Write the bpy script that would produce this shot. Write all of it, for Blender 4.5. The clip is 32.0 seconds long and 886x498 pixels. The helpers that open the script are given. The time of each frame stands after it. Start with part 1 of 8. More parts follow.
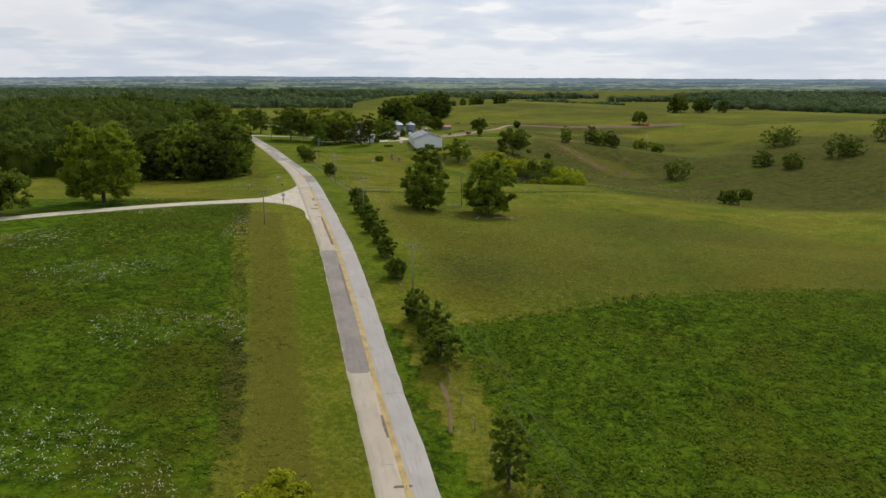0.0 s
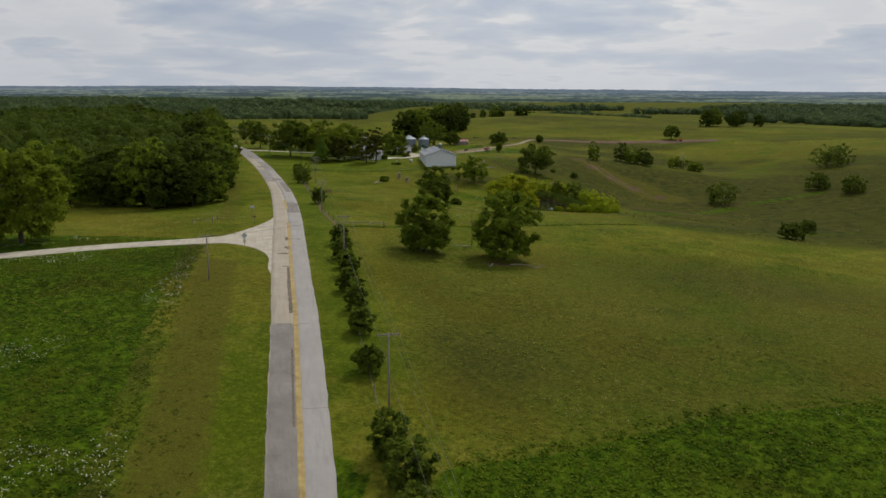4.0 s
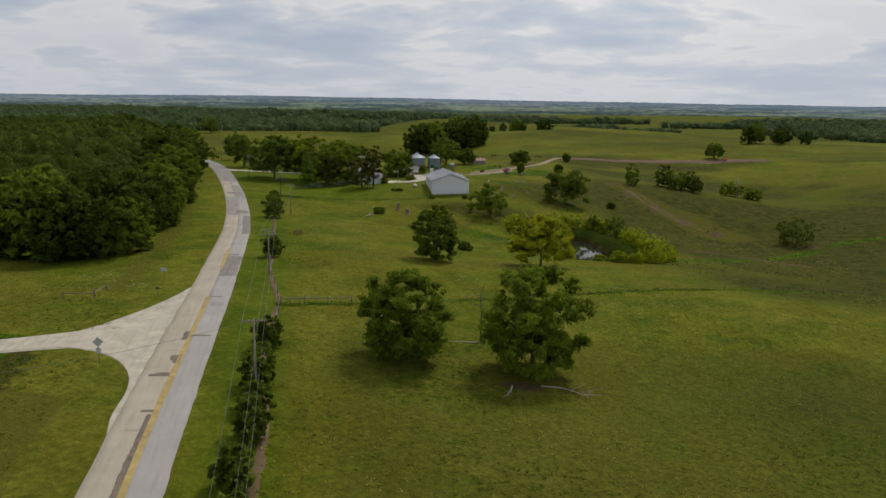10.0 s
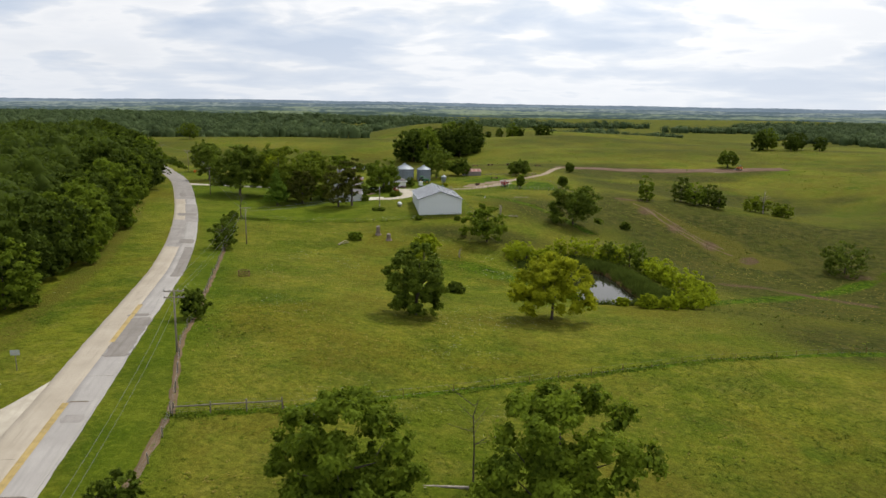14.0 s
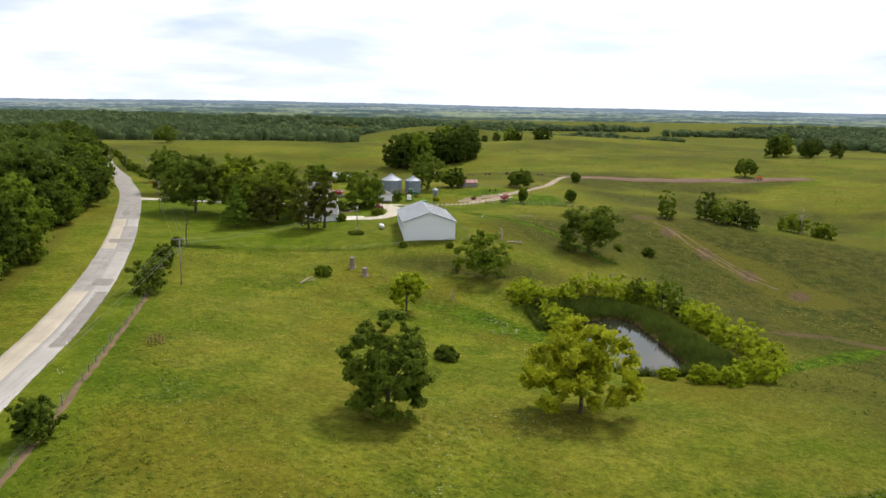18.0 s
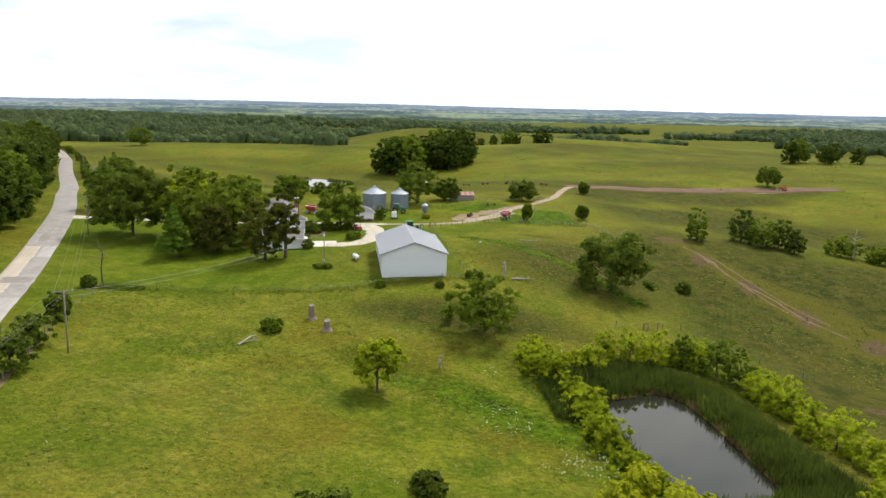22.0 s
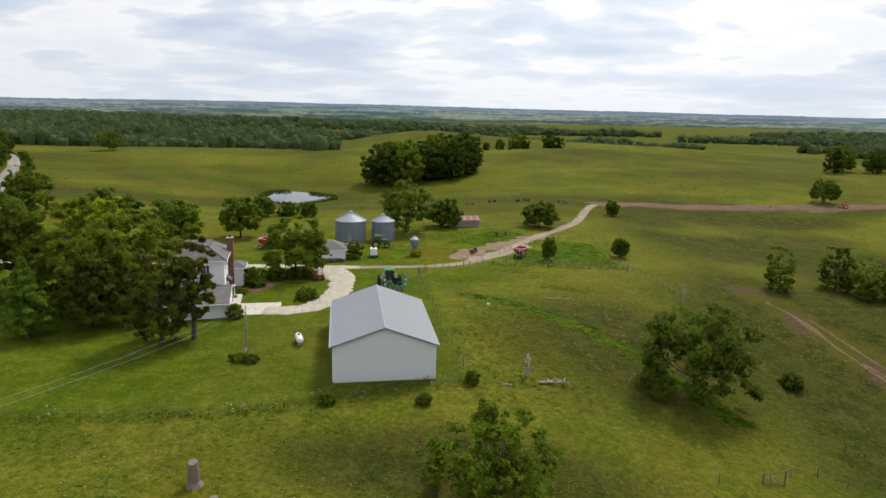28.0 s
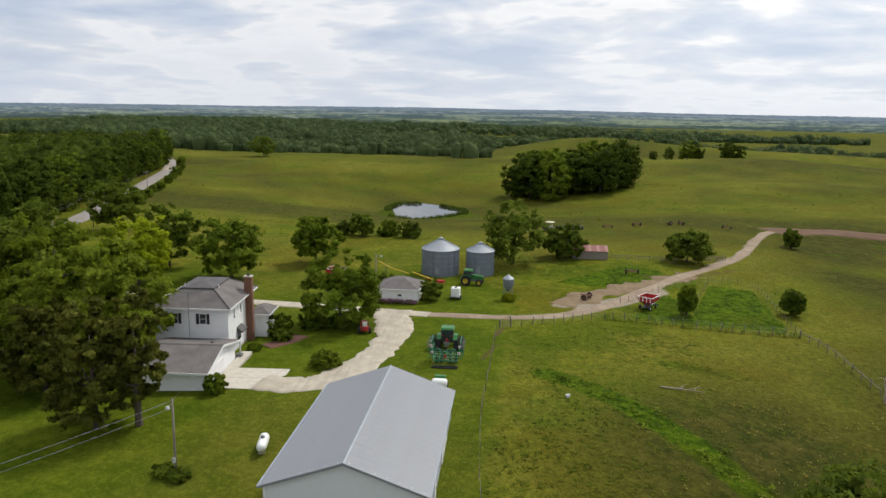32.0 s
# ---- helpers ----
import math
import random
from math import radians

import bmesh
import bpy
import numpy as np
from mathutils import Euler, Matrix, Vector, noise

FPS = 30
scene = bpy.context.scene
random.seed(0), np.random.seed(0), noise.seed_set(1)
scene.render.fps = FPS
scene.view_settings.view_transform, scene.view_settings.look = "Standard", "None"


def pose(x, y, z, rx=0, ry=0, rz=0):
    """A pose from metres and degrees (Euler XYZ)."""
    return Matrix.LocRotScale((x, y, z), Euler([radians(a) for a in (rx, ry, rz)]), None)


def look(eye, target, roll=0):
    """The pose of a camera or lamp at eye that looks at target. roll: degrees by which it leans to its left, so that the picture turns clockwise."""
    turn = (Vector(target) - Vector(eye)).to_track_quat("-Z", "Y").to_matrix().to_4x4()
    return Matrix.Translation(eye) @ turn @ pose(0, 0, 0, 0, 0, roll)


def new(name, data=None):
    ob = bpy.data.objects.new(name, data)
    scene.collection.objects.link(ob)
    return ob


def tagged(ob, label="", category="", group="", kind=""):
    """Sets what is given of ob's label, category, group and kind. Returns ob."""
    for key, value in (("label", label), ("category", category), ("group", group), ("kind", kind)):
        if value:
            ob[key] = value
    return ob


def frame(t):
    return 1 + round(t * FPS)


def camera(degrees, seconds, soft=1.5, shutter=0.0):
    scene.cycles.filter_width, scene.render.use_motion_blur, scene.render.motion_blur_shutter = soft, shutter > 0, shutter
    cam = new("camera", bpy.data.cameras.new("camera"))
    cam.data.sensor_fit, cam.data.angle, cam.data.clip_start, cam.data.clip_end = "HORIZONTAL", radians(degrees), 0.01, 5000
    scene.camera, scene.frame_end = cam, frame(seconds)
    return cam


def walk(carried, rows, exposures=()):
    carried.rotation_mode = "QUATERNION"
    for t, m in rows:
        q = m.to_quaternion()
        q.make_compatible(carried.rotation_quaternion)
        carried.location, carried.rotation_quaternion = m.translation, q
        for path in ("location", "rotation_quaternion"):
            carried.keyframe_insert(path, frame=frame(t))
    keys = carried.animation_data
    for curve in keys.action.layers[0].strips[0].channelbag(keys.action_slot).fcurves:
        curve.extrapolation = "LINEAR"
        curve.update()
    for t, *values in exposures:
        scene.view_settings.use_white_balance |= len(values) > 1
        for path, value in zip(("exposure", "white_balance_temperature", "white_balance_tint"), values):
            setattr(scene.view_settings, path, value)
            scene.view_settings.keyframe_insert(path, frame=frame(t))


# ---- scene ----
cam = camera(62.43, 32.0)
PATH = [
    (0.0, (0.00, -0.00, 36.50), (-4.71, 97.13, 13.18), 0.13),
    (0.5, (0.22, 4.61, 36.45), (-4.53, 101.80, 13.37), 0.09),
    (1.0, (0.44, 9.23, 36.42), (-4.25, 106.46, 13.56), 0.05),
    (1.5, (0.65, 13.78, 36.39), (-3.93, 111.05, 13.66), 0.03),
    (2.0, (0.84, 18.35, 36.36), (-3.86, 115.65, 13.78), 0.00),
    (2.5, (0.96, 22.85, 36.34), (-4.21, 120.15, 13.88), 0.10),
    (3.0, (1.02, 27.29, 36.34), (-4.97, 124.59, 14.02), 0.19),
    (3.5, (1.07, 31.68, 36.33), (-5.72, 128.96, 14.20), 0.31),
    (5.5, (1.32, 48.85, 36.23), (-7.97, 146.04, 14.62), 0.59),
    (6.0, (1.33, 53.31, 36.20), (-8.52, 150.48, 14.73), 0.65),
    (6.5, (1.33, 57.76, 36.18), (-8.96, 154.92, 14.89), 0.64),
    (7.0, (1.30, 62.19, 36.15), (-9.25, 159.35, 15.00), 0.65),
    (7.5, (1.21, 66.65, 36.11), (-9.38, 163.83, 15.03), 0.67),
    (8.0, (1.08, 71.13, 36.06), (-9.40, 168.35, 15.14), 0.68),
    (8.5, (0.90, 75.64, 36.06), (-9.52, 172.89, 15.25), 0.71),
    (9.0, (0.70, 80.12, 36.09), (-9.62, 177.39, 15.32), 0.73),
    (9.5, (0.51, 84.58, 36.08), (-9.71, 181.88, 15.41), 0.80),
    (10.0, (0.22, 89.15, 36.10), (-9.88, 186.49, 15.55), 0.85),
    (10.5, (-0.04, 93.69, 36.11), (-10.07, 191.05, 15.60), 0.85),
    (11.0, (-0.27, 98.14, 36.13), (-10.23, 195.51, 15.67), 0.89),
    (11.5, (-0.43, 102.52, 36.20), (-10.35, 199.92, 15.82), 0.88),
    (12.0, (-0.57, 106.84, 36.29), (-10.45, 204.25, 15.96), 0.87),
    (12.5, (-0.73, 111.18, 36.38), (-10.55, 208.61, 16.09), 0.89),
    (13.0, (-1.00, 115.59, 36.43), (-10.69, 213.03, 16.18), 0.86),
    (13.5, (-1.21, 120.04, 36.39), (-10.85, 217.51, 16.21), 0.85),
    (14.0, (-1.45, 124.47, 36.31), (-11.03, 221.97, 16.24), 0.81),
    (14.5, (-1.68, 128.92, 36.24), (-11.21, 226.45, 16.31), 0.77),
    (16.5, (-2.93, 146.97, 36.32), (-12.11, 244.55, 16.44), 0.94),
    (17.0, (-3.21, 151.48, 36.35), (-12.28, 249.06, 16.48), 0.96),
    (17.5, (-3.52, 155.99, 36.40), (-12.49, 253.59, 16.55), 1.01),
    (18.0, (-3.86, 160.54, 36.47), (-12.76, 258.16, 16.65), 1.04),
    (18.5, (-4.18, 165.13, 36.55), (-12.97, 262.75, 16.71), 1.09),
    (19.0, (-4.46, 169.73, 36.64), (-13.19, 267.35, 16.78), 1.16),
    (19.5, (-4.75, 174.34, 36.68), (-13.41, 271.98, 16.89), 1.14),
    (20.0, (-4.96, 178.90, 36.66), (-13.55, 276.55, 16.92), 1.14),
    (20.5, (-5.18, 183.46, 36.62), (-13.71, 281.13, 16.90), 1.13),
    (21.0, (-5.41, 188.02, 36.59), (-13.88, 285.69, 16.87), 1.15),
    (21.5, (-5.64, 192.50, 36.56), (-14.04, 290.18, 16.86), 1.20),
    (22.0, (-5.91, 196.97, 36.57), (-14.20, 294.66, 16.86), 1.27),
    (22.5, (-6.19, 201.44, 36.59), (-14.42, 299.13, 16.90), 1.29),
    (23.0, (-6.45, 205.87, 36.61), (-14.62, 303.57, 16.91), 1.37),
    (23.5, (-6.72, 210.28, 36.62), (-14.80, 307.99, 16.95), 1.32),
    (24.0, (-6.97, 214.63, 36.62), (-15.01, 312.35, 16.97), 1.30),
    (24.5, (-7.22, 218.95, 36.61), (-14.85, 316.71, 16.98), 1.32),
    (25.0, (-7.51, 223.28, 36.60), (-13.72, 321.14, 17.00), 1.34),
    (25.5, (-7.81, 227.63, 36.60), (-13.91, 325.50, 17.03), 1.33),
    (27.5, (-8.75, 245.27, 36.62), (-16.37, 343.04, 17.04), 1.31),
    (28.0, (-8.67, 249.76, 36.64), (-17.49, 347.42, 17.04), 1.37),
    (28.5, (-8.34, 254.27, 36.67), (-18.38, 351.81, 17.08), 1.30),
    (29.0, (-7.82, 258.73, 36.70), (-19.12, 356.15, 17.14), 1.20),
    (29.5, (-7.11, 263.22, 36.72), (-20.14, 360.43, 17.21), 1.10),
    (30.0, (-6.12, 267.82, 36.72), (-21.05, 364.77, 17.30), 1.03),
    (30.5, (-4.88, 272.51, 36.72), (-21.56, 369.18, 17.33), 0.99),
    (31.0, (-3.43, 277.27, 36.66), (-24.68, 373.06, 17.32), 0.96),
    (31.5, (-1.75, 282.09, 36.52), (-28.37, 376.52, 17.18), 0.97),
    (32.0, (-0.00, 287.01, 36.34), (-31.78, 379.83, 17.01), 1.00),
]
EXPOSURES = [(0.0, -0.1), (3.5, -0.45), (7.0, -0.82), (9.0, -0.66), (11.0, -0.3), (13.0, -0.03), (17.0, 0.38), (19.0, 0.52), (22.0, 0.6), (24.0, 0.6), (25.5, 0.46), (28.0, 0.1), (30.0, -0.03), (32.0, 0.0)]
walk(cam, [(t, look(eye, target, roll)) for t, eye, target, roll in PATH], EXPOSURES)

# ---- sky and sun ----
SUN_EL, SUN_AZ = radians(52), radians(23)      # high behind thin cloud, ahead and to the right
world = bpy.data.worlds.new("sky")
scene.world = world
world.use_nodes = True
wn, wl = world.node_tree.nodes, world.node_tree.links
wn.clear()


def wnode(kind, **kw):
    n = wn.new(kind)
    for k, v in kw.items():
        if k in n.inputs:
            n.inputs[k].default_value = v
    return n


w_out = wnode("ShaderNodeOutputWorld")
w_bg = wnode("ShaderNodeBackground")
w_bg.inputs["Strength"].default_value = 0.078
w_sky = wn.new("ShaderNodeTexSky")
w_sky.sky_type, w_sky.sun_disc = "NISHITA", False
w_sky.sun_elevation, w_sky.sun_rotation = SUN_EL, radians(23)
w_sky.air_density, w_sky.dust_density = 1.0, 2.5
w_tc = wn.new("ShaderNodeTexCoord")
w_sep = wn.new("ShaderNodeSeparateXYZ")
wl.new(w_tc.outputs["Generated"], w_sep.inputs[0])


def wmath(op, a, b=None, c=None):
    n = wn.new("ShaderNodeMath")
    n.operation = op
    for i, v in enumerate((a, b, c)):
        if v is None:
            continue
        if isinstance(v, (int, float)):
            n.inputs[i].default_value = v
        else:
            wl.new(v, n.inputs[i])
    return n.outputs[0]


def wramp(fac, stops):
    n = wn.new("ShaderNodeValToRGB")
    el = n.color_ramp.elements
    while len(el) < len(stops):
        el.new(0.5)
    for e, (p, c) in zip(el, stops):
        e.position, e.color = p, (*c, 1)
    wl.new(fac, n.inputs[0])
    return n.outputs["Color"]


def wmix(fac, a, b):
    n = wn.new("ShaderNodeMix")
    n.data_type = "RGBA"
    for i, v in ((0, fac), (6, a), (7, b)):
        if isinstance(v, (int, float)):
            n.inputs[i].default_value = v
        elif isinstance(v, tuple):
            n.inputs[i].default_value = (*v, 1)
        else:
            wl.new(v, n.inputs[i])
    return n.outputs[2]




def wnoise(scale, detail, rough, shift, flat):
    mp = wn.new("ShaderNodeMapping")
    mp.inputs["Location"].default_value = shift
    mp.inputs["Scale"].default_value = (1.0, 1.0, flat)
    wl.new(w_tc.outputs["Generated"], mp.inputs[0])
    n = wnode("ShaderNodeTexNoise", Scale=scale, Detail=detail, Roughness=rough)
    n.inputs["Distortion"].default_value = 0.25
    wl.new(mp.outputs[0], n.inputs["Vector"])
    return n.outputs[0]


w_far = wmath("DIVIDE", 1.0, wmath("ADD", wmath("MAXIMUM", w_sep.outputs[2], 0.0), 0.15))
w_deck = wn.new("ShaderNodeVectorMath")
w_deck.operation = "SCALE"
wl.new(w_tc.outputs["Generated"], w_deck.inputs[0])
wl.new(w_far, w_deck.inputs["Scale"])


def wdeck(scale, detail, rough, shift, warp=0.0):
    """Noise on a level deck of cloud high above the land."""
    mp = wn.new("ShaderNodeMapping")
    mp.inputs["Location"].default_value = shift
    wl.new(w_deck.outputs[0], mp.inputs[0])
    n = wnode("ShaderNodeTexNoise", Scale=scale, Detail=detail, Roughness=rough)
    n.inputs["Distortion"].default_value = warp
    wl.new(mp.outputs[0], n.inputs["Vector"])
    return n.outputs[0]


w_big = wdeck(0.9, 4.0, 0.5, (3.1, 1.7, 0.4), 0.3)
w_puff = wdeck(1.9, 6.0, 0.5, (7.4, 2.2, 0.0), 0.3)
w_veil = wnoise(1.6, 3.0, 0.5, (1.0, 9.0, 2.0), 6.0)
w_mix = wmath("ADD", wmath("MULTIPLY", w_big, 0.5), wmath("MULTIPLY", w_puff, 0.5))
w_cloud = wramp(w_mix, [(0.38, (6.7, 7.8, 9.6)), (0.46, (8.3, 9.15, 10.5)), (0.505, (9.7, 10.2, 11.0)), (0.545, (12.1, 12.1, 12.2)), (0.62, (11.0, 11.2, 11.6))])
w_cover = wramp(w_veil, [(0.30, (0.80, 0.80, 0.80)), (0.46, (0.97, 0.97, 0.97))])
w_all = wmix(w_cover, w_sky.outputs[0], w_cloud)
w_low = wramp(w_sep.outputs[2], [(0.0, (1, 1, 1)), (0.04, (0.7, 0.7, 0.7)), (0.11, (0.0, 0.0, 0.0))])
w_all = wmix(wmath("MULTIPLY", w_low, 0.62), w_all, (9.6, 10.1, 10.8))
w_dot = wn.new("ShaderNodeVectorMath")
w_dot.operation = "DOT_PRODUCT"
wl.new(w_tc.outputs["Generated"], w_dot.inputs[0])
w_dot.inputs[1].default_value = (math.sin(SUN_AZ * 0.3) * 0.94, math.cos(SUN_AZ * 0.3) * 0.94, 0.34)
w_glow = wmath("POWER", wmath("MAXIMUM", w_dot.outputs["Value"], 0.0), 14.0)
w_gain = wn.new("ShaderNodeMix")
w_gain.data_type, w_gain.blend_type = "RGBA", "MULTIPLY"
w_gain.inputs[0].default_value = 1.0
wl.new(w_all, w_gain.inputs[6])
wl.new(wramp(w_glow, [(0.0, (0.93, 0.94, 0.96)), (1.0, (1.22, 1.21, 1.19))]), w_gain.inputs[7])
w_all = w_gain.outputs[2]
wl.new(w_all, w_bg.inputs[0])
wl.new(w_bg.outputs[0], w_out.inputs[0])

sun = new("sun", bpy.data.lights.new("sun", "SUN"))
sun.data.energy, sun.data.angle, sun.data.color = 3.0, radians(13), (1.0, 0.95, 0.86)
sun_way = Vector((math.sin(SUN_AZ) * math.cos(SUN_EL), math.cos(SUN_AZ) * math.cos(SUN_EL), math.sin(SUN_EL)))
sun.matrix_world = look(sun_way * 100, (0, 0, 0))

# ---- materials ----


class Mat:
    """A small builder of node materials."""

    def __init__(self, name):
        self.m = bpy.data.materials.new(name)
        self.m.use_nodes = True
        self.t = self.m.node_tree
        self.n, self.l = self.t.nodes, self.t.links
        self.b = self.n["Principled BSDF"]
        self.out = self.n["Material Output"]
        self.tc = self.n.new("ShaderNodeTexCoord").outputs["Object"]

    def put(self, sock, v):
        if isinstance(v, (int, float)):
            sock.default_value = v
        elif isinstance(v, tuple):
            sock.default_value = (*v, 1) if len(v) == 3 and sock.type == "RGBA" else v
        else:
            self.l.new(v, sock)

    def set(self, **kw):
        for k, v in kw.items():
            self.put(self.b.inputs[k.replace("_", " ")], v)
        return self

    def noise(self, scale, detail=4.0, rough=0.55, vec=None, stretch=None):
        v = vec or self.tc
        if stretch:
            mp = self.n.new("ShaderNodeMapping")
            mp.inputs["Scale"].default_value = stretch
            self.l.new(v, mp.inputs[0])
            v = mp.outputs[0]
        n = self.n.new("ShaderNodeTexNoise")
        n.inputs["Scale"].default_value, n.inputs["Detail"].default_value, n.inputs["Roughness"].default_value = scale, detail, rough
        self.l.new(v, n.inputs["Vector"])
        return n.outputs[0]

    def turned(self, degrees):
        """The object's own coordinates turned about z."""
        mp = self.n.new("ShaderNodeMapping")
        mp.inputs["Rotation"].default_value = (0, 0, radians(-degrees))
        self.l.new(self.tc, mp.inputs[0])
        return mp.outputs[0]

    def voronoi(self, scale, feature="F1"):
        n = self.n.new("ShaderNodeTexVoronoi")
        n.feature = feature
        n.inputs["Scale"].default_value = scale
        self.l.new(self.tc, n.inputs["Vector"])
        return n.outputs["Distance"]

    def math(self, op, a, b=0.0):
        n = self.n.new("ShaderNodeMath")
        n.operation = op
        self.put(n.inputs[0], a)
        self.put(n.inputs[1], b)
        return n.outputs[0]

    def ramp(self, fac, stops):
        n = self.n.new("ShaderNodeValToRGB")
        el = n.color_ramp.elements
        while len(el) < len(stops):
            el.new(0.5)
        for e, (p, c) in zip(el, stops):
            e.position, e.color = p, ((c, c, c, 1) if isinstance(c, (int, float)) else (*c, 1))
        self.l.new(fac, n.inputs[0])
        return n.outputs["Color"]

    def mix(self, fac, a, b, blend="MIX"):
        n = self.n.new("ShaderNodeMix")
        n.data_type, n.blend_type = "RGBA", blend
        self.put(n.inputs[0], fac)
        self.put(n.inputs[6], a)
        self.put(n.inputs[7], b)
        return n.outputs[2]

    def bump(self, h, strength, dist=0.1):
        n = self.n.new("ShaderNodeBump")
        n.inputs["Strength"].default_value, n.inputs["Distance"].default_value = strength, dist
        self.l.new(h, n.inputs["Height"])
        self.l.new(n.outputs[0], self.b.inputs["Normal"])
        return self

    def attr(self, name):
        n = self.n.new("ShaderNodeAttribute")
        n.attribute_name = name
        s = self.n.new("ShaderNodeSeparateColor")
        self.l.new(n.outputs["Color"], s.inputs[0])
        return s.outputs

    def island(self):
        return self.n.new("ShaderNodeNewGeometry").outputs["Random Per Island"]

    def per_object(self):
        return self.n.new("ShaderNodeObjectInfo").outputs["Random"]


def plain(name, color, rough=0.6, metal=0.0, scale=1.5, vary=0.18, grain=14.0, relief=0.15, stretch=None, spec=0.4):
    """A surface with broad staining, fine grain and slight relief."""
    m = Mat(name)
    dark = tuple(c * (1 - vary) for c in color)
    light = tuple(min(1, c * (1 + vary * 0.7)) for c in color)
    big = m.noise(scale, 5, 0.6, stretch=stretch)
    col = m.mix(m.ramp(big, [(0.3, 0.0), (0.7, 1.0)]), dark, light)
    fine = m.noise(grain, 3, 0.6)
    col = m.mix(m.math("MULTIPLY", m.ramp(fine, [(0.35, 1.0), (0.6, 0.0)]), vary), col, tuple(c * 0.7 for c in color))
    m.set(Base_Color=col, Roughness=m.math("ADD", m.math("MULTIPLY", fine, 0.2), rough - 0.1), Metallic=metal, Specular_IOR_Level=spec)
    m.bump(fine, relief, 0.02)
    return m.m


def foliage(name, dark, light, through_leaf=0.35, patch=0.5):
    """Leaves: tint by leaf, by clump and by tree, the clumps painted as if lit or shaded, with light passing through
    the blades.
    """
    m = Mat(name)
    isl = m.island()
    broad = m.noise(patch, 3, 0.6)
    col = m.mix(m.ramp(isl, [(0.0, 0.0), (1.0, 1.0)]), dark, light)
    # noise paints sunlit clumps and dark inner ones into the leaf colour
    col = m.mix(m.ramp(broad, [(0.40, 0.0), (0.64, 0.8)]), col, tuple(c * 1.5 for c in light))
    col = m.mix(m.ramp(broad, [(0.34, 0.75), (0.46, 0.0)]), col, tuple(c * 0.75 for c in dark))
    col = m.mix(m.math("MULTIPLY", m.per_object(), 0.4), col, tuple(c * 0.72 for c in dark))
    m.set(Base_Color=col, Roughness=0.8, Specular_IOR_Level=0.06)
    tr = m.n.new("ShaderNodeBsdfTranslucent")
    m.put(tr.inputs[0], m.mix(0.5, col, tuple(c * 1.6 for c in light)))
    ms = m.n.new("ShaderNodeMixShader")
    ms.inputs[0].default_value = through_leaf
    m.l.new(m.b.outputs[0], ms.inputs[1])
    m.l.new(tr.outputs[0], ms.inputs[2])
    m.l.new(ms.outputs[0], m.out.inputs[0])
    return m.m


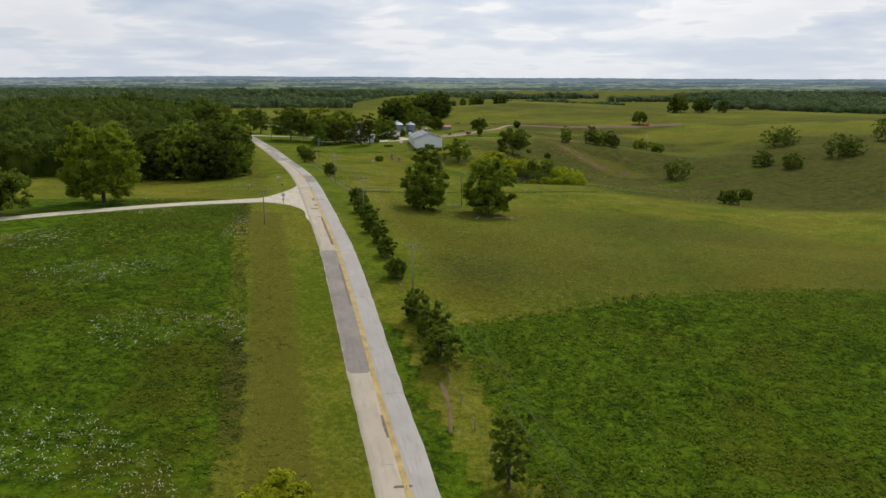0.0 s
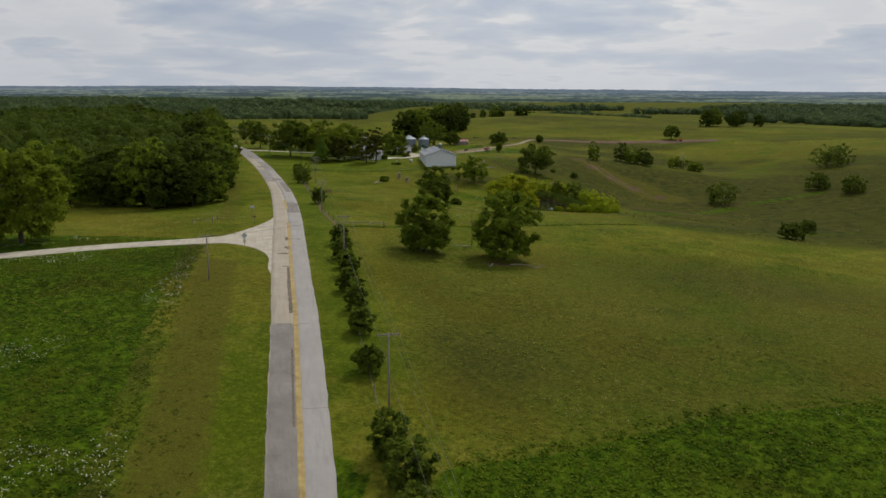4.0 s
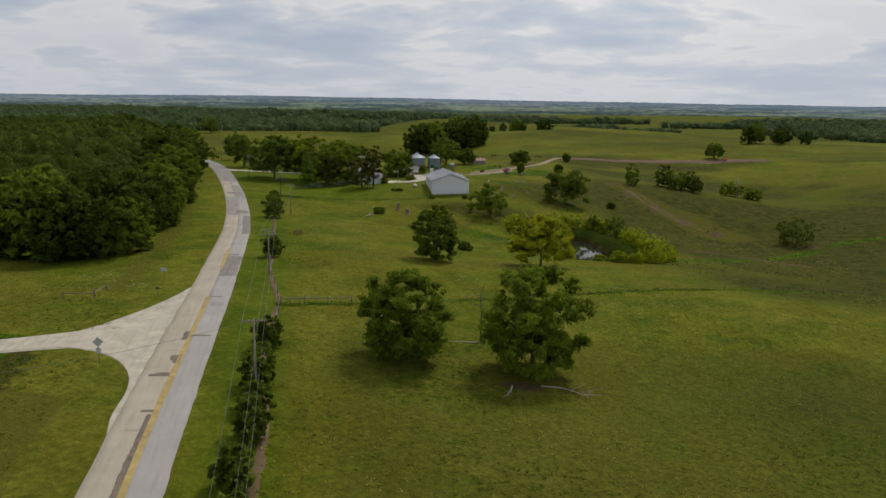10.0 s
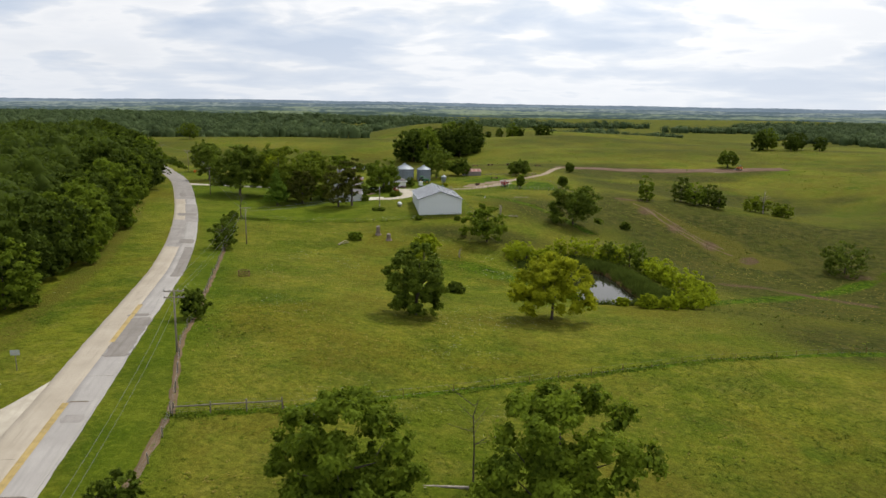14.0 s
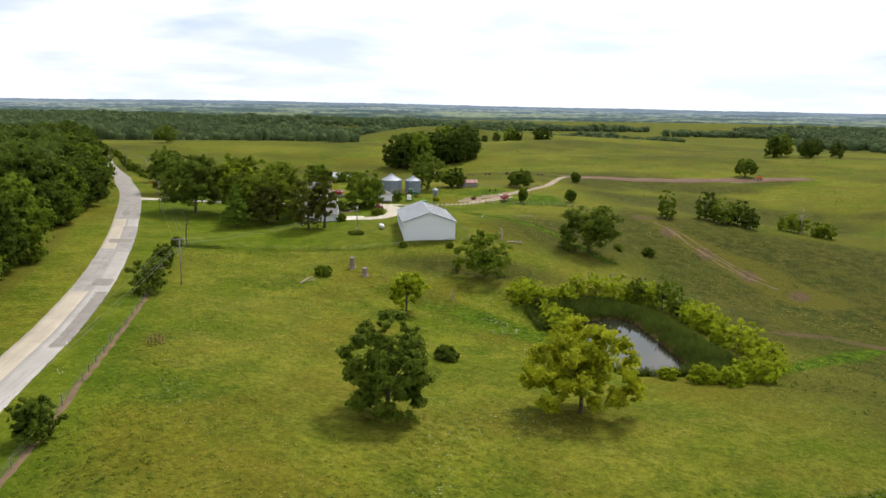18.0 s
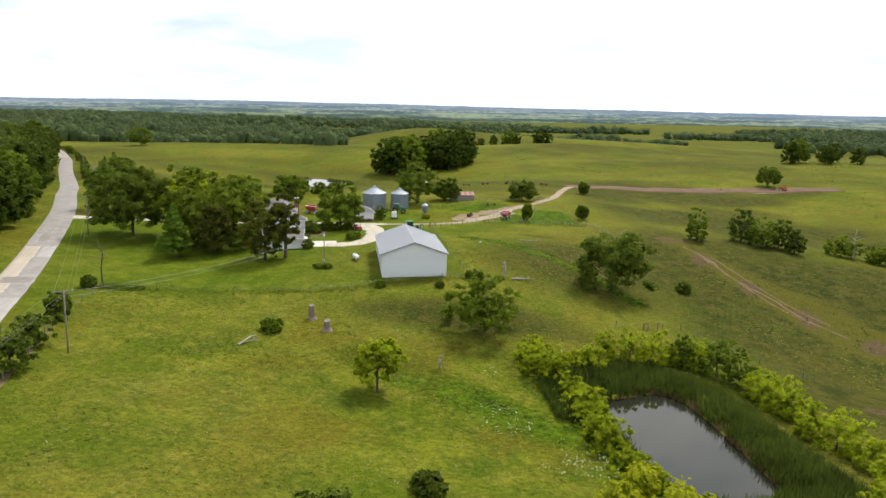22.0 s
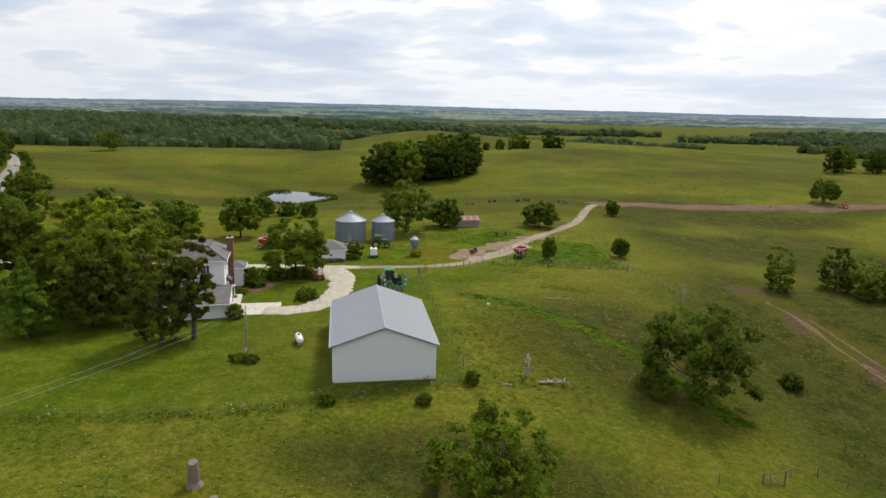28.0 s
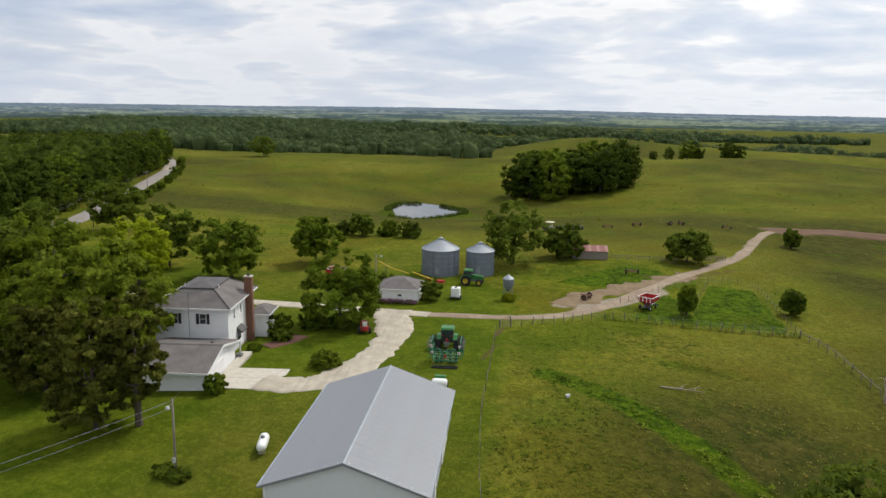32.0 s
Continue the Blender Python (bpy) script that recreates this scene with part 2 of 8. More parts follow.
def ground_material():
    m = Mat("meadow_and_soil")
    z1, z2 = m.attr("zone"), m.attr("cover")
    lawn, dirt, dry = z1[0], z1[1], z1[2]
    # flower holds the brown-grass mask, with cloud shade and far haze mixed in
    lush, flower, red = z2[0], z2[1], z2[2]
    n_field = m.noise(0.02, 4, 0.6)
    n_patch = m.noise(0.10, 6, 0.7)
    n_mid = m.noise(0.33, 6, 0.7)
    n_tuft = m.noise(1.5, 6, 0.78)
    n_blade = m.noise(4.0, 5, 0.8, stretch=(1.0, 0.55, 1.0))
    past = m.mix(m.ramp(n_patch, [(0.40, 0.0), (0.60, 1.0)]), (0.064, 0.096, 0.007), (0.180, 0.187, 0.015))
    past = m.mix(m.ramp(n_field, [(0.40, 0.0), (0.64, 0.7)]), past, (0.214, 0.180, 0.029))
    past = m.mix(m.ramp(n_mid, [(0.46, 0.0), (0.66, 0.7)]), past, (0.058, 0.093, 0.006))
    past = m.mix(m.ramp(n_mid, [(0.34, 0.6), (0.46, 0.0)]), past, (0.228, 0.207, 0.037))
    past = m.mix(m.ramp(n_tuft, [(0.48, 0.0), (0.62, 0.4)]), past, (0.038, 0.058, 0.004))
    n_brown = m.noise(0.045, 5, 0.65)
    past = m.mix(m.ramp(n_brown, [(0.50, 0.0), (0.62, 0.55)]), past, (0.121, 0.095, 0.010))
    past = m.mix(m.ramp(n_brown, [(0.36, 0.7), (0.46, 0.0)]), past, (0.073, 0.107, 0.005))
    # brown grass, its blue raised to put far haze into the colour
    sere_haze_c = m.mix(m.ramp(n_mid, [(0.42, 0.0), (0.58, 1.0)]), (0.031, 0.040, 0.008), (0.087, 0.076, 0.018))
    sere_haze_c = m.mix(m.ramp(n_patch, [(0.44, 0.0), (0.58, 0.65)]), sere_haze_c, (0.065, 0.070, 0.012))
    sere_haze_c = m.mix(m.ramp(n_tuft, [(0.50, 0.0), (0.62, 0.5)]), sere_haze_c, (0.019, 0.024, 0.002))
    lawn_c = m.mix(m.ramp(n_patch, [(0.38, 0.0), (0.62, 1.0)]), (0.060, 0.098, 0.005), (0.122, 0.152, 0.011))
    lawn_c = m.mix(m.ramp(n_field, [(0.5, 0.0), (0.7, 0.5)]), lawn_c, (0.172, 0.145, 0.026))
    lawn_c = m.mix(m.ramp(n_mid, [(0.44, 0.0), (0.60, 0.5)]), lawn_c, (0.050, 0.082, 0.004))
    n_clump = m.math("ADD", m.math("MULTIPLY", n_mid, 0.45), m.math("MULTIPLY", m.noise(0.9, 5, 0.7), 0.55))
    lush_c = m.mix(m.ramp(n_clump, [(0.42, 0.0), (0.58, 1.0)]), (0.019, 0.045, 0.002), (0.086, 0.142, 0.006))
    lush_c = m.mix(m.ramp(n_brown, [(0.52, 0.0), (0.62, 0.7)]), lush_c, (0.064, 0.060, 0.006))
    past = m.mix(m.ramp(n_clump, [(0.36, 0.55), (0.47, 0.0)]), past, (0.038, 0.066, 0.004))
    past = m.mix(m.ramp(n_clump, [(0.54, 0.0), (0.64, 0.5)]), past, (0.201, 0.205, 0.026))
    dry_c = m.mix(m.ramp(n_tuft, [(0.35, 0.0), (0.65, 1.0)]), (0.066, 0.064, 0.009), (0.135, 0.118, 0.020))
    dirt_c = m.mix(m.ramp(n_tuft, [(0.35, 0.0), (0.65, 1.0)]), (0.25, 0.20, 0.145), (0.44, 0.38, 0.30))
    red_c = m.mix(m.ramp(n_tuft, [(0.35, 0.0), (0.65, 1.0)]), (0.074, 0.048, 0.025), (0.135, 0.092, 0.050))
    jag = m.math("ADD", m.math("MULTIPLY", n_tuft, 0.55), m.math("MULTIPLY", n_patch, 0.55))

    def edge(sock):
        return m.ramp(m.math("ADD", m.math("SUBTRACT", sock, 0.55), jag), [(0.42, 0.0), (0.62, 1.0)])

    col = m.mix(m.ramp(m.math("ADD", m.math("SUBTRACT", flower, 0.5), n_patch), [(0.16, 0.0), (0.66, 0.95)]), past, sere_haze_c)
    col = m.mix(edge(lush), col, lush_c)
    col = m.mix(m.math("MULTIPLY", edge(dry), 0.8), col, dry_c)
    col = m.mix(lawn, col, lawn_c)
    col = m.mix(edge(red), col, red_c)
    col = m.mix(edge(dirt), col, dirt_c)
    grassy = m.math("SUBTRACT", 1.0, m.math("MAXIMUM", edge(dirt), edge(red)))
    col = m.mix(m.math("MULTIPLY", m.ramp(n_tuft, [(0.50, 0.0), (0.66, 0.28)]), grassy), col, m.mix(0.5, col, (0.020, 0.034, 0.003)))
    col = m.mix(m.math("MULTIPLY", m.math("MULTIPLY", m.ramp(n_tuft, [(0.36, 0.45), (0.50, 0.0)]), grassy), m.math("SUBTRACT", 1.0, m.math("MULTIPLY", flower, 0.8))), col, m.mix(0.5, col, (0.28, 0.31, 0.030)))
    col = m.mix(m.math("MULTIPLY", m.ramp(n_blade, [(0.40, 1.0), (0.60, 0.0)]), 0.42), col, m.mix(0.55, col, (0.012, 0.022, 0.004)))
    m.set(Base_Color=col, Roughness=0.95, Specular_IOR_Level=0.02)
    h = m.math("ADD", m.math("ADD", m.math("MULTIPLY", n_tuft, 0.6), m.math("MULTIPLY", n_blade, 0.25)), m.math("MULTIPLY", n_mid, 0.6))
    m.bump(h, 0.75, 0.75)
    return m.m


def asphalt(name, lo, hi, scale=0.35):
    m = Mat(name)
    stain = m.noise(scale, 6, 0.65)
    streak = m.noise(2.2, 4, 0.6, stretch=(1.0, 0.06, 1.0), vec=m.turned(17.5))
    grit = m.noise(26.0, 2, 0.7)
    col = m.mix(m.ramp(stain, [(0.3, 0.0), (0.7, 1.0)]), lo, hi)
    col = m.mix(m.ramp(streak, [(0.50, 0.0), (0.70, 0.42)]), col, tuple(c * 0.72 for c in lo))
    col = m.mix(m.ramp(grit, [(0.4, 0.25), (0.6, 0.0)]), col, tuple(c * 0.5 for c in lo))
    m.set(Base_Color=col, Roughness=0.92, Specular_IOR_Level=0.1)
    m.bump(grit, 0.25, 0.02)
    return m.m


M_GROUND = ground_material()
M_ROAD_TAN = asphalt("worn_tan_asphalt", (0.345, 0.298, 0.232), (0.425, 0.372, 0.296), 0.2)
M_ROAD_GREY = asphalt("worn_grey_asphalt", (0.305, 0.284, 0.262), (0.382, 0.357, 0.330), 0.2)
M_ROAD_OLD = asphalt("old_grey_asphalt", (0.225, 0.205, 0.188), (0.33, 0.305, 0.278))
M_PATCH = asphalt("patched_asphalt", (0.19, 0.17, 0.15), (0.27, 0.245, 0.22))
M_CRACK = asphalt("crack_tar", (0.12, 0.10, 0.08), (0.22, 0.18, 0.14), 1.5)
M_GRAVEL = asphalt("pale_gravel", (0.35, 0.31, 0.245), (0.53, 0.475, 0.385), 0.5)
M_DIRT = asphalt("dirt_track", (0.22, 0.165, 0.115), (0.37, 0.295, 0.22), 0.25)
M_REDDIRT = asphalt("red_dirt", (0.100, 0.060, 0.037), (0.178, 0.112, 0.070), 0.2)
M_CONCRETE = plain("concrete_slab", (0.50, 0.46, 0.39), 0.85)
M_YELLOW = plain("road_yellow", (0.36, 0.26, 0.09), 0.8, vary=0.4, scale=0.8)
M_WHITE = plain("white_siding", (0.84, 0.84, 0.84), 0.55, vary=0.06, scale=0.5)
M_STEELW = plain("white_steel_wall", (0.70, 0.72, 0.73), 0.45, vary=0.05, scale=0.4)
M_TRIM = plain("white_trim", (0.80, 0.80, 0.80), 0.5, vary=0.04)
M_ROOFMETAL = plain("grey_roof_steel", (0.235, 0.245, 0.265), 0.42, 0.0, scale=0.25, vary=0.10, spec=0.6)
M_SHINGLE = plain("brown_grey_shingle", (0.15, 0.135, 0.13), 0.9, scale=0.7, vary=0.28, grain=9.0, relief=0.5)
M_SHINGLED = plain("dark_shingle", (0.10, 0.095, 0.095), 0.9, scale=0.7, vary=0.25, grain=9.0, relief=0.5)
M_BLACK = plain("black_shutter", (0.025, 0.025, 0.028), 0.6)
M_GLASSY = plain("dark_window", (0.035, 0.042, 0.05), 0.12, spec=0.8, vary=0.3, relief=0.0)
M_BRICK = plain("red_brick", (0.24, 0.115, 0.075), 0.9, scale=3.0, vary=0.35)
M_MORTAR = plain("mortar", (0.22, 0.15, 0.11), 0.95)
M_GALV = plain("galvanised_steel", (0.21, 0.24, 0.285), 0.55, 0.25, scale=0.8, vary=0.14)
M_GALVR = plain("galvanised_roof", (0.31, 0.34, 0.375), 0.55, 0.2, scale=0.8, vary=0.12)
M_REDROOF = plain("faded_red_roof", (0.27, 0.10, 0.085), 0.7, scale=1.2, vary=0.4)
M_RED = plain("red_paint", (0.42, 0.03, 0.03), 0.45, vary=0.25)
M_GREEN = plain("green_paint", (0.03, 0.16, 0.035), 0.4, vary=0.2)
M_TEAL = plain("implement_green", (0.03, 0.17, 0.08), 0.5, vary=0.25)
M_YEL = plain("yellow_paint", (0.55, 0.38, 0.03), 0.45, vary=0.2)
M_RUBBER = plain("tyre_rubber", (0.02, 0.02, 0.02), 0.85)
M_STEEL = plain("dull_steel", (0.22, 0.22, 0.22), 0.5, 0.6)
M_RUST = plain("rusty_iron", (0.17, 0.08, 0.045), 0.85, vary=0.4)
M_TANK = plain("white_tank_paint", (0.80, 0.80, 0.78), 0.35, vary=0.05)
M_POLE = plain("weathered_pole_wood", (0.25, 0.21, 0.17), 0.9, scale=2.0, vary=0.3)
M_POST = plain("grey_fence_wood", (0.20, 0.17, 0.14), 0.9, scale=3.0, vary=0.35)
M_DEADWOOD = plain("bleached_deadwood", (0.34, 0.29, 0.235), 0.9, scale=2.0, vary=0.3)
M_STUMP = plain("stump_wood", (0.21, 0.16, 0.12), 0.9, scale=3.0, vary=0.35)
M_BARK = plain("dark_bark", (0.085, 0.065, 0.05), 0.95, scale=3.0, vary=0.4, grain=9.0, relief=0.6)
M_WIRE = plain("wire_metal", (0.15, 0.145, 0.13), 0.5, 0.5)
M_ORANGE = plain("orange_paint", (0.60, 0.17, 0.02), 0.5, vary=0.2)
M_CREAM = plain("cream_canopy", (0.62, 0.58, 0.42), 0.6, vary=0.1)
M_SIGN = plain("sign_back_metal", (0.52, 0.53, 0.53), 0.5, 0.4)
M_CERAMIC = plain("insulator", (0.30, 0.30, 0.31), 0.3)
M_WOODBARN = plain("weathered_boards", (0.27, 0.235, 0.20), 0.9, scale=1.5, vary=0.3, stretch=(6, 6, 0.6))
M_MULCH = plain("mulch_bed", (0.12, 0.055, 0.04), 0.95, vary=0.4)

L_OAK = foliage("leaves_oak", (0.056, 0.086, 0.009), (0.122, 0.160, 0.017), 0.4)
L_MID = foliage("leaves_mid", (0.065, 0.101, 0.008), (0.136, 0.181, 0.014), 0.4)
L_LIGHT = foliage("leaves_light", (0.150, 0.180, 0.008), (0.285, 0.300, 0.014), 0.5)
L_WILLOW = foliage("leaves_willow", (0.170, 0.215, 0.009), (0.310, 0.360, 0.018), 0.5)
L_CEDAR = foliage("leaves_cedar", (0.050, 0.060, 0.010), (0.112, 0.118, 0.017), 0.3)
L_YARD = foliage("leaves_yard", (0.074, 0.108, 0.009), (0.158, 0.196, 0.016), 0.45)
L_LIGHTER = foliage("leaves_yellow_green", (0.080, 0.114, 0.008), (0.160, 0.200, 0.014), 0.45)
L_PINE = foliage("leaves_pine", (0.080, 0.138, 0.014), (0.150, 0.225, 0.024), 0.4)
L_WOODS = foliage("leaves_woods", (0.032, 0.052, 0.005), (0.070, 0.098, 0.010), 0.35, 0.16)
L_SCRUB = foliage("leaves_scrub", (0.046, 0.068, 0.008), (0.098, 0.128, 0.015), 0.4)
# Bluer than the near woods: distance haze is put into the leaf colour.
L_FAR_HAZE = foliage("leaves_far_woods_hazed", (0.036, 0.062, 0.024), (0.086, 0.118, 0.044), 0.2, 0.045)
L_WEED = foliage("weed_blades", (0.066, 0.102, 0.007), (0.140, 0.165, 0.014), 0.45, 0.05)
L_DRYWEED = foliage("dry_grass_blades", (0.17, 0.155, 0.03), (0.28, 0.235, 0.06), 0.45, 0.05)
L_REED = foliage("reeds", (0.042, 0.068, 0.010), (0.082, 0.110, 0.018), 0.35, 0.2)
M_FLOWER = plain("white_flower_heads", (0.50, 0.52, 0.36), 0.9, vary=0.15)
M_PURPLE = plain("purple_flowers", (0.32, 0.10, 0.24), 0.9, vary=0.4, scale=5)


def water_material():
    m = Mat("pond_water")
    n = m.noise(1.2, 3, 0.5)
    m.set(Base_Color=(0.018, 0.019, 0.012), Roughness=0.025, Specular_IOR_Level=0.6, IOR=1.33)
    m.bump(n, 0.012, 0.05)
    return m.m


M_WATER = water_material()

# ---- mesh helpers ----


def mesh_np(name, verts, faces, mat=None, smooth=False):
    """A mesh from arrays of vertices and of equal-sided faces."""
    verts, faces = np.asarray(verts, np.float32), np.asarray(faces, np.int32)
    me = bpy.data.meshes.new(name)
    me.vertices.add(len(verts))
    me.vertices.foreach_set("co", verts.ravel())
    me.loops.add(faces.size)
    me.loops.foreach_set("vertex_index", faces.ravel())
    me.polygons.add(len(faces))
    me.polygons.foreach_set("loop_start", np.arange(0, faces.size, faces.shape[1], dtype=np.int32))
    me.update(calc_edges=True)
    if smooth:
        me.polygons.foreach_set("use_smooth", np.ones(len(faces), bool))
    if mat:
        me.materials.append(mat)
    return me


class Geo:
    """Collects solid pieces of one part."""

    def __init__(self):
        self.v, self.f = [], []

    def add(self, verts, faces, m=None):
        k = len(self.v)
        self.v += [tuple(m @ Vector(p)) if m else tuple(p) for p in verts]
        self.f += [tuple(i + k for i in f) for f in faces]
        return self

    def box(self, x, y, z, sx, sy, sz, m=None):
        """A box centred at x, y, standing on z."""
        a, b = sx / 2, sy / 2
        vs = [(x + i * a, y + j * b, z + k * sz) for k in (0, 1) for i, j in ((-1, -1), (1, -1), (1, 1), (-1, 1))]
        return self.add(vs, [(3, 2, 1, 0), (4, 5, 6, 7), (0, 1, 5, 4), (1, 2, 6, 5), (2, 3, 7, 6), (3, 0, 4, 7)], m)

    def tube(self, pts, radii, n=8, m=None, caps=True):
        """A round bar along points, with a radius at each."""
        pts = [Vector(p) for p in pts]
        if isinstance(radii, (int, float)):
            radii = [radii] * len(pts)
        vs, fs = [], []
        for i, p in enumerate(pts):
            d = (pts[min(i + 1, len(pts) - 1)] - pts[max(i - 1, 0)]).normalized()
            a = d.cross(Vector((0, 0, 1)) if abs(d.z) < 0.9 else Vector((1, 0, 0))).normalized()
            b = d.cross(a)
            for k in range(n):
                q = 2 * math.pi * k / n
                vs.append(p + (a * math.cos(q) + b * math.sin(q)) * radii[i])
        for i in range(len(pts) - 1):
            for k in range(n):
                o, e = i * n, (k + 1) % n
                fs.append((o + k, o + n + k, o + n + e, o + e))
        if caps:
            fs.append(tuple(range(n)))
            fs.append(tuple(len(vs) - 1 - k for k in range(n)))
        return self.add(vs, fs, m)

    def lathe(self, prof, n=24, m=None):
        """A turned form about z from radius, height pairs."""
        vs = [(r * math.cos(2 * math.pi * k / n), r * math.sin(2 * math.pi * k / n), z) for r, z in prof for k in range(n)]
        fs = [(i * n + k, i * n + (k + 1) % n, (i + 1) * n + (k + 1) % n, (i + 1) * n + k) for i in range(len(prof) - 1) for k in range(n)]
        return self.add(vs, fs, m)

    def prism(self, poly, x0, x1, m=None):
        """A profile in y, z drawn out along x."""
        n = len(poly)
        vs = [(x0, y, z) for y, z in poly] + [(x1, y, z) for y, z in poly]
        fs = [tuple(range(n))[::-1], tuple(range(n, 2 * n))] + [(k, (k + 1) % n, n + (k + 1) % n, n + k) for k in range(n)]
        return self.add(vs, fs, m)

    def mesh(self, name, mat, smooth=False):
        me = bpy.data.meshes.new(name)
        me.from_pydata(self.v, [], self.f)
        me.update()
        if smooth:
            me.shade_smooth() if hasattr(me, "shade_smooth") else None
        me.materials.append(mat)
        return me


def part(name, geo, mat, parent, label="", smooth=False, at=None):
    me = geo.mesh(name, mat, smooth) if isinstance(geo, Geo) else geo
    ob = new(name, me)
    ob.parent = parent
    if at is not None:
        ob.matrix_basis = at
    return tagged(ob, label) if label else ob


def thing(name, m, label, category, group="", kind=""):
    ob = new(name)
    ob.empty_display_size = 0.3
    ob.matrix_basis = m
    return tagged(ob, label, category, group, kind)


# ---- the lie of the land ----
LAND_X = np.array([-125, -80, -40, 0, 40, 80, 125.0])
LAND_Y = np.array([60, 100, 140, 180, 220, 260, 300, 345, 395, 450, 510.0])
LAND_ROWS = np.array([
    (1.8, 2.3, 0.3, -3.4, -2.5, -0.8, -0.4),
    (1.9, 2.7, 1.4, 1.4, 1.9, 0.6, -0),
    (1.8, 3, 2.5, 1.6, 1.7, 0.2, -0.4),
    (0.9, 1, 2.1, 0.4, -1.3, -1.9, -1.3),
    (0.1, 0.4, 2.7, 1.2, 1.4, -1.6, -1.9),
    (-0, 1, 0.5, -2.1, 0.1, -2.6, -2.8),
    (0.4, 0.5, -1.9, -1.5, -2.6, -3.9, -3.2),
    (1, -0.6, 2.1, 3.9, -4.1, -4.3, -3.4),
    (0.8, 0, 0.1, 0.6, 1.5, -0.1, -3.4),
    (0.5, 0.3, 1.2, 1.4, 0.5, -3.3, -6.5),
    (0.5, 0.7, 1.6, 2.2, 0, -2.6, -2.9)])
SWELLS = [
    (-150, 330, 120, 220, 4),
    (-200, 770, 150, 110, 4),
    (90, 760, 150, 140, 5),
    (-108, 578, 78, 80, -9.5),
    (300, 480, 90, 200, 6),
    (330, 200, 120, 160, 5),
    (-330, 100, 200, 250, 6),
    (-250, 1500, 400, 400, -10),
    (700, 2100, 500, 400, 8),
    (-700, 1300, 400, 500, 8),
    (1000, 900, 400, 500, -14),
    (-110, 1000, 90, 75, 19.4),
    (-20, 985, 80, 70, 4.5),
    (70, 1000, 90, 75, 5.4),
    (180, 1000, 90, 80, 2.4),
    (290, 1000, 90, 90, -4.1),
    (-60, 890, 80, 55, 1.1),
    (60, 890, 90, 55, -1.3),
    (170, 885, 90, 60, -8.2),
    (40, 785, 70, 50, 4.3),
    (120, 765, 80, 50, -1.8),
    (-20, 815, 60, 45, -0.7),
    (-250, 850, 150, 70, -7.3),
    (-300, 970, 220, 90, -14.4),
    (-300, 1220, 260, 130, -0.7),
    (-300, 1480, 240, 150, 13.3),
    (100, 1160, 220, 90, -7.5),
    (150, 640, 120, 26, 1.6),
    (-150, 655, 120, 22, 1.3),
    (-230, 610, 70, 20, -1.2),
    (120, 690, 90, 20, -1.3),
    (-1500, 2100, 700, 400, 8)]
POND_A = [(7.2, 294.6), (10.0, 295.2), (13.2, 296.8), (15.9, 298.7), (18.2, 297.9), (20.2, 295.4), (21.8, 290.0), (23.0, 284.4), (24.2, 278.0), (25.4, 271.6), (22.0, 268.6), (15.0, 267.6), (11.4, 272.5), (10.2, 279.7), (8.6, 288.0)]
POND_A_Z = -4.0
POND_B_Z = -4.6
POND_B = [(-114.2, 556.4), (-115.0, 569.3), (-103.7, 572.9), (-86.7, 560.9), (-84.0, 550.5), (-87.5, 539.4), (-93.1, 527.9), (-102.0, 532.5)]


def path_distance(x, y, pts, closed=False):
    """Distance of places from a line of points."""
    d = np.full(np.shape(x), 1e9)
    q = list(pts) + ([pts[0]] if closed else [])
    for (ax, ay), (bx, by) in zip(q[:-1], q[1:]):
        ux, uy = bx - ax, by - ay
        s = np.clip(((x - ax) * ux + (y - ay) * uy) / (ux * ux + uy * uy), 0, 1)
        d = np.minimum(d, np.hypot(x - ax - s * ux, y - ay - s * uy))
    return d


def inside(x, y, pts):
    c = np.zeros(np.shape(x), bool)
    for (ax, ay), (bx, by) in zip(pts, pts[1:] + pts[:1]):
        if ay == by:
            continue
        c ^= ((ay > y) != (by > y)) & (x < (bx - ax) * (y - ay) / (by - ay) + ax)
    return c


def signed(x, y, pts):
    """Distance from a closed outline, negative within it."""
    d = path_distance(x, y, pts, True)
    return np.where(inside(x, y, pts), -d, d)


def smooth01(v):
    v = np.clip(v, 0, 1)
    return v * v * (3 - 2 * v)


def land(x, y, ponds=True):
    x, y = np.asarray(x, float), np.asarray(y, float)
    z = np.zeros(np.broadcast(x, y).shape)
    for a, b, p, q, h in SWELLS:
        z = z + h * np.exp(-((x - a) / p) ** 2 - ((y - b) / q) ** 2)
    far = np.hypot(x, y - 300)
    z = z - 10 * smooth01((far - 300) / 900) - 22 * smooth01((far - 1300) / 2000)
    gx = np.exp(-((x[..., None] - LAND_X) / 38.0) ** 2)
    gy = np.exp(-((y[..., None] - LAND_Y) / 42.0) ** 2)
    z = z + np.einsum("...i,ij,...j->...", gy, LAND_ROWS, gx)
    if ponds:
        for pts, level in ((POND_A, POND_A_Z), (POND_B, POND_B_Z)):
            s = signed(x, y, pts)
            bank = smooth01(1 - s / 7.0)
            z = z * (1 - bank) + np.where(s < 7, (level + np.clip(s * 0.22, -1.2, 1.1)) * bank, 0)
    return z


def gz(x, y):
    return float(land(np.array([x]), np.array([y]))[0])


def on_land(x, y, rz=0, dz=0.0):
    return pose(x, y, gz(x, y) + dz, 0, 0, rz)


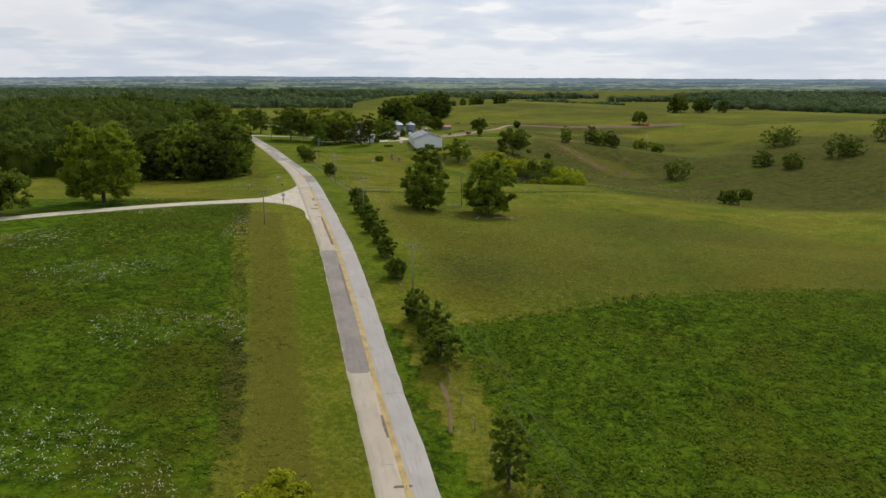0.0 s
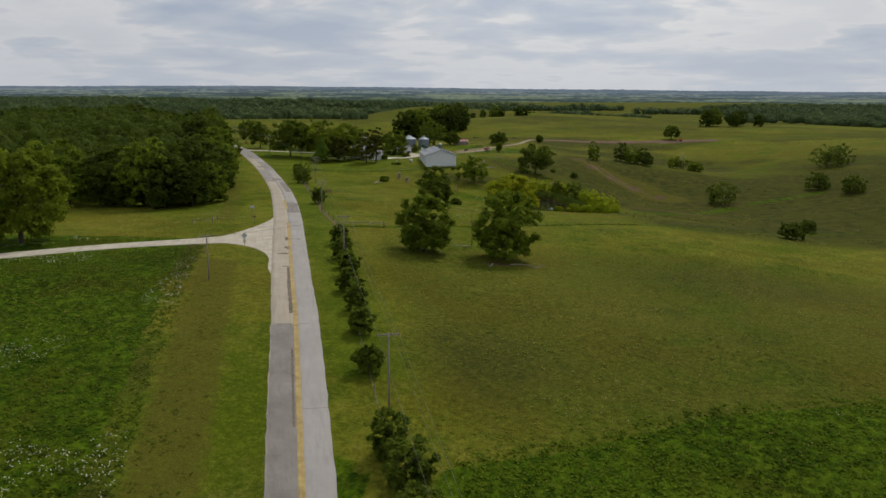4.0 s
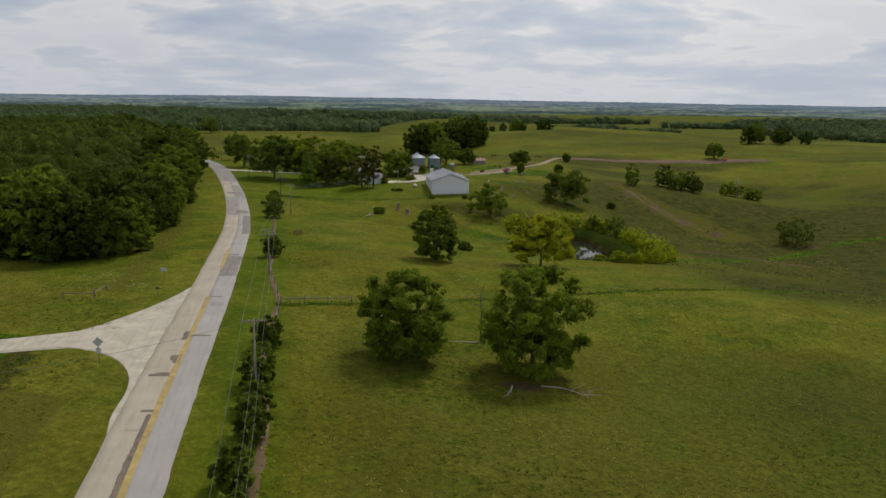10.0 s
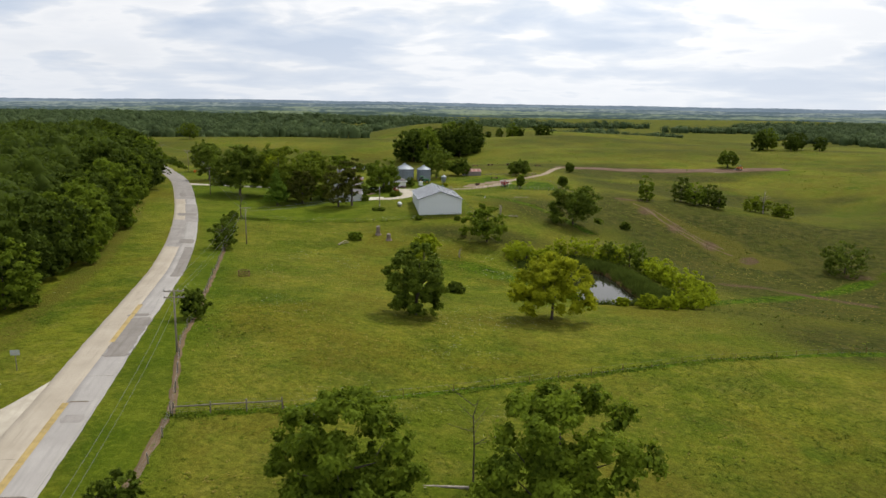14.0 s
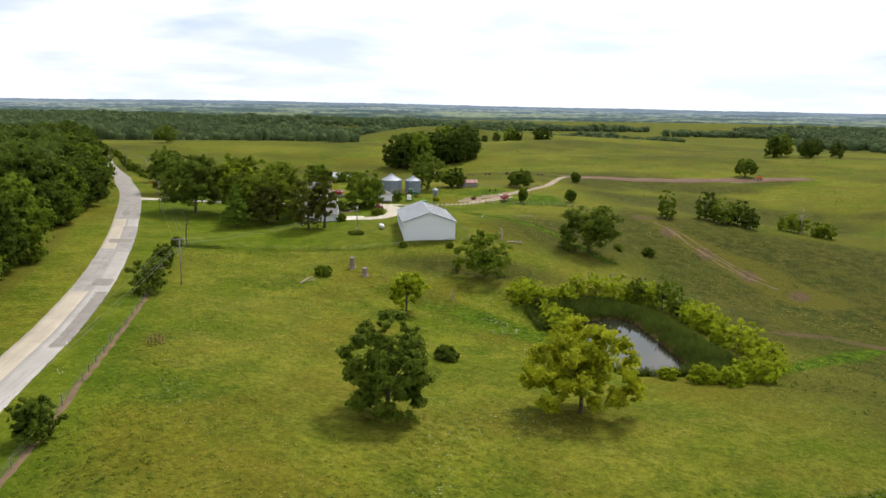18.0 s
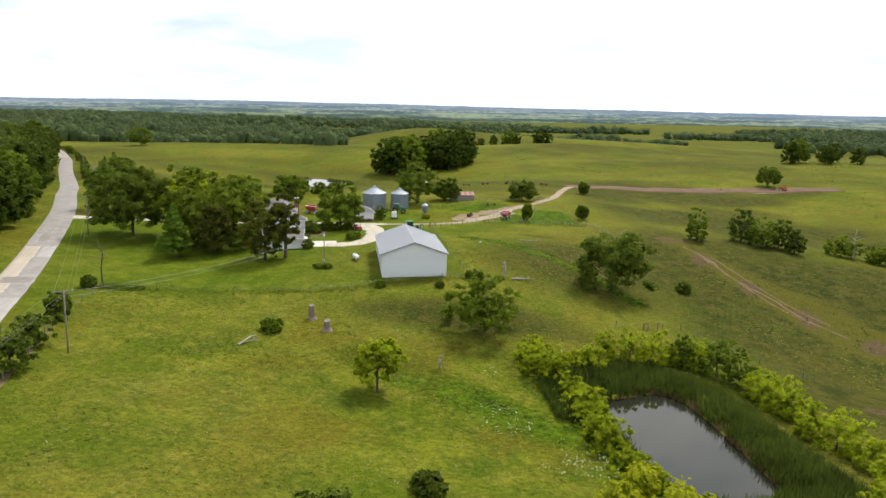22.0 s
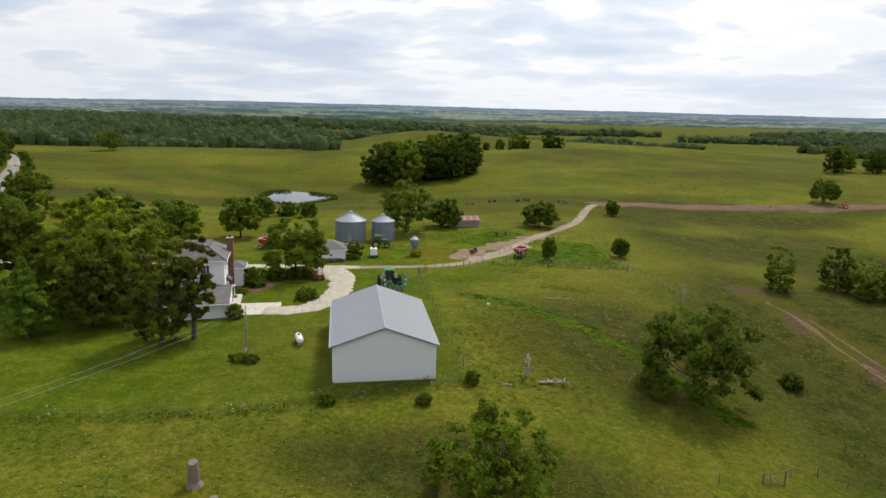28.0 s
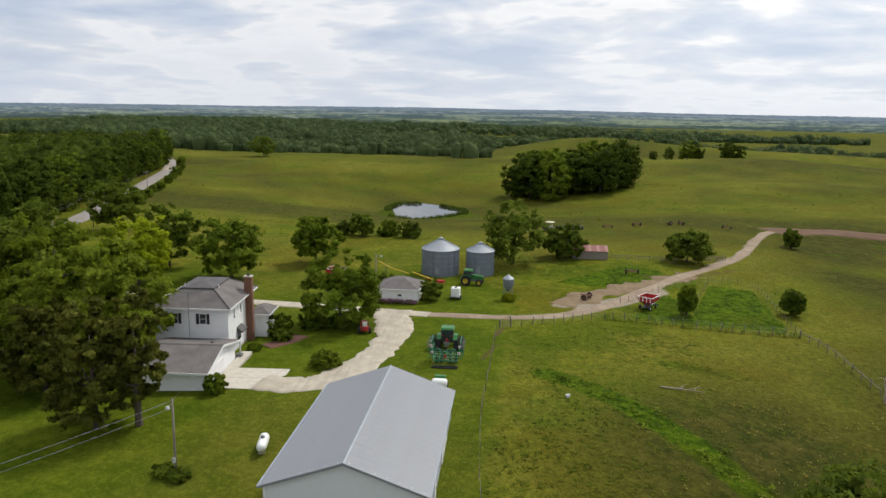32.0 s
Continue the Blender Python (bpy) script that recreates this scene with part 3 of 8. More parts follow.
def spline(pts, step=3.0):
    """Evenly spaced points on a smooth line through the given ones."""
    p = np.array(pts, float)
    e = np.vstack([2 * p[0] - p[1], p, 2 * p[-1] - p[-2]])
    out = []
    for i in range(1, len(e) - 2):
        n = max(1, int(np.hypot(*(e[i + 1] - e[i])) / step))
        for k in range(n):
            t = k / n
            out.append(0.5 * ((2 * e[i]) + (e[i + 1] - e[i - 1]) * t + (2 * e[i - 1] - 5 * e[i] + 4 * e[i + 1] - e[i + 2]) * t * t + (3 * e[i] - e[i - 1] - 3 * e[i + 1] + e[i + 2]) * t ** 3))
    out.append(p[-1])
    return np.array(out)


ROAD = [(16, -20), (4, 22), (-5.5, 58.7), (-12.6, 82.8), (-24.8, 124.6), (-30.6, 143.4), (-47.2, 198), (-60.4, 238), (-66.8, 256), (-80, 289.5), (-97.2, 328),
        (-123.2, 379.8), (-149, 423), (-166, 452), (-213, 525), (-259.5, 599), (-303, 655), (-352, 697), (-430, 735), (-540, 765)]
SIDE_ROAD = [(-42.5, 166.0), (-46, 165.2), (-51.5, 162.6), (-60, 157.6), (-67, 152.8), (-80, 141.8), (-100, 127), (-150, 95), (-260, 40)]
DRIVE = [(-121, 374), (-110, 377.5), (-96, 381.5), (-88, 384.3), (-70, 389), (-55, 391.8), (-46, 392.8), (-38.6, 393.6)]
YARD = [(-45.5, 393.6), (-43.0, 389), (-40.5, 384), (-38, 374.8), (-37.5, 364), (-39.5, 357), (-46, 356)]
TRACK = [(-38.6, 393.6), (-26.4, 397), (-18.2, 402.2), (-11.3, 413.4), (-3.6, 433.2), (5, 451.8), (11.6, 469.5), (18.3, 503.8), (22.4, 518)]
RED_ROAD = [(22.4, 518), (38, 531), (60, 538), (90, 546), (122, 552), (150, 556)]
FENCE_ROAD = [(3.3, 63.4), (-4.4, 86), (-8.3, 97), (-13, 112), (-16, 122), (-18, 131), (-22, 146), (-25.4, 157), (-28.6, 168.6), (-33, 186), (-41, 205), (-44.6, 217), (-49.5, 231.6), (-64.5, 276), (-72, 297), (-75.3, 315)]
DITCH = [(-32.8, 185.8), (-23.6, 190.2), (-7.6, 201), (4.7, 209.8), (13.1, 215.7), (26.4, 224.3), (37, 229.5), (74.6, 251), (110, 262)]
LAWN_EDGE = [(-75.3, 315), (-69.5, 316), (-45, 320.5), (-29, 326), (-12.5, 334), (-18, 352), (-26, 388)]
LUSH_EDGE = [(-3, 97.6), (9.8, 102.2), (23.7, 109.3), (50, 115.6), (90, 124), (140, 130)]
WOODS = [(-72, 209), (-78, 234), (-82, 256), (-98, 290), (-106, 304), (-109, 318), (-113, 333), (-124, 361), (-160, 423), (-232, 540), (-282, 622), (-330, 684), (-420, 724), (-560, 730), (-560, 200), (-300, 190), (-200, 196), (-97, 209)]

# ---- ground sheet ----


def vnoise(x, y, sc, sh):
    return np.array([noise.noise((px * sc + sh, py * sc, sh * 1.7)) for px, py in zip(x, y)])


def spaced(fine_lo, fine_hi, step, lo, hi, grow=1.14):
    mid = list(np.arange(fine_lo, fine_hi + 0.1, step))
    s, a = step, []
    while (mid[-1] if not a else a[-1]) < hi:
        s *= grow
        a.append((mid[-1] if not a else a[-1]) + s)
    s, b = step, []
    while (mid[0] if not b else b[-1]) > lo:
        s *= grow
        b.append((mid[0] if not b else b[-1]) - s)
    return np.array(b[::-1] + mid + a)


gx_, gy_ = spaced(-150, 150, 1.5, -4900, 4900), spaced(20, 620, 1.5, -600, 5000)
GX, GY = np.meshgrid(gx_, gy_)
GZ = land(GX, GY)
nx, ny = len(gx_), len(gy_)
idx = np.arange(nx * ny).reshape(ny, nx)
ground = new("ground", mesh_np("ground", np.stack([GX, GY, GZ], -1).reshape(-1, 3), np.stack([idx[:-1, :-1], idx[:-1, 1:], idx[1:, 1:], idx[1:, :-1]], -1).reshape(-1, 4), M_GROUND, True))
tagged(ground, "rolling green pasture with mown verges and bare soil", "ground", kind="structure")

fx, fy = GX.ravel(), GY.ravel()
d_road = path_distance(fx, fy, [tuple(p) for p in spline(ROAD, 12)])
d_fence = path_distance(fx, fy, FENCE_ROAD)
right_of_road = fx > np.interp(fy, [p[1] for p in ROAD], [p[0] for p in ROAD])
strip = smooth01(1.4 - np.abs(d_road - 7.5) / 4.5) * right_of_road * (fy > 110) * (fy < 330)
yard = inside(fx, fy, [(-118, 372), (-98, 330), (-76, 314), (-45, 320), (-29, 326), (-13, 334), (-25, 392), (-28, 412), (-52, 430), (-70, 415), (-110, 396)])
lawn = np.clip(np.where(yard, 1.0, strip), 0, 1) * 0.95
dry = 0.72 * smooth01(1.3 - np.abs(d_road - 11.5) / 5.0) * (~right_of_road) * (fy < 150)
dry += 0.35 * smooth01(1 - np.hypot((fx - 45) / 45, (fy - 165) / 34)) + 0.35 * smooth01(1 - np.hypot((fx + 5) / 40, (fy - 318) / 10)) + 0.4 * smooth01(1 - np.hypot((fx - 65) / 55, (fy - 335) / 60))
dry += 0.3 * smooth01(1 - np.hypot((fx + 2) / 12, (fy - 350) / 30))
lush = 0.95 * smooth01((np.interp(fx, [p[0] for p in LUSH_EDGE], [p[1] for p in LUSH_EDGE]) - fy) / 3) * right_of_road * (d_fence > 3)
lush += 0.9 * (~right_of_road) * smooth01((d_road - 16.5) / 2) * (fy < 165)
lush += 0.75 * smooth01(1.3 - path_distance(fx, fy, DITCH) / 1.1)
lush += 0.55 * smooth01(1 - np.hypot((fx - 2) / 30, (fy - 383) / 7)) + 0.6 * smooth01(1.2 - path_distance(fx, fy, [(-26, 298), (-10, 288), (0, 280)]) / 9)
lush += 0.45 * smooth01(1.3 - d_road / 6.5) * (~right_of_road) * (fy < 175) + 0.45 * smooth01(1 - np.hypot((fx - 12) / 26, (fy - 150) / 10))
lush += 0.7 * smooth01(1.4 - signed(fx, fy, POND_A) / 5) + 0.6 * smooth01(1.4 - signed(fx, fy, POND_B) / 8)
lush += 0.85 * smooth01(1.25 - path_distance(fx, fy, [(-15, 371), (-6, 366), (3, 358), (11, 349), (20, 338)]) / 3.0)
dry += 0.6 * smooth01(1.3 - np.abs(d_road - 13.5) / 4.0) * (~right_of_road) * (fy > 185) * (fy < 420)
for plot in ([(-8, 405.5), (0, 404), (1.5, 417), (-4, 424)], [(1, 405), (16, 407), (12, 434), (4, 434)], [(-24, 424), (-9, 424), (-4, 441), (-12, 446)]):
    lush += 0.95 * smooth01(0.5 - signed(fx, fy, plot) / 2)
wander = np.array([noise.noise((a * 0.22, b * 0.22, 6.0)) for a, b in zip(np.where(np.hypot(fx + 30, fy - 400) < 150, fx, 0), np.where(np.hypot(fx + 30, fy - 400) < 150, fy, 0))])
dirt = 0.55 * smooth01(1.15 - path_distance(fx, fy, YARD) / (3.7 + 1.9 * wander)) + 0.6 * smooth01(1.2 - path_distance(fx, fy, TRACK) / (2.6 + 1.2 * wander))
dirt += 0.7 * smooth01(1.1 - path_distance(fx, fy, [(-52, 391.5), (-70, 388.5), (-88, 384)]) / 2.2)
red = 0.62 * smooth01(1.3 - path_distance(fx, fy, [(50, 304), (60, 306), (70, 300), (80, 294)]) / 3.2) + 0.6 * smooth01(1.25 - np.hypot((fx - 91) / 9, (fy - 325) / 5)) + 0.45 * smooth01(1.3 - path_distance(fx, fy, RED_ROAD) / 7)
dirt += 0.62 * smooth01(1.15 - path_distance(fx, fy, [(-20, 408), (-15, 411), (-9, 416), (-5, 424)]) / (3.6 + 1.5 * wander))
red += 0.6 * smooth01(1.2 - path_distance(fx, fy, [(-25.7, 390), (-24.4, 380), (-23.6, 373)]) / 1.3) + 0.5 * smooth01(1.2 - path_distance(fx, fy, [(-8, 436), (2, 441), (10, 452)]) / 3)
red += 0.75 * smooth01(1.25 - np.hypot((fx - 1.2) / 4.6, (fy - 167.4) / 2.2))
dirt += 0.75 * smooth01(1.2 - np.hypot((fx - 112) / 16, (fy - 548) / 7))
dry += 0.7 * smooth01(1.2 - path_distance(fx, fy, [(25, 815), (60, 780), (120, 735), (190, 690)]) / 9)
dry += 0.6 * smooth01(1.2 - path_distance(fx, fy, [(40, 398), (46, 380), (55, 362), (68, 340)]) / 9)
pond_d = signed(fx, fy, POND_A)
red += 0.55 * smooth01(1.2 - np.abs(pond_d - 0.2) / 1.1) * (0.6 + 0.4 * np.sin(fx * 0.9 + fy * 0.5))
lush -= 0.5 * smooth01(1.25 - np.abs(pond_d - 0.2) / 1.2)
red += (0.42 + 0.25 * np.sin(fx * 0.43 - fy * 0.21)) * smooth01(1.2 - path_distance(fx, fy, [(40, 396), (45, 380), (52, 364), (60, 350), (66, 340)]) / (7.0 + 3.0 * np.sin(fx * 0.31 + fy * 0.17))) + 0.5 * smooth01(1.2 - path_distance(fx, fy, [(36, 399), (42, 397), (48, 400)]) / 2.5)
red += 0.45 * smooth01(1.2 - path_distance(fx, fy, [(72, 368), (70, 352), (68, 338)]) / 1.2)
field_n = np.array([noise.noise((a * 0.035, b * 0.045, 4.0)) if b < 170 and -160 < a < 20 else 0.0 for a, b in zip(fx, fy)])
# darker brown grass, with cloud shade over fields and slopes painted into the mask
sere_shade = 0.62 * smooth01((fx + 6 - 0.05 * np.abs(fy - 330)) / 70) * smooth01((fy - 208 - 0.12 * fx) / 26) * smooth01((560 - fy) / 140) * smooth01((300 - fx) / 80)
sere_shade += 0.55 * smooth01(1.2 - np.hypot((fx - 6) / 22, (fy - 352) / 30)) + 0.75 * smooth01(1.25 - np.hypot((fx + 12) / 26, (fy - 316) / 9)) + 0.3 * smooth01(1.2 - np.hypot((fx - 48) / 42, (fy - 178) / 26))
sere_shade += 0.95 * (~right_of_road) * (d_road > 15) * (fy < 162) * smooth01(0.55 + 1.6 * field_n) + 0.6 * smooth01(1.2 - np.hypot((fx - 42) / 26, (fy - 88) / 14))
sere_shade += 0.15 * smooth01(1.2 - np.hypot((fx + 2) / 16, (fy - 118) / 12))
# the term past y 430 spreads the hazed grass colour over the far fields
sere_shade += 0.25 * smooth01(1.25 - np.hypot((fx - 20) / 40, (fy - 374) / 36)) + 0.30 * smooth01((fy - 430) / 90) + 0.40 * right_of_road * smooth01((d_road - 8) / 12) * smooth01((225 - fy) / 90) * smooth01((fy - 88) / 24)
dry += 0.55 * strip * smooth01(0.5 + 1.2 * np.sin(d_road * 1.9)) * (fy > 120)
near_land = (np.abs(fx) < 420) & (fy > -50) & (fy < 1150)
swathe, mottle = np.zeros_like(fx), np.zeros_like(fx)
swathe[near_land] = vnoise(fx[near_land] * 0.7, fy[near_land] * 1.3, 0.013, 2.6)
mottle[near_land] = vnoise(fx[near_land], fy[near_land] * 1.2, 0.045, 5.2)
open_slope = smooth01((fx - 18) / 30) * smooth01((fy - 200) / 40) * smooth01((600 - fy) / 80) + 0.6 * smooth01((fy - 430) / 60)
sere_shade += open_slope * np.clip(0.2 + 0.9 * swathe + 0.45 * mottle, -0.2, 0.6)
dry += open_slope * np.clip(-0.9 * swathe + 0.5 * mottle, 0, 0.3)
lush += 0.7 * smooth01(1.2 - path_distance(fx, fy, [(38, 272), (58, 292), (78, 308), (100, 328), (132, 344)]) / (4.0 + 4.0 * mottle)) + open_slope * np.clip(0.8 * mottle - 0.15, 0, 0.5)
for nm, cols in (("zone", (lawn, dirt, dry)), ("cover", (lush, sere_shade, red))):
    ca = ground.data.color_attributes.new(nm, "FLOAT_COLOR", "POINT")
    ca.data.foreach_set("color", np.stack([np.clip(c, 0, 1) for c in cols] + [np.ones_like(fx)], -1).astype(np.float32).ravel())

# ---- roads ----


def ribbon(pts, left, right, up=0.07, skirt=0.25, cross=5):
    """A paved strip that follows the land, with a slight crown and sunk edges."""
    p = np.array(pts)
    d = np.gradient(p, axis=0)
    d /= np.hypot(d[:, 0], d[:, 1])[:, None]
    nrm = np.stack([d[:, 1], -d[:, 0]], -1)
    left, right = np.broadcast_to(left, len(p)), np.broadcast_to(right, len(p))
    rows = []
    for k in range(cross):
        f = k / (cross - 1)
        o = -left + (left + right) * f
        q = p + nrm * o[:, None]
        rows.append(np.column_stack([q, land(q[:, 0], q[:, 1]) + up]))
    lo0, lo1 = rows[0].copy(), rows[-1].copy()
    lo0[:, :2] -= nrm * 0.15
    lo1[:, :2] += nrm * 0.15
    lo0[:, 2] -= skirt
    lo1[:, 2] -= skirt
    rows = [lo0] + rows + [lo1]
    v = np.stack(rows, 1)
    i = np.arange(len(p) * len(rows)).reshape(len(p), len(rows))
    return v.reshape(-1, 3), np.stack([i[:-1, :-1], i[:-1, 1:], i[1:, 1:], i[1:, :-1]], -1).reshape(-1, 4)


R_LINE = spline(ROAD, 1.0)
S_LEN = np.concatenate([[0], np.cumsum(np.hypot(*np.diff(R_LINE, axis=0).T))])
rag = np.array([noise.noise((s * 0.35, 3.7, 0)) + 0.8 * noise.noise((s * 0.8, 1.7, 0)) for s in S_LEN]) * 0.11
road = tagged(new("road"), "worn two-lane country road with pale patched asphalt", "road", kind="structure")
v, f = ribbon(R_LINE, 3.1 + rag, 0.0)
part("lane", mesh_np("lane", v, f, M_ROAD_TAN, True), None, road, "tan weathered asphalt lane")
v, f = ribbon(R_LINE, 0.0, 2.95 + rag[::-1])
part("lane", mesh_np("lane", v, f, M_ROAD_GREY, True), None, road, "pale grey weathered asphalt lane")


def stretch_of(y0, y1):
    s0, s1 = np.interp([y0, y1], R_LINE[:, 1], S_LEN)
    s = np.linspace(s0, s1, max(2, int(s1 - s0) + 1))
    return np.column_stack([np.interp(s, S_LEN, R_LINE[:, 0]), np.interp(s, S_LEN, R_LINE[:, 1])])


def patch(name, y0, y1, a, b, mat, up=0.078, label="", rough=0.0):
    """A strip of the road between two offsets from its middle, with uneven edges if rough."""
    q = stretch_of(y0, y1)
    if rough:
        s = np.linspace(0, 1, max(6, len(q) * 3))
        q = np.column_stack([np.interp(s, np.linspace(0, 1, len(q)), q[:, c]) for c in (0, 1)])
        wa, wb = (np.array([noise.noise((p[1] * 1.1, k, 0)) + 0.6 * noise.noise((p[1] * 3.1, k, 2)) for p in q]) * rough for k in (y0, y0 + 5))
        end = np.minimum(1, 0.72 + np.minimum(np.arange(len(q)), np.arange(len(q))[::-1]) * 0.14)
        mid = (a + b) / 2
        a, b = mid + (a + wa - mid) * end, mid + (b + wb - mid) * end
    v, f = ribbon(q, -np.asarray(a), b, up, 0.02, 3)
    return part(name, mesh_np(name, v, f, mat, True), None, road, label)


patch("resurfaced_stretch", 340, 610, -2.9, 2.9, M_ROAD_OLD, 0.074, "older grey asphalt stretch", 0.25)
patch("resurfaced_stretch", 272, 306, -2.95, 0.1, M_ROAD_OLD, 0.075, "", 0.3)
patch("resurfaced_stretch", 303, 331, -0.2, 2.9, M_ROAD_OLD, 0.075, "", 0.3)
patch("asphalt_patch", 82.5, 123.5, -2.98, -0.3, M_PATCH, label="dark grey rectangular asphalt patch", rough=0.12)
patch("asphalt_patch", 198.5, 214.5, 0.15, 2.75, M_PATCH, rough=0.3)
patch("asphalt_patch", 215.2, 216.6, -0.6, 2.2, M_PATCH, rough=0.3)
patch("asphalt_patch", 242, 272, 1.25, 2.9, M_PATCH, rough=0.3)
patch("asphalt_patch", 181.5, 183.2, 0.6, 2.6, M_ROAD_OLD, rough=0.2)
patch("asphalt_patch", 276, 281, -0.4, 2.6, M_PATCH, rough=0.3)
patch("asphalt_patch", 312, 316, -2.2, 2.6, M_PATCH, rough=0.25)
patch("asphalt_patch", 345, 352, -1.4, 0.4, M_PATCH, rough=0.3)
for y0, y1, a, b in ((100, 116, -0.62, -0.47), (127, 141, -0.7, -0.42), (137, 148, -0.62, -0.34), (148.4, 148.9, -1.3, -0.3), (156.6, 157.2, -2.3, -0.3), (157.2, 157.6, -1.6, -0.4), (160.2, 161.2, -0.5, 0.1), (62, 62.4, -1.2, 0.5), (70, 74, -0.5, -0.3),
                     (167.6, 170.6, -0.75, -0.2), (169.0, 169.4, -0.2, 2.2), (161.0, 162.6, -1.0, 0.2), (186, 186.3, 0.2, 1.9)):
    patch("crack", y0, y1, a, b, M_CRACK, 0.084, rough=0.1)
cr = np.random.default_rng(33)
y = 45.0
while y < 330:
    a = cr.choice([-2.8, -1.9, -0.2, 0.3])
    b = a + cr.choice([1.2, 2.5, 2.5])
    patch("crack", y, y + cr.uniform(0.03, 0.05), a, b, M_CRACK, 0.083)
    y += cr.uniform(7, 22)
y = 24.0
while y < 300:
    worn = noise.noise((y * 0.05, 9.1, 0.0))
    n = 6.0
    for o in (-0.19, 0.10):
        if worn + 0.3 * noise.noise((y * 0.4, o * 9, 0.0)) > -0.45 + 1.1 * min(1.0, max(0.0, (y - 170) / 90)):
            patch("centre_line", y, y + n - 0.05, o, o + 0.075, M_YELLOW, 0.09)
    y += n
side_line = spline(SIDE_ROAD, 2.0)
flare = 2.3 + 5.5 * np.exp(-np.arange(len(side_line)) * 2.0 / 5.0)
side_road = tagged(new("side_road", mesh_np("side_road", *ribbon(side_line, 2.2, flare * 1.05, 0.055), M_GRAVEL, True)), "pale gravel side road flaring into the junction", "road", kind="structure")
ja = stretch_of(140.4, 191)
ja = np.column_stack([np.interp(np.linspace(0, 1, 40), np.linspace(0, 1, len(ja)), ja[:, c]) for c in (0, 1)])
jd = np.gradient(ja, axis=0)
jd /= np.hypot(jd[:, 0], jd[:, 1])[:, None]
ja = ja + np.stack([-jd[:, 1], jd[:, 0]], -1) * 3.05
jb = spline([(-32.4, 140.4), (-34.0, 143.6), (-35.6, 147), (-37.0, 152.1), (-39.0, 156.1), (-41.9, 159.2), (-45.0, 160.9), (-48.8, 161.5), (-52.6, 160.6), (-53.8, 163.4), (-51.6, 168.5), (-50.0, 174), (-49.0, 179.6), (-48.5, 184), (-48.3, 191)], 0.7)
jb = np.column_stack([np.interp(np.linspace(0, 1, 40), np.linspace(0, 1, len(jb)), jb[:, c]) for c in (0, 1)])
jv = np.stack([ja + (jb - ja) * k / 6 for k in range(7)], 1)
jz = land(jv[..., 0], jv[..., 1]) + 0.062
jz[:, -1] -= 0.1
ji = np.arange(40 * 7).reshape(40, 7)
tagged(new("junction_apron", mesh_np("junction_apron", np.concatenate([jv, jz[..., None]], -1).reshape(-1, 3), np.stack([ji[:-1, :-1], ji[1:, :-1], ji[1:, 1:], ji[:-1, 1:]], -1).reshape(-1, 4), M_GRAVEL, True)), "pale gravel apron where the side road meets the road", "road", kind="structure")
drv = spline(DRIVE, 2.0)
fl = 1.5 + 3.0 * np.exp(-np.arange(len(drv)) * 2.0 / 4.0)
driveway = tagged(new("driveway", mesh_np("driveway", *ribbon(drv, fl, fl, 0.05), M_GRAVEL, True)), "pale gravel farm driveway", "driveway", kind="structure")
yd = spline(YARD, 0.4)
wl_, wr_ = (np.array([noise.noise((k * 0.09, z_, 0)) + 0.6 * noise.noise((k * 0.33, z_, 1)) + 0.1 * noise.noise((k * 1.1, z_, 2)) for k in range(len(yd))]) * 0.85 for z_ in (5.5, 8.5))
top = 2.6 * np.exp(-np.arange(len(yd)) * 0.4 / 4.5)
gravel_yard = tagged(new("gravel_yard", mesh_np("gravel_yard", *ribbon(yd, 2.3 + wl_ + top * 0.4, 2.3 + wr_ + top, 0.06, 0.2, 9), M_GRAVEL, True)), "pale worn gravel turning area between house and sheds", "driveway", kind="structure")
trk = spline(TRACK, 2.0)
dirt_track = tagged(new("dirt_track", mesh_np("dirt_track", *ribbon(trk, 1.3 + 0.3 * np.sin(np.arange(len(trk)) * 0.7), 1.2, 0.035), M_DIRT, True)), "rutted tan dirt farm track", "track", kind="structure")
red_line = spline(RED_ROAD, 3.0)
red_track = tagged(new("red_track", mesh_np("red_track", *ribbon(red_line, 6.0 + 1.0 * np.sin(np.arange(len(red_line)) * 0.9), 5.0 + 0.9 * np.cos(np.arange(len(red_line)) * 0.6), 0.05), M_REDDIRT, True)), "freshly graded red soil track on the hillside", "track", kind="structure")

# ---- water ----


def pond(name, pts, level, label):
    q = spline(pts + [pts[0]], 1.5)[:-1]
    c = q.mean(0)
    q = c + (q - c) * 1.035
    rings = [c + (q - c) * s for s in (0.35, 0.7, 1.0)]
    v = np.vstack([[c]] + rings)
    v = np.column_stack([v, np.full(len(v), level)])
    n = len(q)
    f = [(0, 1 + k, 1 + (k + 1) % n) for k in range(n)]
    for r in range(2):
        a, b = 1 + r * n, 1 + (r + 1) * n
        for k in range(n):
            e = (k + 1) % n
            f += [(a + k, b + k, b + e), (a + k, b + e, a + e)]
    return tagged(new(name, mesh_np(name, v, f, M_WATER, True)), label, "pond", kind="structure")


pond("pond_water", POND_A, POND_A_Z, "still dark farm pond ringed by willows")
pond("pond_water", POND_B, POND_B_Z, "still farm pond reflecting the bright sky")

# ---- trees ----


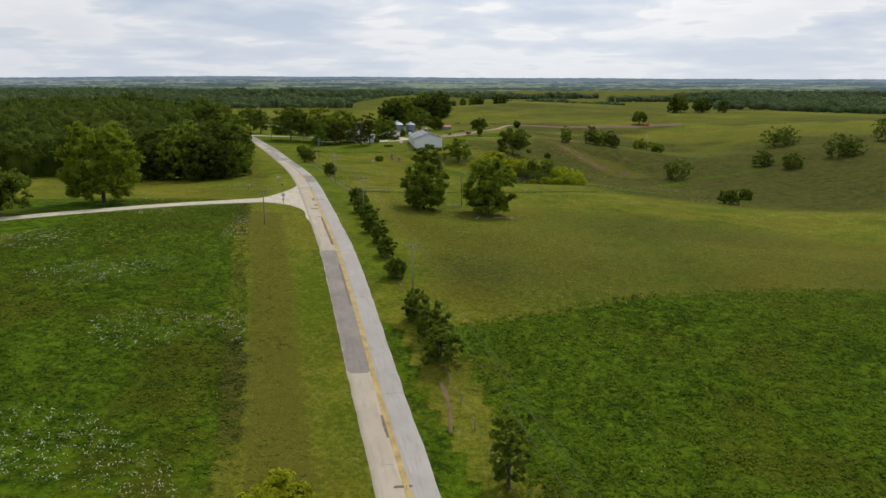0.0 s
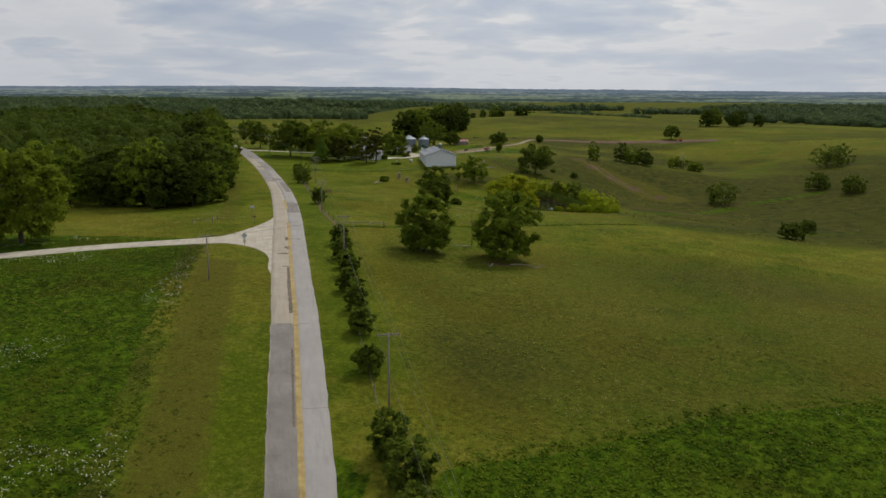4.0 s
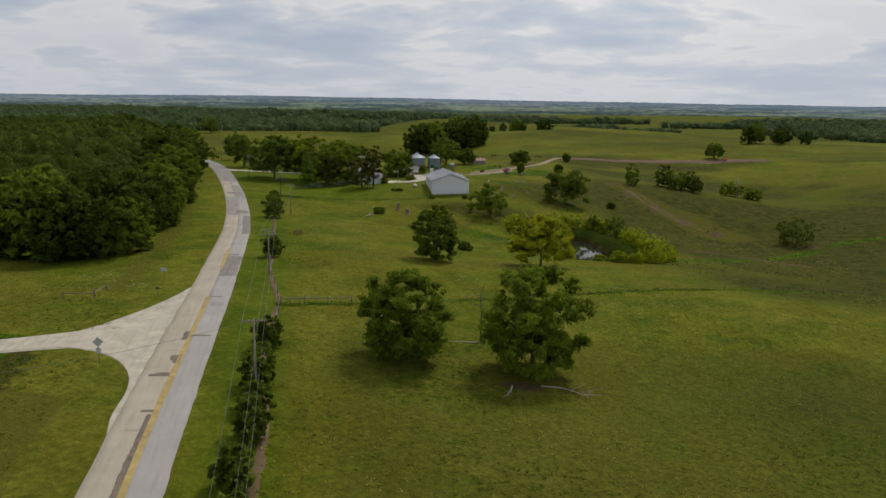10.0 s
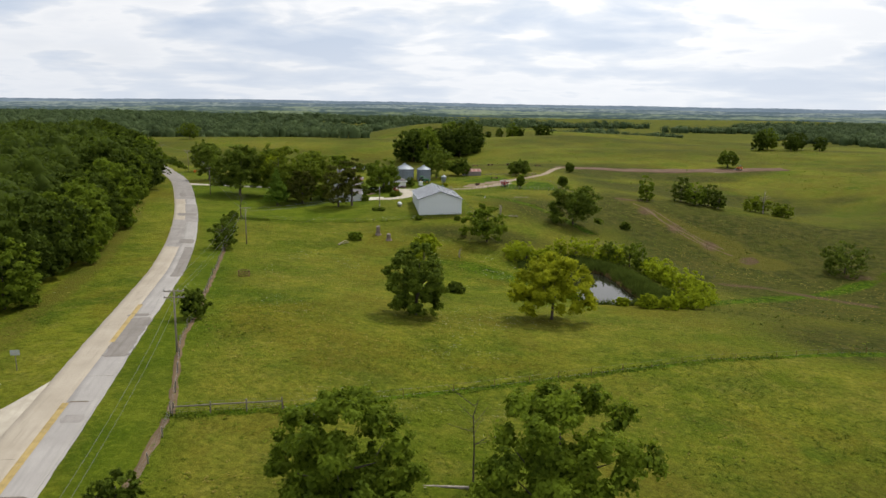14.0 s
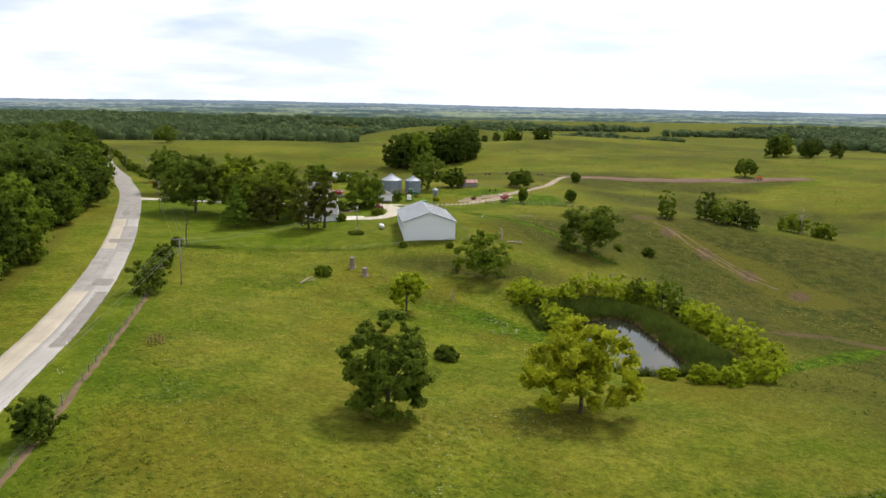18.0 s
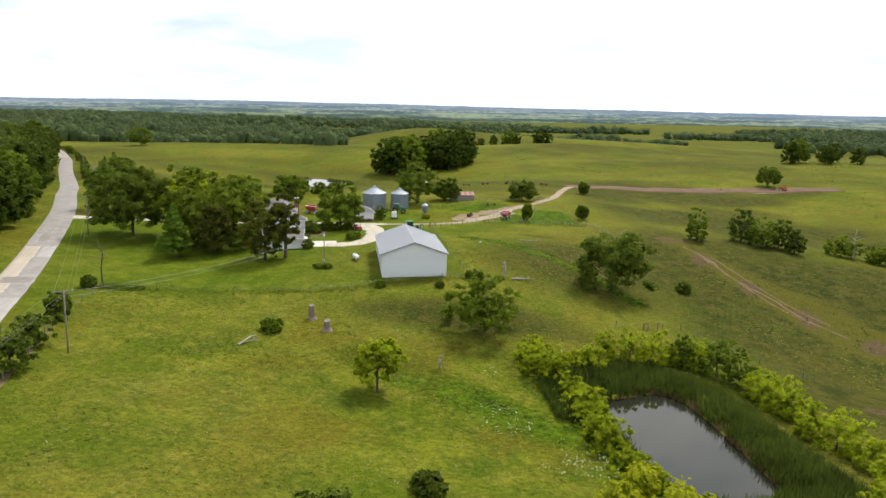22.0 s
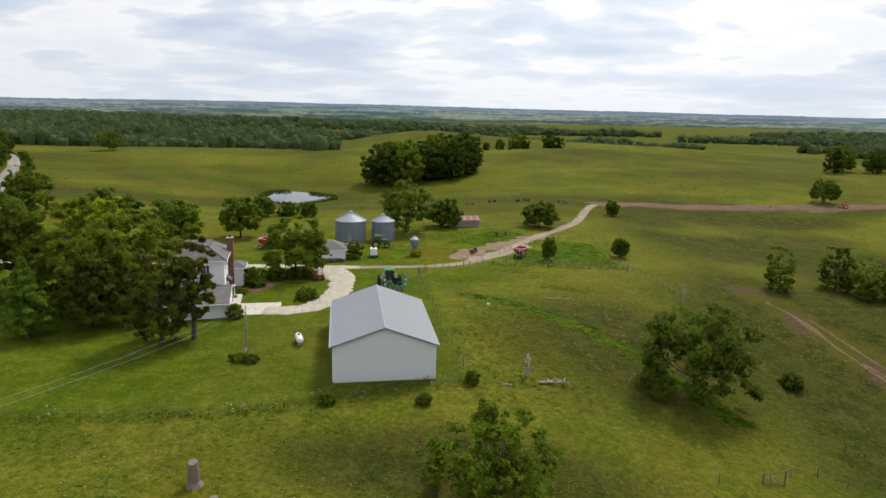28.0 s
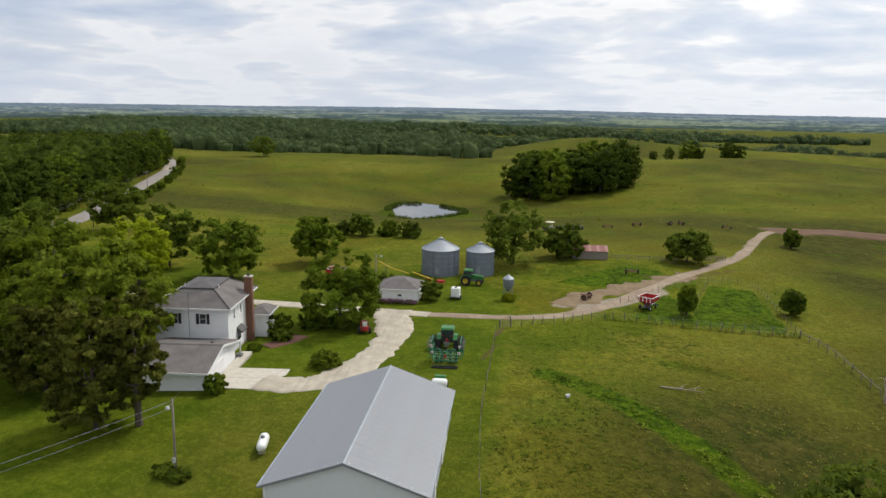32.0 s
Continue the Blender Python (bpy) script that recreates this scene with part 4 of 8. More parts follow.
def leaf_quads(rng, c, size, out, flat=0.5):
    """Leaf sprays at places c: bent quads that face roughly along out."""
    n = len(c)
    nrm = out + rng.normal(0, flat, (n, 3))
    nrm /= np.linalg.norm(nrm, axis=1)[:, None] + 1e-9
    a = np.cross(nrm, rng.normal(0, 1, (n, 3)))
    a /= np.linalg.norm(a, axis=1)[:, None] + 1e-9
    b = np.cross(nrm, a)
    s = (size * rng.uniform(0.6, 1.35, n))[:, None]
    w = s * rng.uniform(0.45, 0.8, n)[:, None]
    v = np.stack([c - a * s, c + b * w - nrm * s * 0.15, c + a * s, c - b * w - nrm * s * 0.15], 1)
    return v.reshape(-1, 3), np.arange(n * 4).reshape(n, 4)


def crown(rng, z0, z1, radius, clumps, leaves, size, ragged=0.3, shape="round"):
    """Leaf places for a crown between heights z0 and z1: boughs that stick out unevenly, each carrying clumps of leaves."""
    mid = np.array([0, 0, z0 + (z1 - z0) * 0.47])
    if shape == "cone":
        clumps = int(clumps * 1.5)
        f = rng.uniform(0, 1, clumps) ** 0.8
        ang = rng.integers(0, 9, clumps) * 0.7 + rng.normal(0, 0.22, clumps) + f * 5
        r = radius * (1 - f) ** 0.9 * rng.uniform(0.45, 1.12, clumps)
        cc = np.stack([r * np.cos(ang), r * np.sin(ang), z0 + (z1 - z0) * f], 1)
        rc = radius * (0.07 + 0.12 * (1 - f)) * rng.uniform(0.7, 1.3, clumps)
        bc = np.stack([0 * f, 0 * f, cc[:, 2]], 1)
    else:
        # boughs on an uneven dome, each a lump that carries small twigs of leaves
        nb = int(62 - 20 * ragged)
        k = np.arange(nb) + 0.5
        zd = 1 - 1.9 * (k / nb) ** 0.92
        an = k * 2.39996 + rng.uniform(0, 6.28)
        xy = np.maximum(0.03, 1 - zd ** 2) ** np.where(zd < 0, 0.26, 0.5)
        d = np.stack([xy * np.cos(an), xy * np.sin(an), zd], 1) + rng.normal(0, 0.10, (nb, 3))
        ph = rng.uniform(0, 6.28, 3)
        lobe = 1 + ragged * (0.26 * np.cos(2 * an + ph[0]) * xy + 0.22 * np.cos(3 * an + ph[1]) * xy + 0.16 * np.cos(4 * zd + ph[2]))
        br = radius * rng.uniform(0.15, 0.29, nb)
        reach = lobe * rng.uniform(0.95 - 0.30 * ragged, 1.04, nb) - 0.62 * br / radius
        half = np.array([radius, radius, (z1 - z0) / 2])
        bo = mid + d * reach[:, None] * half
        if shape == "spread":
            bo[:, 2] += 0.07 * (z1 - z0) * (1 - (np.hypot(bo[:, 0], bo[:, 1]) / radius) ** 2)
        stay = (rng.uniform(0, 1, nb) > 0.24 * ragged) | (zd > 0.75)
        bo, br, d = bo[stay], br[stay], d[stay]
        if z0 < 0.098 * z1:
            ns = 13
            sa, sr_ = np.arange(ns) * 0.483 + rng.uniform(0, 0.5, ns), radius * rng.uniform(0.42, 0.74, ns)
            skirt = np.stack([sr_ * np.cos(sa), sr_ * np.sin(sa), z0 + (z1 - z0) * rng.uniform(0.08, 0.24, ns)], 1)
            bo, br, d = np.vstack([bo, skirt]), np.concatenate([br, radius * rng.uniform(0.18, 0.28, ns)]), np.vstack([d, np.stack([np.cos(sa), np.sin(sa), 0 * sa], 1)])
        nb = len(br)
        inner = mid + rng.normal(0, 0.30, (12, 3)) * half
        bo, br = np.vstack([bo, inner]), np.concatenate([br, np.full(12, radius * 0.32)])
        d = np.vstack([d, np.tile([0.0, 0.0, 0.4], (12, 1))])
        clumps = int(clumps * 4.0)
        wh = rng.choice(len(br), clumps, p=br ** 1.6 / (br ** 1.6).sum())
        q = rng.normal(0, 1, (clumps, 3)) + d[wh] * 0.75 + np.array([0, 0, 0.25])
        q /= np.linalg.norm(q, axis=1)[:, None]
        cc = bo[wh] + q * (br[wh] * rng.uniform(0.72, 1.05, clumps))[:, None] * np.array([1, 1, 0.78])
        rc = radius * rng.uniform(0.055, 0.15, clumps)
        bc = bo[wh]
    which = rng.integers(0, clumps, leaves)
    fill = rng.uniform(0, 1, leaves) < 0.14
    o = rng.normal(0, 1, (leaves, 3))
    o /= np.linalg.norm(o, axis=1)[:, None]
    p = cc[which] + o * (rc[which] * rng.uniform(0.15, 1.2, leaves) ** 0.6)[:, None] * np.array([1, 1, 0.66])
    p[fill] = bc[which][fill] + (cc[which][fill] - bc[which][fill]) * rng.uniform(0.0, 0.7, (leaves, 1))[fill] + o[fill] * rc[which][fill, None] * 0.5
    p[:, 2] = np.clip(p[:, 2], z0 * 0.6 + 0.12, z1 * 1.03)
    out = (cc[which] - bc[which]) / (np.linalg.norm(cc[which] - bc[which], axis=1)[:, None] + 1e-6) * 0.7 + o * 0.5 + np.array([0, 0, 0.3])
    return leaf_quads(rng, p, np.where(fill, size * 2.2, size), out)


def limbs(rng, h, radius, z0, girth, n=7):
    g = Geo()
    lean = rng.uniform(-0.05, 0.05, 2) * h
    top = (lean[0], lean[1], h * 0.72)
    g.tube([(0, 0, -0.3), (0, 0, 0.15), (lean[0] * 0.3, lean[1] * 0.3, h * 0.3), top], [girth * 1.5, girth * 1.1, girth * 0.8, girth * 0.2], 9)
    for k in range(n):
        q = 2 * math.pi * (k + rng.uniform(0, 0.7)) / n
        f = rng.uniform(0.22, 0.55)
        s = (lean[0] * f, lean[1] * f, h * f)
        r = radius * rng.uniform(0.5, 0.8)
        e = (r * math.cos(q), r * math.sin(q), min(h * 0.85, s[2] + r * rng.uniform(0.4, 0.9)))
        m = ((s[0] + e[0]) * 0.5, (s[1] + e[1]) * 0.5, s[2] + (e[2] - s[2]) * 0.35)
        g.tube([s, m, e], [girth * 0.5, girth * 0.3, girth * 0.1], 5, caps=False)
    return g


def tree(x, y, h, radius, mat, seed, label, name="tree", clumps=90, leaves=5000, size=0.28, base=0.22, shape="round", girth=None, ragged=0.3, group="", rz=0.0):
    rng = np.random.default_rng(seed)
    ob = thing(name, on_land(x, y, rz), label, "tree" if name != "bush" else "bush", group)
    z0 = h * base
    part("trunk", limbs(rng, h, radius, z0, girth or max(0.06, h * 0.022), 7 if shape != "cone" else 0), M_BARK, ob, "dark bark trunk with limbs", True)
    v, f = crown(rng, z0, h, radius, clumps, leaves, size, ragged, shape)
    part("crown", mesh_np("crown", v, f, mat), None, ob)
    return ob


# the lone pasture trees
tree(-12.9, 171, 11.6, 5.2, L_MID, 11, "leafy round pasture tree with low dense crown", clumps=130, leaves=26000, size=0.18, base=0.04, ragged=0.26, group="pasture trees")
tree(2.6, 172.5, 13.6, 5.6, L_MID, 12, "large dense tree with bare soil and dead branches at its foot", clumps=150, leaves=30000, size=0.18, base=0.03, ragged=0.22, group="pasture trees")
tree(-16.2, 233.2, 11.8, 4.6, L_OAK, 13, "dark ragged oak with open gaps in its crown", clumps=90, leaves=20000, size=0.19, base=0.07, ragged=0.25, group="pasture trees")
tree(5.3, 242.8, 10.6, 6.4, L_LIGHT, 14, "yellow-green spreading tree beside the pond", shape="spread", clumps=95, leaves=20000, size=0.2, base=0.1, ragged=0.4, group="pasture trees")
tree(-21.7, 285.9, 8.0, 3.1, L_WILLOW, 15, "slender bright green young tree", clumps=50, leaves=8000, size=0.18, base=0.1, group="pasture trees")
tree(-8.4, 311.1, 9.3, 5.6, L_MID, 16, "leaning half-bare tree with thin crown", clumps=60, leaves=12000, size=0.18, base=0.10, ragged=0.5, shape="spread", group="pasture trees")
tree(15.8, 341.2, 11.2, 7.5, L_OAK, 17, "broad spreading oak on the pasture slope", clumps=110, leaves=20000, size=0.2, base=0.11, shape="spread", ragged=0.42, group="pasture trees")
tree(-15.5, 47.5, 7.5, 5.5, L_LIGHT, 18, "yellow-green tree at the road edge", clumps=80, leaves=9000, size=0.25, base=0.1, group="roadside trees")
tree(-82.5, 155.6, 18.5, 8.0, L_LIGHTER, 19, "tall yellow-green tree in front of the woods", clumps=150, leaves=20000, size=0.28, base=0.05, group="roadside trees")
tree(-94, 137, 10.0, 5.5, L_OAK, 20, "dark rounded tree beside the gravel road", clumps=80, leaves=6000, size=0.32, base=0.1, group="roadside trees")

# round the farmstead
for i, (x, y, h, r, mt, sh, lab) in enumerate((
        (-117, 391, 13, 5.0, L_OAK, "round", "dark shade tree at the driveway mouth"),
        (-92.5, 358.3, 16, 8.8, L_OAK, "spread", "broad dark shade tree on the front lawn"),
        (-73.7, 340, 11.2, 4.0, L_PINE, "cone", "green conical spruce on the front lawn"),
        (-80, 361, 18, 6.8, L_LIGHTER, "round", "tall yellow-green shade tree beside the farmhouse"),
        (-67.0, 353.2, 15.0, 8.2, L_YARD, "spread", "large leafy shade tree in front of the farmhouse"),
        (-74.5, 351, 12.5, 5.2, L_YARD, "round", "leafy shade tree in the lawn grove"),
        (-51.1, 342.4, 15.2, 2.7, L_CEDAR, "round", "tall thin cedar with a bare trunk screening the house"),
        (-67.8, 346.5, 11, 4.4, L_CEDAR, "round", "shaggy brownish cedar in the lawn grove"),
        (-54.8, 340.6, 13.5, 4.4, L_CEDAR, "round", "shaggy dark cedar with a forked trunk on the lawn"),
        (-48.6, 382, 11, 5.9, L_MID, "spread", "round yard tree beside the gravel turning area"),
        (-81.1, 401, 12, 6.2, L_MID, "round", "leafy tree behind the farmhouse"),
        (-97, 403.2, 13, 5.4, L_OAK, "round", "dark tree behind the farmhouse"),
        (-92, 389, 12, 5.5, L_WILLOW, "spread", "light green tree beside the driveway"),
        (-73.9, 420.7, 10, 4.6, L_MID, "spread", "thin-crowned tree on the back lawn"),
        (-80.8, 457.5, 6, 3.2, L_OAK, "round", "small dark tree in the back field"),
        (-35.4, 436.5, 13.5, 6.8, L_OAK, "round", "big dark tree beside the grain bins"),
        (-26.5, 446.5, 7.5, 4.2, L_OAK, "round", "dark tree against the red-roofed shed"),
        (-0.2, 454, 7.2, 4.6, L_OAK, "round", "rounded dark tree beside the dirt track"),
        (-135, 430, 14, 6.0, L_OAK, "round", "tall dark tree beside the road"),
        (120, 562, 9.5, 5.5, L_OAK, "round", "lone dark tree on the ridge"),
        (24.9, 491.6, 4.8, 1.9, L_OAK, "round", "small dark tree beside the dirt track"),
        (17.2, 418.6, 4.6, 1.6, L_OAK, "round", "small dark tree at the garden corner"),
        (0.5, 410.5, 5.2, 1.3, L_MID, "round", "thin young tree in the garden"),
        (-265.7, 700, 13.5, 8.5, L_OAK, "round", "lone broad dark tree on the far field crest"))):
    n = int(13000 * max(1.0, r / 5.5)) if y < 400 else 6500
    tree(x, y, h, r, mt, 40 + i, lab, clumps=90 if sh != "cone" else 160, leaves=n, size=0.21 * max(1.0, r / 7.0) if y < 400 else 0.32, base=0.12 if r == 2.7 else 0.095 if y < 365 and -81 < x < -50 else 0.03 if mt == L_PINE else 0.14 if mt == L_CEDAR else 0.10, shape=sh, group="farmstead trees", ragged=0.26 if mt == L_CEDAR else 0.2 + 0.03 * (i % 6))

# roadside bushes along the fence
for i, (x, y, h, r) in enumerate(((3.3, 63.4, 8.5, 2.0), (-4.4, 86.3, 5.2, 2.4), (-5.8, 92.8, 5.0, 2.3), (-8.4, 97, 4.6, 2.0), (-13, 112.3, 3.2, 1.6), (-15.9, 122.3, 3.6, 1.6), (-17.8, 130.6, 4.2, 1.7), (-20.7, 138.2, 3.8, 1.6),
                                  (-22.2, 146, 4.3, 1.8), (-25.5, 157, 4.4, 1.9), (-28.5, 168.3, 4.0, 1.7), (-44.4, 216.5, 4.3, 2.0), (-64.5, 275.6, 6.8, 3.0), (-71.9, 296.7, 4.2, 2.1), (-67.8, 285, 4.6, 2.2), (-23.8, 151, 3.2, 1.4))):
    tree(x, y, h * 1.05, r * 0.98, L_OAK, 90 + i, "dark green bush grown into the roadside fence", "bush", 60, 3600, 0.17, 0.03, group="fence line bushes", ragged=0.4)

# shrubs along the road beyond the driveway
sr = np.random.default_rng(88)
for i, k in enumerate(range(0, 34)):
    yy = 446 + k * 6.4 + sr.normal(0, 1.8)
    xx = float(np.interp(yy, [p[1] for p in ROAD], [p[0] for p in ROAD])) + 8.5 + sr.uniform(0, 2.6)
    hh = min(4.0, max(1.0, float(sr.gamma(4, 0.55))))
    tree(xx, yy, hh, hh * sr.uniform(0.42, 0.62), L_MID if k % 3 else L_OAK, 600 + k, "small green shrub in the fence line beside the road", "bush", 30, 900, 0.3, 0.02, group="far fence shrubs", ragged=0.4)

# shrubs and trees on the far side of the draw
for i, (x, y, h, r, mt) in enumerate(((47, 401, 8.5, 3.2, L_MID), (61.4, 409, 9, 4.2, L_SCRUB), (65.5, 403.9, 8, 4.0, L_MID), (71, 406.7, 8, 3.6, L_SCRUB), (73, 400, 6.5, 2.6, L_SCRUB), (88.8, 408, 6, 4.5, L_LIGHTER), (96.3, 402, 4.5, 4.0, L_LIGHTER),
                                      (88.8, 329, 8.5, 6.5, L_SCRUB), (160, 406.5, 11, 7.5, L_SCRUB), (168, 412, 10, 6.5, L_SCRUB), (133.7, 351, 7, 4.8, L_SCRUB), (141, 336, 7, 4.8, L_SCRUB), (167, 349, 11, 6.5, L_SCRUB), (174, 352, 9, 6, L_SCRUB), (215, 401, 13, 8, L_SCRUB),
                                      (83, 243, 5.0, 3.4, L_SCRUB), (95, 262, 3.6, 2.4, L_SCRUB), (33, 354, 2.0, 1.6, L_SCRUB), (-41.4, 303.3, 1.8, 1.6, L_MID), (-12.2, 260.8, 1.8, 1.6, L_SCRUB), (-86, 458, 3.5, 2.5, L_SCRUB), (-74.5, 461, 4.0, 2.6, L_MID), (-68.4, 460, 4.5, 2.8, L_SCRUB))):
    tree(x, y, h, r, mt, 130 + i, "dark scrubby tree on the pasture slope", "tree" if h > 5 else "bush", 55, 2600, 0.27, 0.02, group="hillside scrub", ragged=0.5, shape="spread")

# willows round the pond
for i, (x, y, h, r) in enumerate(((-1.2, 302, 3.6, 2.6), (0.6, 299.4, 4.2, 2.7), (2.4, 296.0, 4.4, 2.8), (3.8, 292.2, 4.2, 2.6), (4.8, 288.4, 4.4, 2.6), (5.8, 284.4, 4.0, 2.5), (6.8, 280.4, 3.8, 2.4), (7.6, 276.4, 3.4, 2.3), (8.8, 272.6, 3.0, 2.2), (10.0, 269.4, 2.8, 2.0), (4.6, 301.6, 3.4, 2.3),
                                  (8.2, 303.8, 3.8, 2.4), (11.2, 306.0, 4.4, 2.4), (14.4, 307.4, 5.6, 2.6), (17.4, 308.2, 4.6, 2.3), (20.2, 309.4, 4.0, 2.2), (22.7, 309.6, 6.4, 2.7), (25.6, 309.0, 4.8, 2.5), (28.4, 308.8, 6.2, 3.0), (29.8, 304.6, 5.0, 2.7), (31.4, 301.0, 5.2, 3.0), (33.6, 298.0, 5.4, 3.0), (34.6, 293.6, 5.0, 2.9),
                                  (35.2, 289.0, 4.8, 2.8), (36.0, 284.4, 4.4, 2.7), (36.8, 279.6, 4.2, 2.7), (37.2, 274.8, 4.0, 2.6), (36.6, 270.0, 3.8, 2.6), (34.4, 266.0, 3.4, 2.4), (31.0, 263.6, 3.0, 2.2), (27.4, 262.4, 2.6, 2.0), (23.6, 261.8, 2.2, 1.8), (19.8, 261.8, 2.0, 1.7), (39.6, 277.0, 3.4, 2.2))):
    wob = math.sin(i * 2.4) * math.cos(i * 1.3)
    x, y, h, r = x + 0.9 * math.sin(i * 5.1), y + 0.9 * math.cos(i * 3.7), h * (1.0 + 0.30 * wob), r * (1.0 + 0.22 * math.sin(i * 1.9))
    tree(x, y, h, r, L_MID if i in (16, 18, 19) else L_WILLOW, 170 + i, "bright green willow shrub on the pond bank", "bush", 50, 7000, 0.105, 0.0, group="pond willows", ragged=0.55)

# ---- woods ----
rng = np.random.default_rng(5)
variants = []
for k in range(5):
    r2 = np.random.default_rng(300 + k)
    hh, rr = 15.0, 6.2
    tr = Geo().tube([(0, 0, -0.5), (0, 0, 6), (0.3, 0.2, 10)], [0.35, 0.26, 0.1], 7)
    variants.append((tr.mesh("trunk", M_BARK, True), mesh_np("crown", *crown(r2, 0.6, hh, rr, 120, 4600, 0.40, 0.38), L_WOODS if k != 2 else L_MID)))
edge = spline([(-97, 209.5), (-72, 210.5), (-78, 236), (-83, 258), (-99, 292), (-107, 305), (-110, 319), (-115, 335), (-126, 363), (-162, 425), (-234, 542), (-284, 624), (-332, 686)], 7.5)
inner = edge + np.array([-9.0, 3.0]) + rng.normal(0, 1.2, edge.shape)
count = 0
for p in np.vstack([edge + rng.normal(0, 0.9, edge.shape) + np.array([-3.0, 1.5]), inner]):
    k = int(rng.integers(0, 5))
    s = rng.uniform(0.72, 1.12)
    ob = thing("tree", on_land(p[0], p[1], rng.uniform(0, 360)), "full green broadleaf tree at the edge of the woods", "tree", "woodland edge trees")
    ob.scale = (s, s, s * rng.uniform(0.9, 1.12))
    part("trunk", variants[k][0], None, ob)
    part("crown", variants[k][1], None, ob)


def woods(name, places, hs, rs, leaves, size, mat, label, seed, lumps=7, full=0.84):
    """Many crowns in one sheet of leaves: each crown a cluster of rounded boughs over a dark inner dome."""
    r = np.random.default_rng(seed)
    n = len(places)
    z = land(places[:, 0], places[:, 1])
    k = np.arange(lumps)
    zd = 0.82 - 0.95 * (k / lumps)
    an = k * 2.39996 + r.uniform(0, 6.28, (n, 1))
    xy = np.sqrt(np.maximum(0.02, 1 - zd ** 2))
    ld = np.stack([xy * np.cos(an), xy * np.sin(an), np.broadcast_to(zd, (n, lumps))], -1) + r.normal(0, 0.12, (n, lumps, 3))
    lr = r.uniform(0.34, 0.54, (n, lumps))
    reach = r.uniform(0.56, 0.82, (n, lumps))
    span = np.stack([rs * r.uniform(0.85, 1.2, n), rs * r.uniform(0.85, 1.2, n), hs * 0.46], -1)
    cen = np.column_stack([places, z + hs * 0.52])
    lc = cen[:, None] + ld * reach[..., None] * span[:, None]
    pick = r.integers(0, lumps, (n, leaves))
    row = np.arange(n)[:, None]
    d = r.normal(0, 1, (n, leaves, 3)) + ld[row, pick] * 0.8 + np.array([0, 0, 0.3])
    d /= np.linalg.norm(d, axis=2)[..., None]
    c = lc[row, pick] + d * (lr[row, pick] * r.uniform(0.84, 1.06, (n, leaves)))[..., None] * np.array([1, 1, 0.85]) * rs[:, None, None]
    v, f = leaf_quads(r, c.reshape(-1, 3), np.full(n * leaves, size), d.reshape(-1, 3) + np.array([0, 0, 0.15]), 0.28)
    ring, rows = 8, ((-0.1, 0.80), (0.35, 0.92), (0.66, 0.82), (0.86, 0.5), (0.95, 0.12))
    dome = np.array([(rr * math.cos(2 * math.pi * (k + 0.5 * (i % 2)) / ring), rr * math.sin(2 * math.pi * (k + 0.5 * (i % 2)) / ring), zz) for i, (zz, rr) in enumerate(rows) for k in range(ring)])
    jit = r.uniform(0.84, 1.12, (n, len(dome)))
    turn = r.uniform(0, 6.28, n)[:, None]
    dx, dy = dome[:, 0] * np.cos(turn) - dome[:, 1] * np.sin(turn), dome[:, 0] * np.sin(turn) + dome[:, 1] * np.cos(turn)
    cv = np.stack([places[:, 0, None] + dx * span[:, 0, None] * full * jit, places[:, 1, None] + dy * span[:, 1, None] * full * jit, z[:, None] + dome[:, 2] * hs[:, None] * 0.92 * (0.7 + 0.3 * jit)], -1)
    cf = np.array([(i * ring + k, i * ring + (k + 1) % ring, (i + 1) * ring + (k + 1) % ring, (i + 1) * ring + k) for i in range(4) for k in range(ring)])
    cf = (cf[None] + (np.arange(n) * len(dome))[:, None, None]).reshape(-1, 4) + len(v)
    v, f = np.vstack([v, cv.reshape(-1, 3)]), np.vstack([f, cf])
    return tagged(new(name, mesh_np(name, v, f, mat, True)), label, "woods", kind="stuff")


def scatter(r, n, x0, x1, y0, y1, keep):
    p = np.column_stack([r.uniform(x0, x1, n), r.uniform(y0, y1, n)])
    return p[keep(p[:, 0], p[:, 1])]


near_woods = scatter(rng, 9000, -420, -70, 195, 730, lambda x, y: (signed(x, y, WOODS) < -13))
keep, cell = [], set()
for p in near_woods:
    key = (int(p[0] // 5.5 + 0.6 * (p[1] // 5.5)), int(p[1] // 5.5))
    if key not in cell:
        cell.add(key)
        keep.append(p)
near_woods = np.array(keep)
dist = np.hypot(near_woods[:, 0], near_woods[:, 1] - 150)
a = near_woods[dist < 240]
b = near_woods[dist >= 240]
woods("woods", a, rng.gamma(30, 0.43, len(a)).clip(8, 19), rng.uniform(4.2, 6.8, len(a)), 330, 0.50, L_WOODS, "dense dark green broadleaf woods", 21)
woods("woods", b, rng.gamma(30, 0.43, len(b)).clip(8, 19), rng.uniform(4.6, 7.2, len(b)), 130, 0.8, L_WOODS, "dense dark green broadleaf woods", 22)

